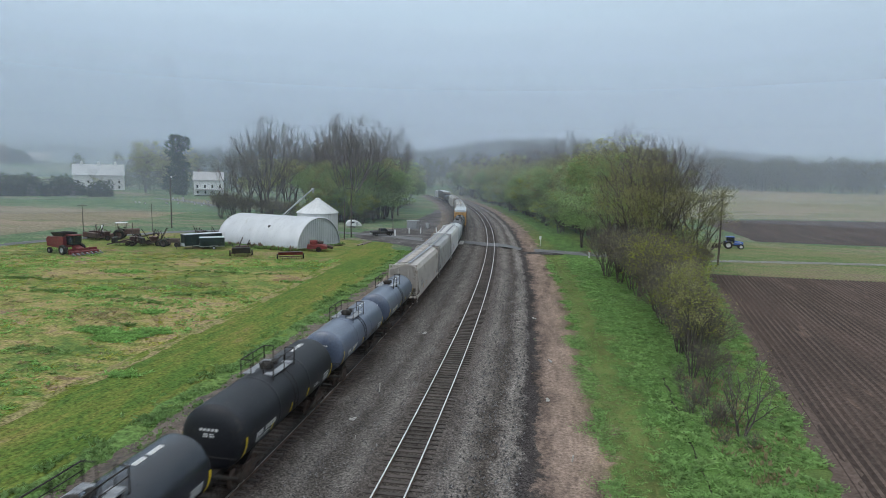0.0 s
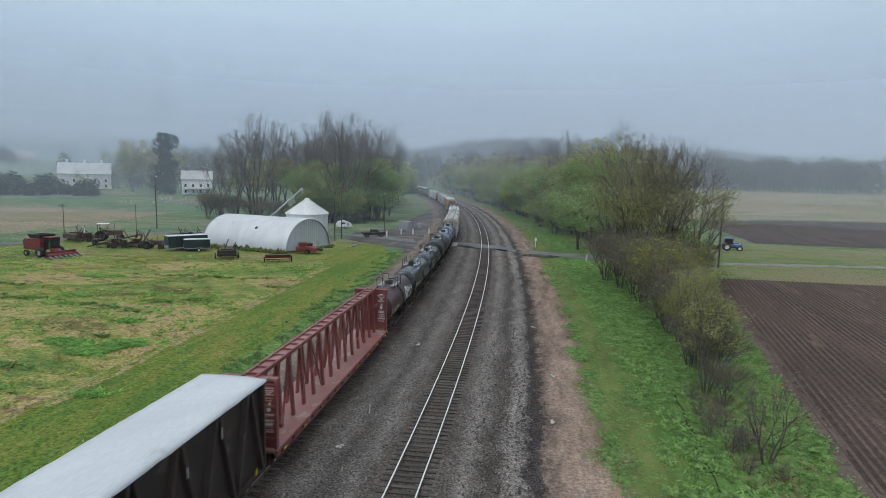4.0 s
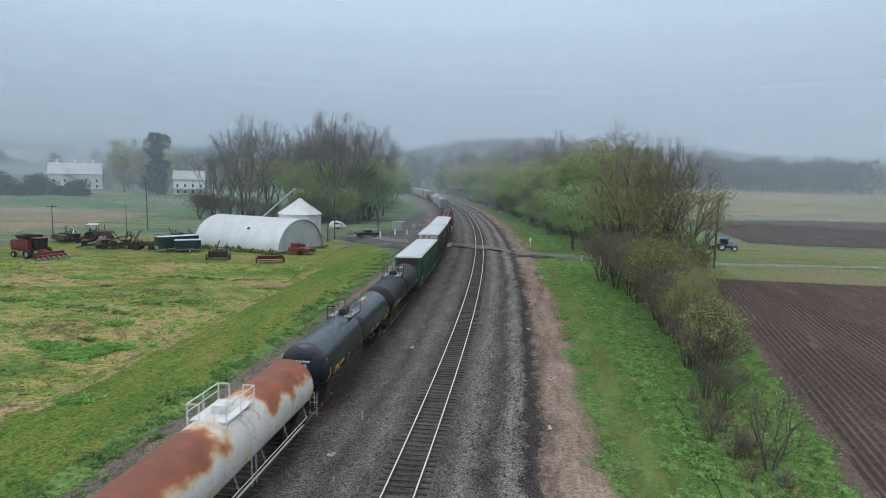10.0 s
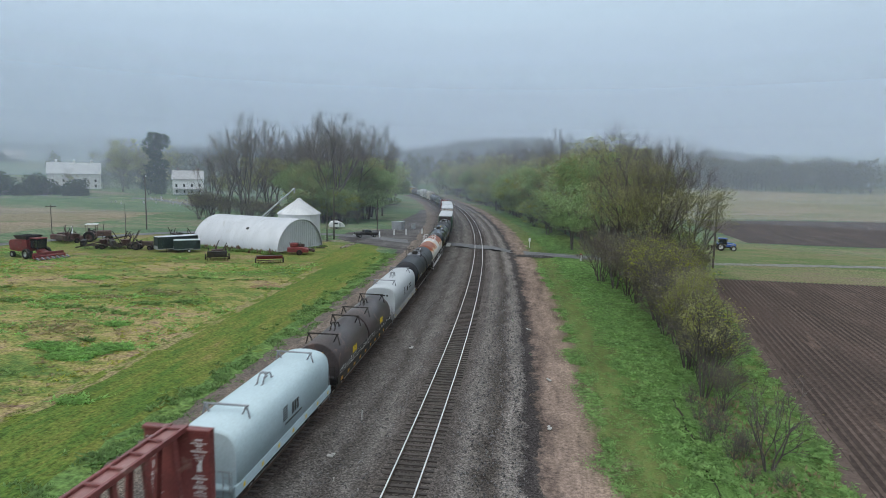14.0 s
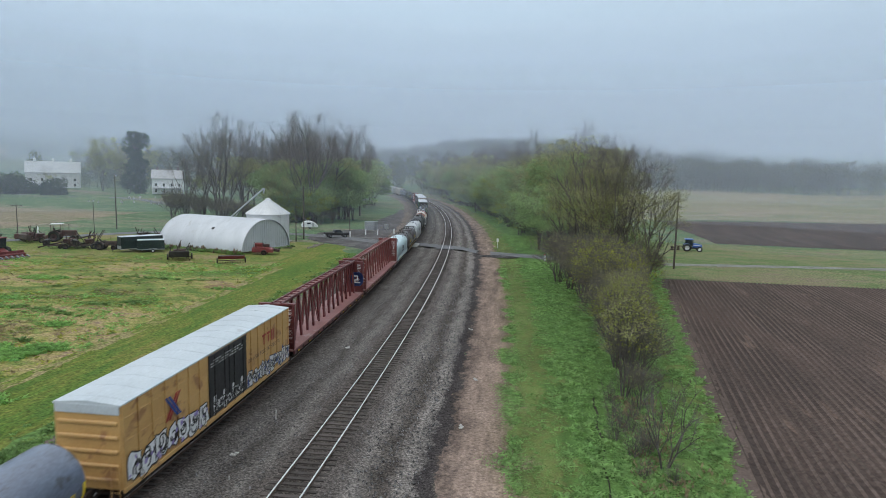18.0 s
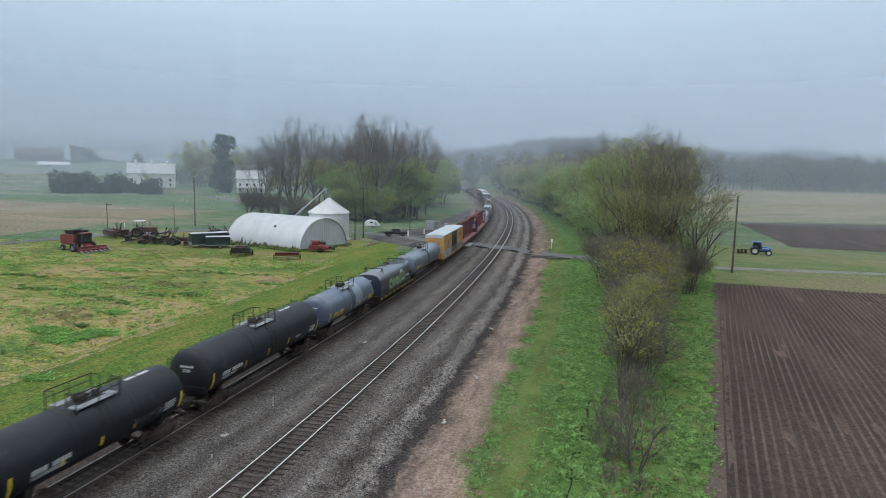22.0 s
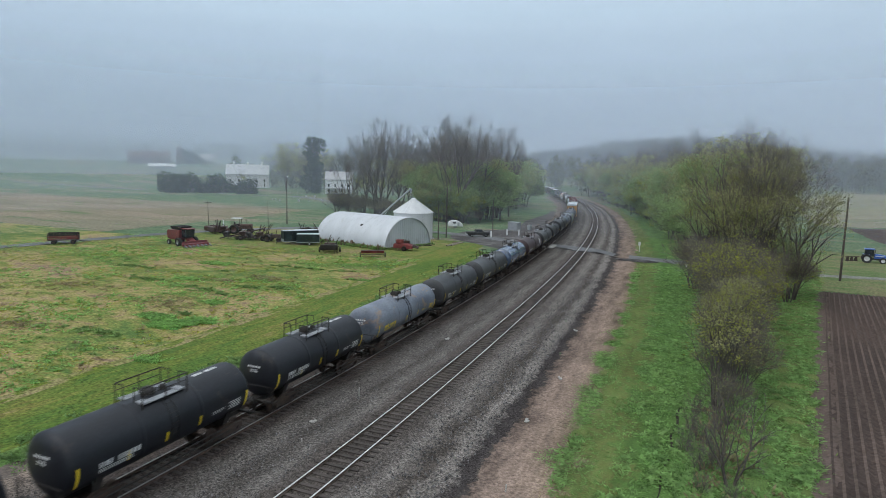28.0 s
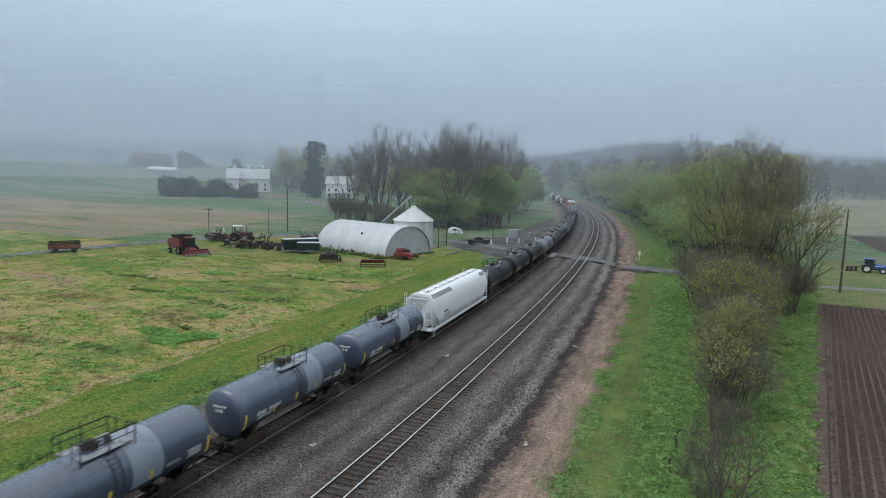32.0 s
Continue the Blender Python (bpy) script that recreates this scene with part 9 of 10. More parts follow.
plant_kind("shrub_a", 41, 8.6, "leaf_spring", 2600, 0.095, jitter=0.3, clump=8, width=6.4, stems=6, depth=5, angle=0.46, up=0.12, trunk=0.2, twig_r=0.014, fan=2, slim=0.55, lean=0.3, low=0.1)
plant_kind("shrub_b", 42, 7.4, "leaf_bud", 1300, 0.05, jitter=0.2, clump=6, width=5.8, stems=6, depth=5, angle=0.46, up=0.12, trunk=0.2, twig_r=0.016, fan=2, slim=0.55, lean=0.32, low=0.0, extra=("leaf_olive", 900, 0.08, 0, 7))
plant_kind("shrub_c", 47, 7.8, "leaf_olive", 1500, 0.08, jitter=0.25, clump=9, width=4.6, stems=6, depth=4, angle=0.38, up=0.18, trunk=0.3, twig_r=0.018, fan=2, slim=0.62, lean=0.2, low=0.0, side_share=0.4, extra=("leaf_spring", 900, 0.08, 1, 7))
plant_kind("sapling", 43, 5.6, "leaf_bud", 160, 0.05, jitter=0.2, clump=2, width=3.2, stems=4, depth=5, angle=0.44, up=0.2, trunk=0.24, twig_r=0.014, fan=2, slim=0.8, lean=0.2, low=0.1)
plant_kind("brush", 44, 1.8, "leaf_straw", 60, 0.05, jitter=0.2, clump=1, levels=3, spread=0.9, upward=0.4, stems=8, first=0.05, twig_r=0.006, nodes=(6, 3, 1), sides=(1, 2), reach=0.5, slim=0.35)
plant_kind("evergreen", 51, 12.5, "leaf_dark", 15000, 0.36, jitter=0.3, clump=1, cloud="heap", width=13)
plant_kind("column_tree", 52, 28, "leaf_dark", 13000, 0.46, jitter=0.4, clump=1, cloud="column", width=11)


def hedgerow():
    rng = random.Random(7)
    grp = "trees of the hedgerow"
    # the tall trees at the end of the row
    for key, x, y, sc, tall in (("big_b", 25.2, 95.0, 1.0, 1.0), ("big_b", 21.6, 93.0, 0.95, 1.06), ("big_a", 18.8, 95.5, 1.0, 1.06), ("big_a", 16.8, 97.0, 0.88, 1.02), ("big_a", 26.6, 91.0, 0.85, 1.0), ("big_a", 22.8, 99.0, 1.0, 1.0), ("big_a", 21.0, 89.5, 0.8, 1.05)):
        plant(key, "hedgerow_tree", x, y, "tall half-bare tree with fresh green spring leaves" if key == "big_a" else "tall bare tree with a rounded crown of fine branches", "tree", grp, sc, rng.uniform(0, 6.28), tall)
    for key, x, y, sc in (("green_a", 25.0, 97.5, 0.72), ("green_b", 20.4, 97.0, 0.62), ("green_b", 27.2, 96.0, 0.5),
                          ("shrub_b", 14.6, 92.0, 1.15), ("shrub_b", 14.6, 97.0, 1.0), ("shrub_b", 16.0, 87.0, 1.1), ("shrub_b", 17.2, 82.0, 1.1), ("shrub_b", 19.8, 88.0, 1.2), ("shrub_b", 26.0, 88.5, 1.0), ("shrub_b", 22.6, 86.0, 1.15), ("shrub_b", 18.4, 79.5, 1.2), ("shrub_b", 19.0, 72.0, 1.1), ("shrub_b", 18.6, 65.0, 1.05), ("shrub_b", 18.9, 58.5, 0.95), ("shrub_b", 20.6, 75.0, 1.1), ("shrub_c", 19.0, 54.0, 1.05),
                          ("shrub_b", 17.6, 77.0, 1.0), ("shrub_a", 19.6, 74.0, 1.18), ("shrub_a", 18.6, 68.0, 1.12), ("shrub_b", 21.0, 79.0, 1.05), ("shrub_a", 20.6, 66.0, 1.0), ("shrub_b", 19.6, 61.5, 1.0),
                          ("shrub_b", 18.4, 62.0, 0.85), ("shrub_b", 21.0, 71.0, 0.95), ("shrub_c", 19.4, 56.5, 1.0), ("shrub_c", 18.2, 51.0, 1.0), ("shrub_c", 17.9, 44.2, 1.0), ("shrub_b", 19.6, 48.5, 0.75), ("shrub_b", 18.5, 46.6, 0.72), ("shrub_b", 18.9, 51.6, 0.85), ("shrub_a", 18.6, 54.6, 0.8), ("shrub_b", 18.6, 42.0, 0.5)):
        lb = {"shrub_a": "tall shrub covered in yellow-green spring leaves", "shrub_c": "tall thin shrub of bare upright stems", "shrub_b": "tall twiggy grey-brown shrub with few buds"}.get(key, "leafy green bush under the hedgerow trees")
        plant(key, "hedgerow_shrub", x, y, lb, "shrub", grp, sc, rng.uniform(0, 6.28))
    plant("sapling", "bare_sapling", 18.7, 33.4, "small bare sapling with dark thin branches", "tree", grp, 1.0, 1.0)
    for x, y, sc in ((16.4, 36.6, 1.0), (17.2, 34.5, 1.1), (17.9, 35.0, 1.1), (16.6, 40.0, 1.0), (17.6, 38.0, 0.9), (17.0, 38.4, 1.0), (18.2, 36.0, 0.9), (17.4, 32.0, 0.8), (16.8, 43.0, 1.0), (18.8, 31.6, 0.8), (18.0, 40.5, 0.9)):
        plant("brush", "dry_brush", x, y, "low tangle of dry brown brush", "brush", grp, sc, rng.uniform(0, 6.28))


hedgerow()


def woods():
    rng = random.Random(17)
    grp = "trees of the woods"
    # the grove behind the shed: tall bare trees, scrub at its foot, leafy trees towards the railway
    spots = []
    for k in range(900):
        x, y = rng.uniform(-102, -52), rng.uniform(172, 222)
        if any(math.dist((x, y), s) < 6.6 for s in spots):
            continue
        spots.append((x, y))
        if len(spots) > 27:
            break
    for x, y in spots:
        edge = smooth(-93, -101, x)
        sc = rng.uniform(0.92, 1.12) * (1.0 - 0.3 * edge)
        plant(rng.choice(("bare_a", "bare_b", "bare_b", "bare_a", "bare_c")), "woodland_tree", x, y, "tall bare tree with grey-brown branches", "tree", grp, sc, rng.uniform(0, 6.28))
    for k in range(26):
        x, y = -100 + 2.0 * k, 172 + rng.uniform(-2, 7)
        plant("shrub_b" if x < -74 else rng.choice(("green_b", "shrub_b")), "woodland_shrub", x, y, "low scrub under the bare trees", "shrub", grp, rng.uniform(0.7, 1.1) if x < -74 else rng.uniform(0.45, 0.7), rng.uniform(0, 6.28))
    plant("shrub_b", "woodland_shrub", -99.0, 170.5, "bare brown bush at the corner of the grove", "shrub", grp, 1.3, 0.4)
    plant("shrub_b", "woodland_shrub", -96.0, 172.0, "bare brown bush at the corner of the grove", "shrub", grp, 1.2, 2.4)
    for k in range(16):
        x, y = -68 + 1.25 * k + rng.uniform(-2, 2), 170 + rng.uniform(-3, 16) + 0.5 * k
        plant(rng.choice(("green_a", "green_b", "green_c")), "woodland_tree", x, y, "leafy green young tree at the wood's edge", "tree", grp, rng.uniform(0.85, 1.15), rng.uniform(0, 6.28))
    for k in range(20):
        y = 186 + k * 5.0
        x = track_x(y, -43 + 16 * smooth(200, 280, y)) - rng.uniform(0, 10)
        plant(rng.choice(("green_a", "green_b", "green_c")), "woodland_tree", x, y, "leafy green young tree at the wood's edge", "tree", grp, rng.uniform(0.9, 1.2), rng.uniform(0, 6.28))
    for k in range(34):
        y = 215 + k * 6.0
        x = track_x(y, -33 - rng.uniform(0, 34))
        plant(rng.choice(("bare_b", "bare_c", "green_c", "budding")), "woodland_tree", x, y, "bare tree in the misty woods", "tree", grp, rng.uniform(0.75, 1.0), rng.uniform(0, 6.28))
    # right of the line
    for k in range(84):
        y = 150 + k * 3.3
        off = 20 + rng.uniform(0, 26) - 4 * smooth(170, 280, y)
        if y < 165:
            off = max(off, 26)
        x = track_x(y, off)
        key = rng.choice(("green_a", "green_c", "green_c", "green_b")) if off < 30 else rng.choice(("bare_c", "budding", "budding", "green_c"))
        sc = {"green_a": rng.uniform(1.2, 1.6), "green_b": rng.uniform(1.2, 1.5), "green_c": rng.uniform(1.0, 1.22)}.get(key, rng.uniform(0.95, 1.15))
        plant(key, "woodland_tree", x, y, "leafy green tree beside the railway" if key.startswith("green") else "half-bare tree in the woods beside the railway", "tree", grp, sc, rng.uniform(0, 6.28))
    for k in range(34):
        y = 150 + k * 6.0
        plant(rng.choice(("green_a", "green_b")), "woodland_shrub", track_x(y, 18.5 + rng.uniform(0, 4) - 3 * smooth(170, 280, y)) + (6 if y < 160 else 0), y, "low leafy bush at the foot of the woods", "shrub", grp, rng.uniform(0.45, 0.75), rng.uniform(0, 6.28))
    for k in range(30):
        y = 255 + k * 5.5
        plant(rng.choice(("green_c", "budding", "bare_c")), "woodland_tree", track_x(y, 15 + rng.uniform(0, 30)), y, "half-bare tree in the woods round the bend", "tree", grp, rng.uniform(0.9, 1.15), rng.uniform(0, 6.28))
    plant("bare_a", "woodland_tree", 6.0, 188, "tall bare tree standing above the green woods", "tree", grp, 0.88, 0.7)
    plant("bare_b", "woodland_tree", 10.5, 184, "tall bare tree standing above the green woods", "tree", grp, 0.78, 2.7)
    plant("green_a", "woodland_tree", 11.6, 131, "bright green young tree beside the road", "tree", grp, 1.15, 2.0)
    plant("green_a", "woodland_tree", 20.0, 140, "bright green young tree beside the road", "tree", grp, 1.0, 4.0)
    plant("budding", "woodland_tree", 22.0, 150, "half-bare tree in the woods beside the railway", "tree", grp, 0.75, 4.0)
    # left distance
    for x, y, key, sc in ((-270, 252, "evergreen", 0.98), (-258, 257, "evergreen", 0.85), (-264, 259, "evergreen", 0.95), (-248, 262, "evergreen", 0.9), (-242, 266, "evergreen", 0.78), (-226, 267, "evergreen", 0.72)):
        plant(key, "evergreen_shrub", x, y, "dark rounded evergreen before the white barn", "shrub", "evergreens before the barn", sc, rng.uniform(0, 6.28))
    plant("column_tree", "evergreen_tree", -197, 290, "tall dark columnar evergreen in mist", "tree", grp, 0.92, 1.0, 1.22)
    plant("column_tree", "evergreen_tree", -186, 278, "dark evergreen beside the farmhouse in mist", "tree", grp, 0.6, 2.0)
    for x, y, sc in ((-226, 302, 1.3), (-203, 292, 1.05), (-214, 318, 1.2), (-150, 300, 0.9), (-140, 292, 0.8)):
        plant("budding", "woodland_tree", x, y, "broad pale budding tree in the mist", "tree", grp, sc, rng.uniform(0, 6.28))
    plant("evergreen", "evergreen_shrub", -505, 490, "dark tree beside the far farm", "tree", grp, 1.2, 0.4)
    plant("bare_c", "woodland_tree", -236, 275, "bare ornamental tree before the barn", "tree", grp, 0.5, 0.4)


woods()


def far_woods(name, label, spots, seed, size=1.5, per=70):
    """Crowns far off, joined: each an uneven cloud of leaf clumps over a trunk."""
    rng = random.Random(seed)
    g, vs, fs = Geo(), [], []
    for x, y, h, w in spots:
        z = land(x, y)
        g.cyl((x, y, z - 0.3), (x, y, z + h * 0.7), 0.22, 0.08, 4, False)
        for k in range(per):
            d = Vector((rng.gauss(0, 1), rng.gauss(0, 1), rng.gauss(0.25, 1))).normalized()
            q = (0.86 + 0.3 * noise.noise((d.x * 2.2 + x, d.y * 2.2 + y, d.z * 2.2))) * rng.uniform(0.62, 1.0)
            c = Vector((x + d.x * q * w * 0.5, y + d.y * q * w * 0.5, z + max(h * 0.5 + d.z * q * h * 0.52, 0.4)))
            u = Vector((rng.gauss(0, 1), rng.gauss(0, 1), rng.gauss(0, 1))).normalized()
            v = u.orthogonal().normalized()
            s = size * rng.uniform(0.5, 1.2)
            o = len(vs)
            vs += [c - u * s, c + v * s * 0.6, c + u * s, c - v * s * 0.6]
            fs.append((o, o + 1, o + 2, o + 3))
    g.add(vs, fs, False)
    ob = solid(name, g, M["leaf_far"], label, "woods", kind="stuff")
    return ob


M["leaf_far"] = leaf_material("leaf_far", (0.13, 0.138, 0.085), (0.095, 0.10, 0.065))


def distance():
    rng = random.Random(23)
    s = []
    for k in range(430):
        x = rng.uniform(90, 700)
        s.append((x, rng.uniform(415, 500) - x * 0.12, rng.choice((16, 18, 20, 21, 22)) * rng.uniform(0.9, 1.08), rng.uniform(11, 15)))
    far_woods("far_woods", "misty line of woods beyond the tan field", s, 3, 0.55, 420)
    s = []
    for k in range(850):
        y = rng.uniform(395, 760)
        x = rng.uniform(-360, 200)
        if abs(x - track_x(min(y, 430), -4)) < 16 and y < 430:
            continue
        s.append((x, y, rng.uniform(18, 25), rng.uniform(10, 14)))
    far_woods("far_woods", "wooded ridge fading into mist beyond the bend", s, 4, 0.8, 260)
    s = []
    for k in range(420):
        a = rng.uniform(0.30, 1.15)
        d = rng.uniform(800, 1250)
        s.append((-d * math.sin(a), d * math.cos(a), rng.uniform(14, 22), rng.uniform(14, 20)))
    far_woods("far_woods", "faint wooded hill far off in the mist", s, 5, 1.6, 90)
    s = []
    for k in range(90):
        s.append((rng.uniform(-300, -175), rng.uniform(330, 430), rng.uniform(10, 17), rng.uniform(9, 13)))
    far_woods("far_woods", "scattered trees behind the white barn in mist", s, 6, 0.6, 170)


distance()


# ---- grass, weeds, stones ----
def scatter(name, label, spots, material_, height, width, blades, seed, category="weeds", flat=0.5):
    rng = random.Random(seed)
    g, vs, fs = Geo(), [], []
    for x, y, sc in spots:
        z = land(x, y) + 0.06
        for b in range(blades):
            a = rng.uniform(0, 6.28)
            r = rng.uniform(0, width) * sc
            p = Vector((x + r * math.cos(a), y + r * math.sin(a), z))
            h = height * sc * rng.uniform(0.6, 1.2)
            t = p + Vector((rng.gauss(0, h * flat), rng.gauss(0, h * flat), h * (1.3 - 0.5 * flat)))
            w = Vector((rng.gauss(0, 1), rng.gauss(0, 1), 0)).normalized() * h * (0.15 + 0.2 * flat)
            o = len(vs)
            vs += [p - w * 0.4, p + w * 0.4, (p + t) / 2 + w, t, (p + t) / 2 - w]
            fs += [(o, o + 1, o + 2, o + 4), (o + 4, o + 2, o + 3)]
    g.add(vs, fs, False)
    return solid(name, g, material_, label, category, kind="stuff")


def ground_cover():
    rng = random.Random(31)
    spots = []
    while len(spots) < 3400:
        y = rng.uniform(18, 96)
        x = rng.uniform(-110, track_x(y, -26))
        if noise.noise((x * 0.06, y * 0.06, 3)) + 0.35 * noise.noise((x * 0.3, y * 0.3, 1)) > 0.05:
            spots.append((x, y, rng.uniform(0.5, 1.4)))
    scatter("field_weeds", "clumps of green weeds in the rough field", spots, M["leaf_lush"], 0.2, 0.45, 8, 1, flat=1.3)
    spots = []
    for cx, cy, rx, ry, n in ((-38.4, 61.6, 2.0, 0.7, 26), (-35.2, 63.2, 1.8, 0.7, 24), (-34.1, 46.7, 0.7, 0.4, 7), (-45.2, 57.7, 3.0, 0.7, 22), (-55.0, 59.0, 4.0, 1.0, 26), (-40.0, 56.5, 2.5, 0.7, 14), (-43.5, 78.0, 6.0, 1.0, 30), (-51.0, 69.7, 0.5, 0.5, 6), (-66.0, 66.0, 5.0, 1.0, 26), (-36.0, 37.5, 3.0, 0.7, 14)):
        for k in range(n):
            spots.append((cx + rng.gauss(0, rx * 0.6), cy + rng.gauss(0, ry * 0.6), rng.uniform(0.7, 1.5)))
    while len(spots) < 420:
        y = 24 + 66 * rng.random() ** 1.3
        spots.append((rng.uniform(-95, track_x(y, -28)), y, rng.uniform(0.35, 0.95)))
    scatter("dark_tussock", "scattered dark green tussocks in the rough field", spots, M["leaf_tussock"], 0.22, 0.34, 22, 22, flat=1.2)
    spots = []
    while len(spots) < 2600:
        y = rng.uniform(18, 96)
        x = rng.uniform(-110, track_x(y, -26))
        if noise.noise((x * 0.09, y * 0.12, 13)) > 0.02:
            spots.append((x, y, rng.uniform(0.5, 1.3)))
    scatter("yellow_weeds", "low yellow-green weeds in the rough field", spots, M["leaf_spring"], 0.16, 0.45, 7, 23, flat=1.4)
    spots = []
    for cx, cy, rx, ry, n in ((-32.0, 42.9, 2.6, 2.0, 520), (-30.2, 45.5, 1.8, 1.1, 190), (-35.4, 44.4, 2.8, 1.0, 240), (-35.6, 52.3, 1.6, 0.9, 110), (-29.5, 73.5, 3.0, 0.9, 60), (-50.0, 62.0, 3.0, 1.2, 90), (-57.0, 74.5, 5.0, 1.6, 160), (-24.5, 34.0, 1.2, 0.8, 50)):
        for k in range(n):
            a, r = rng.uniform(0, 6.28), rng.random() ** 0.5
            r *= 0.75 + 0.6 * noise.noise((cx + 2 * math.cos(a), cy + 2 * math.sin(a), 2))
            spots.append((cx + rx * r * math.cos(a) + rng.gauss(0, 0.3), cy + ry * r * math.sin(a) + rng.gauss(0, 0.2), rng.uniform(0.6, 1.3)))
    scatter("lush_grass", "lush green patches of taller grass in the field", spots, M["leaf_lush"], 0.22, 0.5, 7, 21, flat=1.2)
    spots = []
    while len(spots) < 1100:
        y = rng.uniform(18, 96)
        x = rng.uniform(-105, track_x(y, -26))
        if noise.noise((x * 0.06, y * 0.06, 3)) < 0.05:
            spots.append((x, y, rng.uniform(0.5, 1.2)))
    for cx, cy, rx, ry, n in ((-40.0, 50.0, 5.5, 3.0, 120), (-40.3, 67.9, 3.5, 1.6, 60), (-46.0, 63.4, 4.0, 1.4, 50), (-60.0, 52.0, 6.0, 2.5, 90), (-44.0, 36.0, 5.0, 2.0, 70)):
        for k in range(n):
            spots.append((cx + rng.gauss(0, rx * 0.5), cy + rng.gauss(0, ry * 0.5), rng.uniform(0.5, 1.2)))
    scatter("dry_grass", "tufts of straw-coloured dry grass", spots, M["leaf_straw"], 0.2, 0.5, 8, 2, flat=1.4)
    spots = []
    while len(spots) < 1500:
        y, o = rng.uniform(4, 112), -16.4 + rng.gauss(0, 1.1)
        lump = noise.noise((o * 0.7, y * 0.5, 19))
        if lump > -0.08:
            spots.append((track_x(y, o), y, 0.5 + 1.2 * lump + rng.uniform(0, 0.5)))
    scatter("bank_weeds", "low green weeds along the ballast", spots, M["leaf_bank"], 0.22, 0.42, 11, 3, flat=0.9)
    spots = []
    while len(spots) < 8600:
        y = rng.uniform(20, 112)
        x = rng.uniform(track_x(y, 10.5), 31 + 0.125 * (y - 100))
        wheel = x - track_x(y)
        if wheel < 10.2:
            continue
        short = 0.4 + 0.6 * smooth(12.2, 14.8, wheel + 1.2 * noise.noise((x * 0.4, y * 0.25, 11)))
        if abs(x - 15.55) < 0.12 and y < 44:
            continue
        lump = noise.noise((x * 0.9, y * 0.6, 7))
        if lump < -0.25:
            continue
        spots.append((x, y, short * (0.75 + 0.7 * max(lump, 0.0) + rng.uniform(-0.2, 0.2))))
    scatter("verge_weeds", "dense bright green weeds of the verge", spots, M["leaf_weed"], 0.2, 0.5, 15, 4, flat=1.15)
    spots = []
    for k in range(110):
        y = rng.uniform(27, 44)
        spots.append((18.6 + rng.gauss(0, 1.0), y, rng.uniform(0.6, 1.2)))
    scatter("dry_grass", "pale dead grass under the shrubs", spots, M["leaf_straw"], 0.28, 0.5, 8, 5)
    spots = []
    for k in range(230):
        f = rng.random()
        spots.append((-43.0 - 20.8 * f + rng.gauss(0, 0.3), 104.4 + 5.4 * f - abs(rng.gauss(0, 0.6)), rng.uniform(0.6, 1.2)))
    for k in range(90):
        f = rng.random()
        spots.append((-42.7 + 3.5 * f + abs(rng.gauss(0, 0.4)), 105.1 + 13.6 * f + rng.gauss(0, 0.3), rng.uniform(0.4, 0.9)))
    scatter("shed_weeds", "dark weeds along the shed's foot", spots, M["leaf_tussock"], 0.5, 0.5, 12, 6, flat=0.6)
    spots = [(-43.4 - 20.0 * rng.random() ** 1.6, 0.0, rng.uniform(0.7, 1.4)) for k in range(24)]
    spots = [(x, 104.2 + (-43.0 - x) * 0.26 - abs(rng.gauss(0, 0.4)), q) for x, y, q in spots]
    scatter("dead_weeds", "dead brown weed stalks along the shed's foot", spots, M["leaf_dead"], 0.7, 0.4, 8, 27, flat=0.35)
    spots = []
    while len(spots) < 1500:
        y = rng.uniform(18, 110)
        spots.append((track_x(y, 6.6 + 3.8 * rng.random()), y, rng.uniform(0.5, 1.2)))
    scatter("straw_stalks", "flattened pale straw beside the cinders", spots, M["leaf_straw"], 0.12, 0.5, 6, 17, flat=2.0)
    spots = []
    while len(spots) < 1700:
        y = rng.uniform(18, 110)
        spots.append((track_x(y, 6.0 + 4.6 * rng.random()), y, rng.uniform(0.5, 1.2)))
    scatter("dead_stalks", "flattened brown dead stalks beside the cinders", spots, M["leaf_dead"], 0.13, 0.5, 7, 7, flat=2.0)
    spots = []
    while len(spots) < 1900:
        y, o = rng.uniform(18, 112), rng.uniform(7.6, 11.0)
        if 0.8 * noise.noise((y * 0.42, o * 0.35, 5)) + 0.3 * noise.noise((y * 1.3, o, 2)) > 0.60 * (10.7 - o) / 2.8:
            spots.append((track_x(y, o), y, rng.uniform(0.6, 1.25)))
    scatter("edge_weeds", "green weeds creeping into the dead grass", spots, M["leaf_weed"], 0.13, 0.5, 11, 8, flat=1.3)
    # loose stones on the ballast
    g, vs, fs = Geo(), [], []
    for k in range(12000):
        y = 14 + 80 * rng.random() ** 1.5
        o = rng.uniform(-11.5, 6)
        if abs(o) < 1.35 or abs(o + 7.9) < 1.6:
            continue
        x, s = track_x(y, o), rng.uniform(0.04, 0.10)
        z = -0.30 if -2.2 < o < 2.2 else -0.44
        if o < -5.2:
            z = -0.30
        n0 = len(vs)
        vs += [(x + s * rng.uniform(0.6, 1.2), y, z), (x - s, y + s * rng.uniform(-0.4, 0.4), z), (x, y + s, z), (x, y - s * rng.uniform(0.6, 1.2), z), (x + rng.uniform(-0.3, 0.3) * s, y, z + s * 1.3)]
        fs += [(n0, n0 + 2, n0 + 4), (n0 + 2, n0 + 1, n0 + 4), (n0 + 1, n0 + 3, n0 + 4), (n0 + 3, n0, n0 + 4)]
    g.add(vs, fs, False)
    solid("loose_stones", g, M["gravel_grey"], "loose grey stones on the ballast", "stones", kind="stuff")


ground_cover()


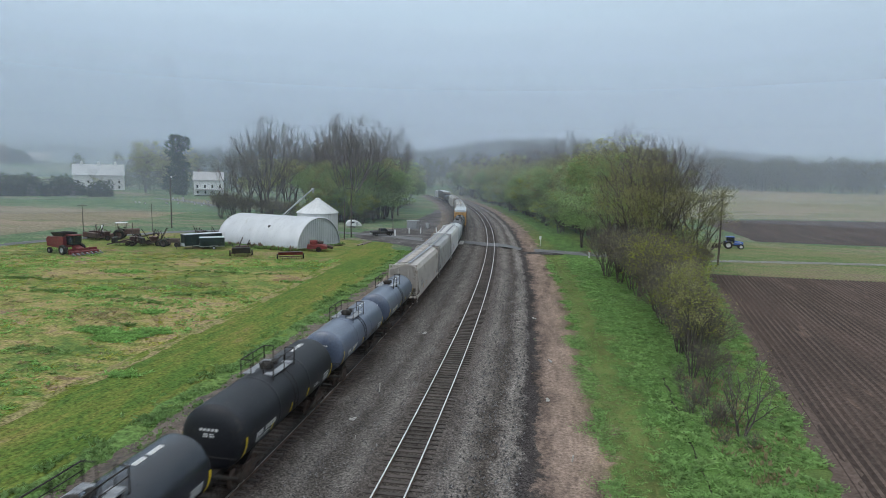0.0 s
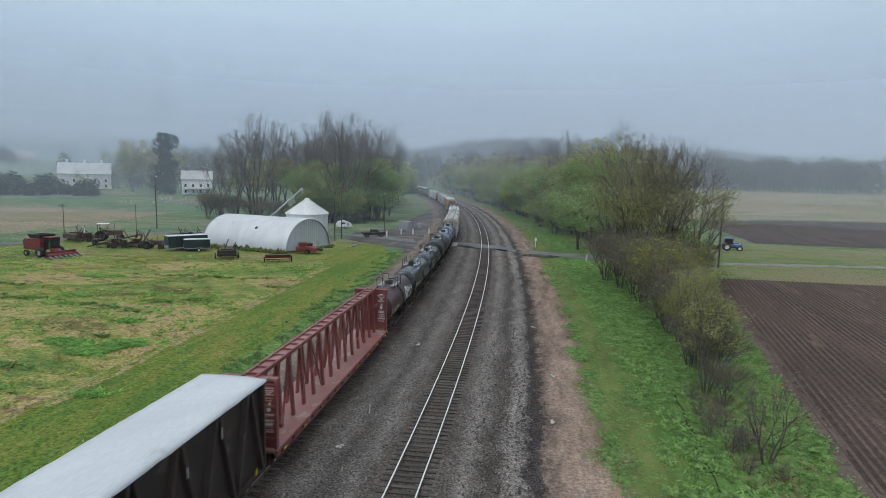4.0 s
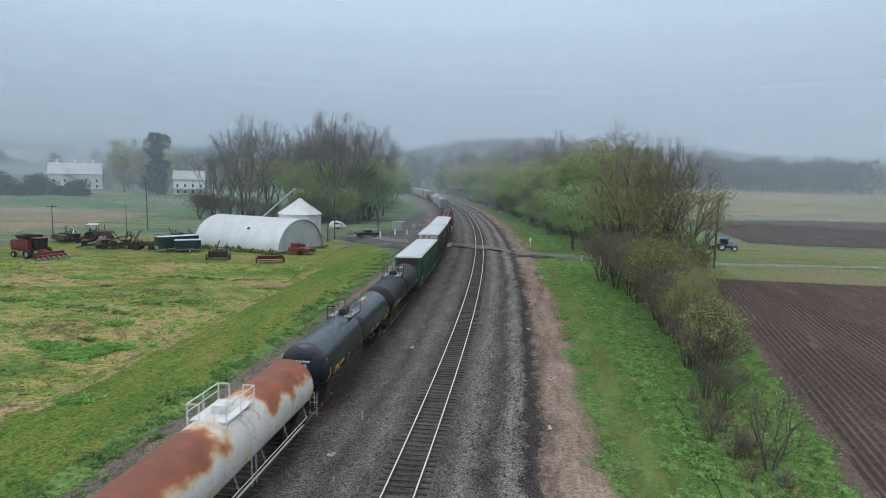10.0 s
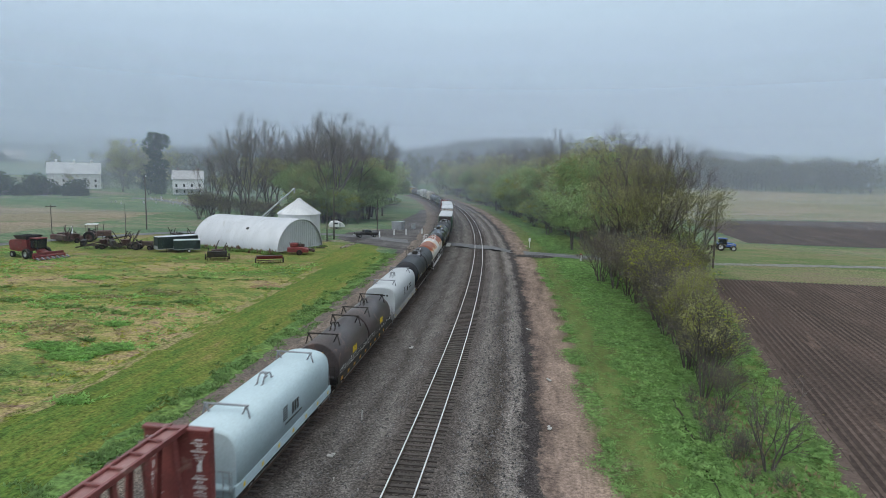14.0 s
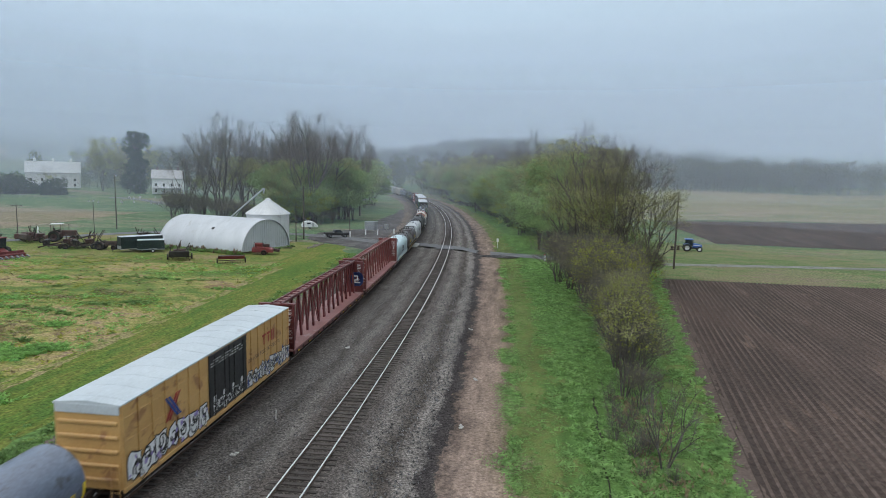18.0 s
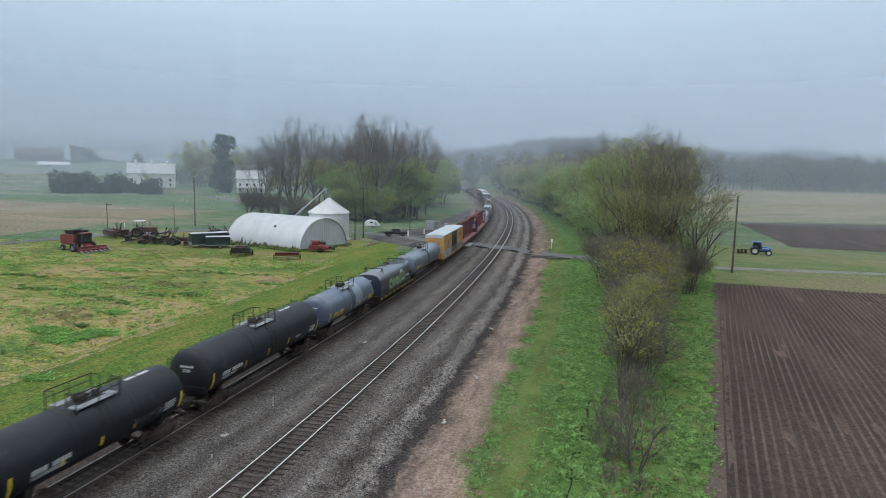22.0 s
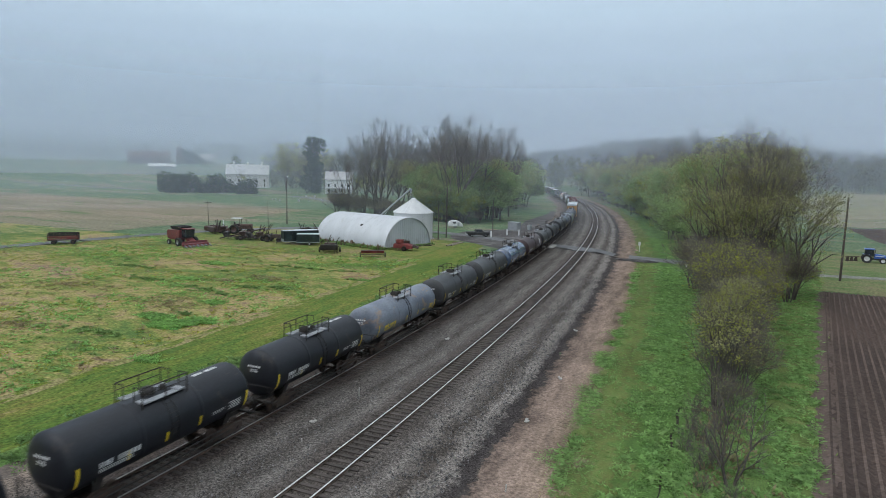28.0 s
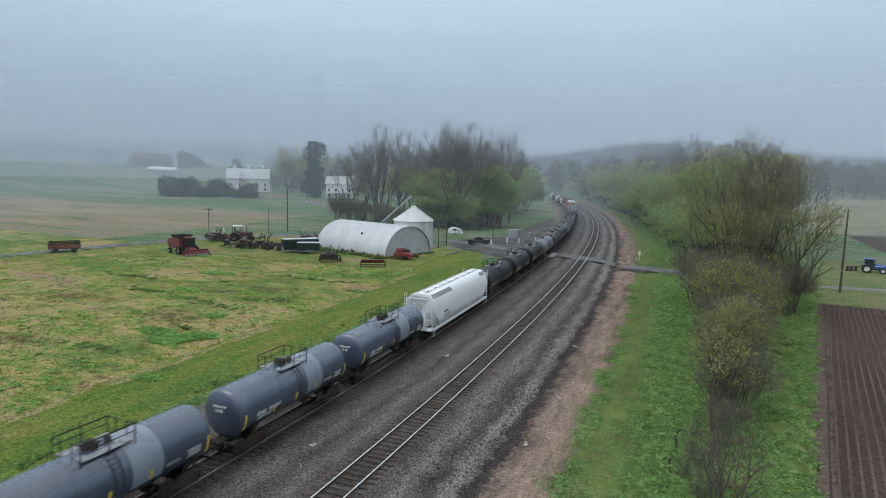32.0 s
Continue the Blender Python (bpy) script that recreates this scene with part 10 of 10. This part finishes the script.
def haze_sheets():
    """Thin curved see-through sheets that stand in for haze, one behind the other, thicker far off."""
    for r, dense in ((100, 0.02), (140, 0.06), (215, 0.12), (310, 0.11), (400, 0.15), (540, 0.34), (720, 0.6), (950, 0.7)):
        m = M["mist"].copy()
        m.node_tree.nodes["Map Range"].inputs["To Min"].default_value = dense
        secs = []
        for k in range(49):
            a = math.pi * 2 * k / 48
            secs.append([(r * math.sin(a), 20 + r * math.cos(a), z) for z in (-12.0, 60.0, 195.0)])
        solid("mist", Geo().loft(secs, False, True, False), m, "thin see-through sheet standing in for distance haze", "mist", kind="structure")


haze_sheets()

# ---- END OF PLACE ----


def motions():
    for car, u in TRAIN:
        rows = []
        for t in range(0, 33, 2):
            x, y, a = on_arc(u + SPEED * t)
            rows.append((t, Matrix.LocRotScale((x, y, 0.0), Euler((0, 0, a)), None)))
        walk(car, rows)


motions()
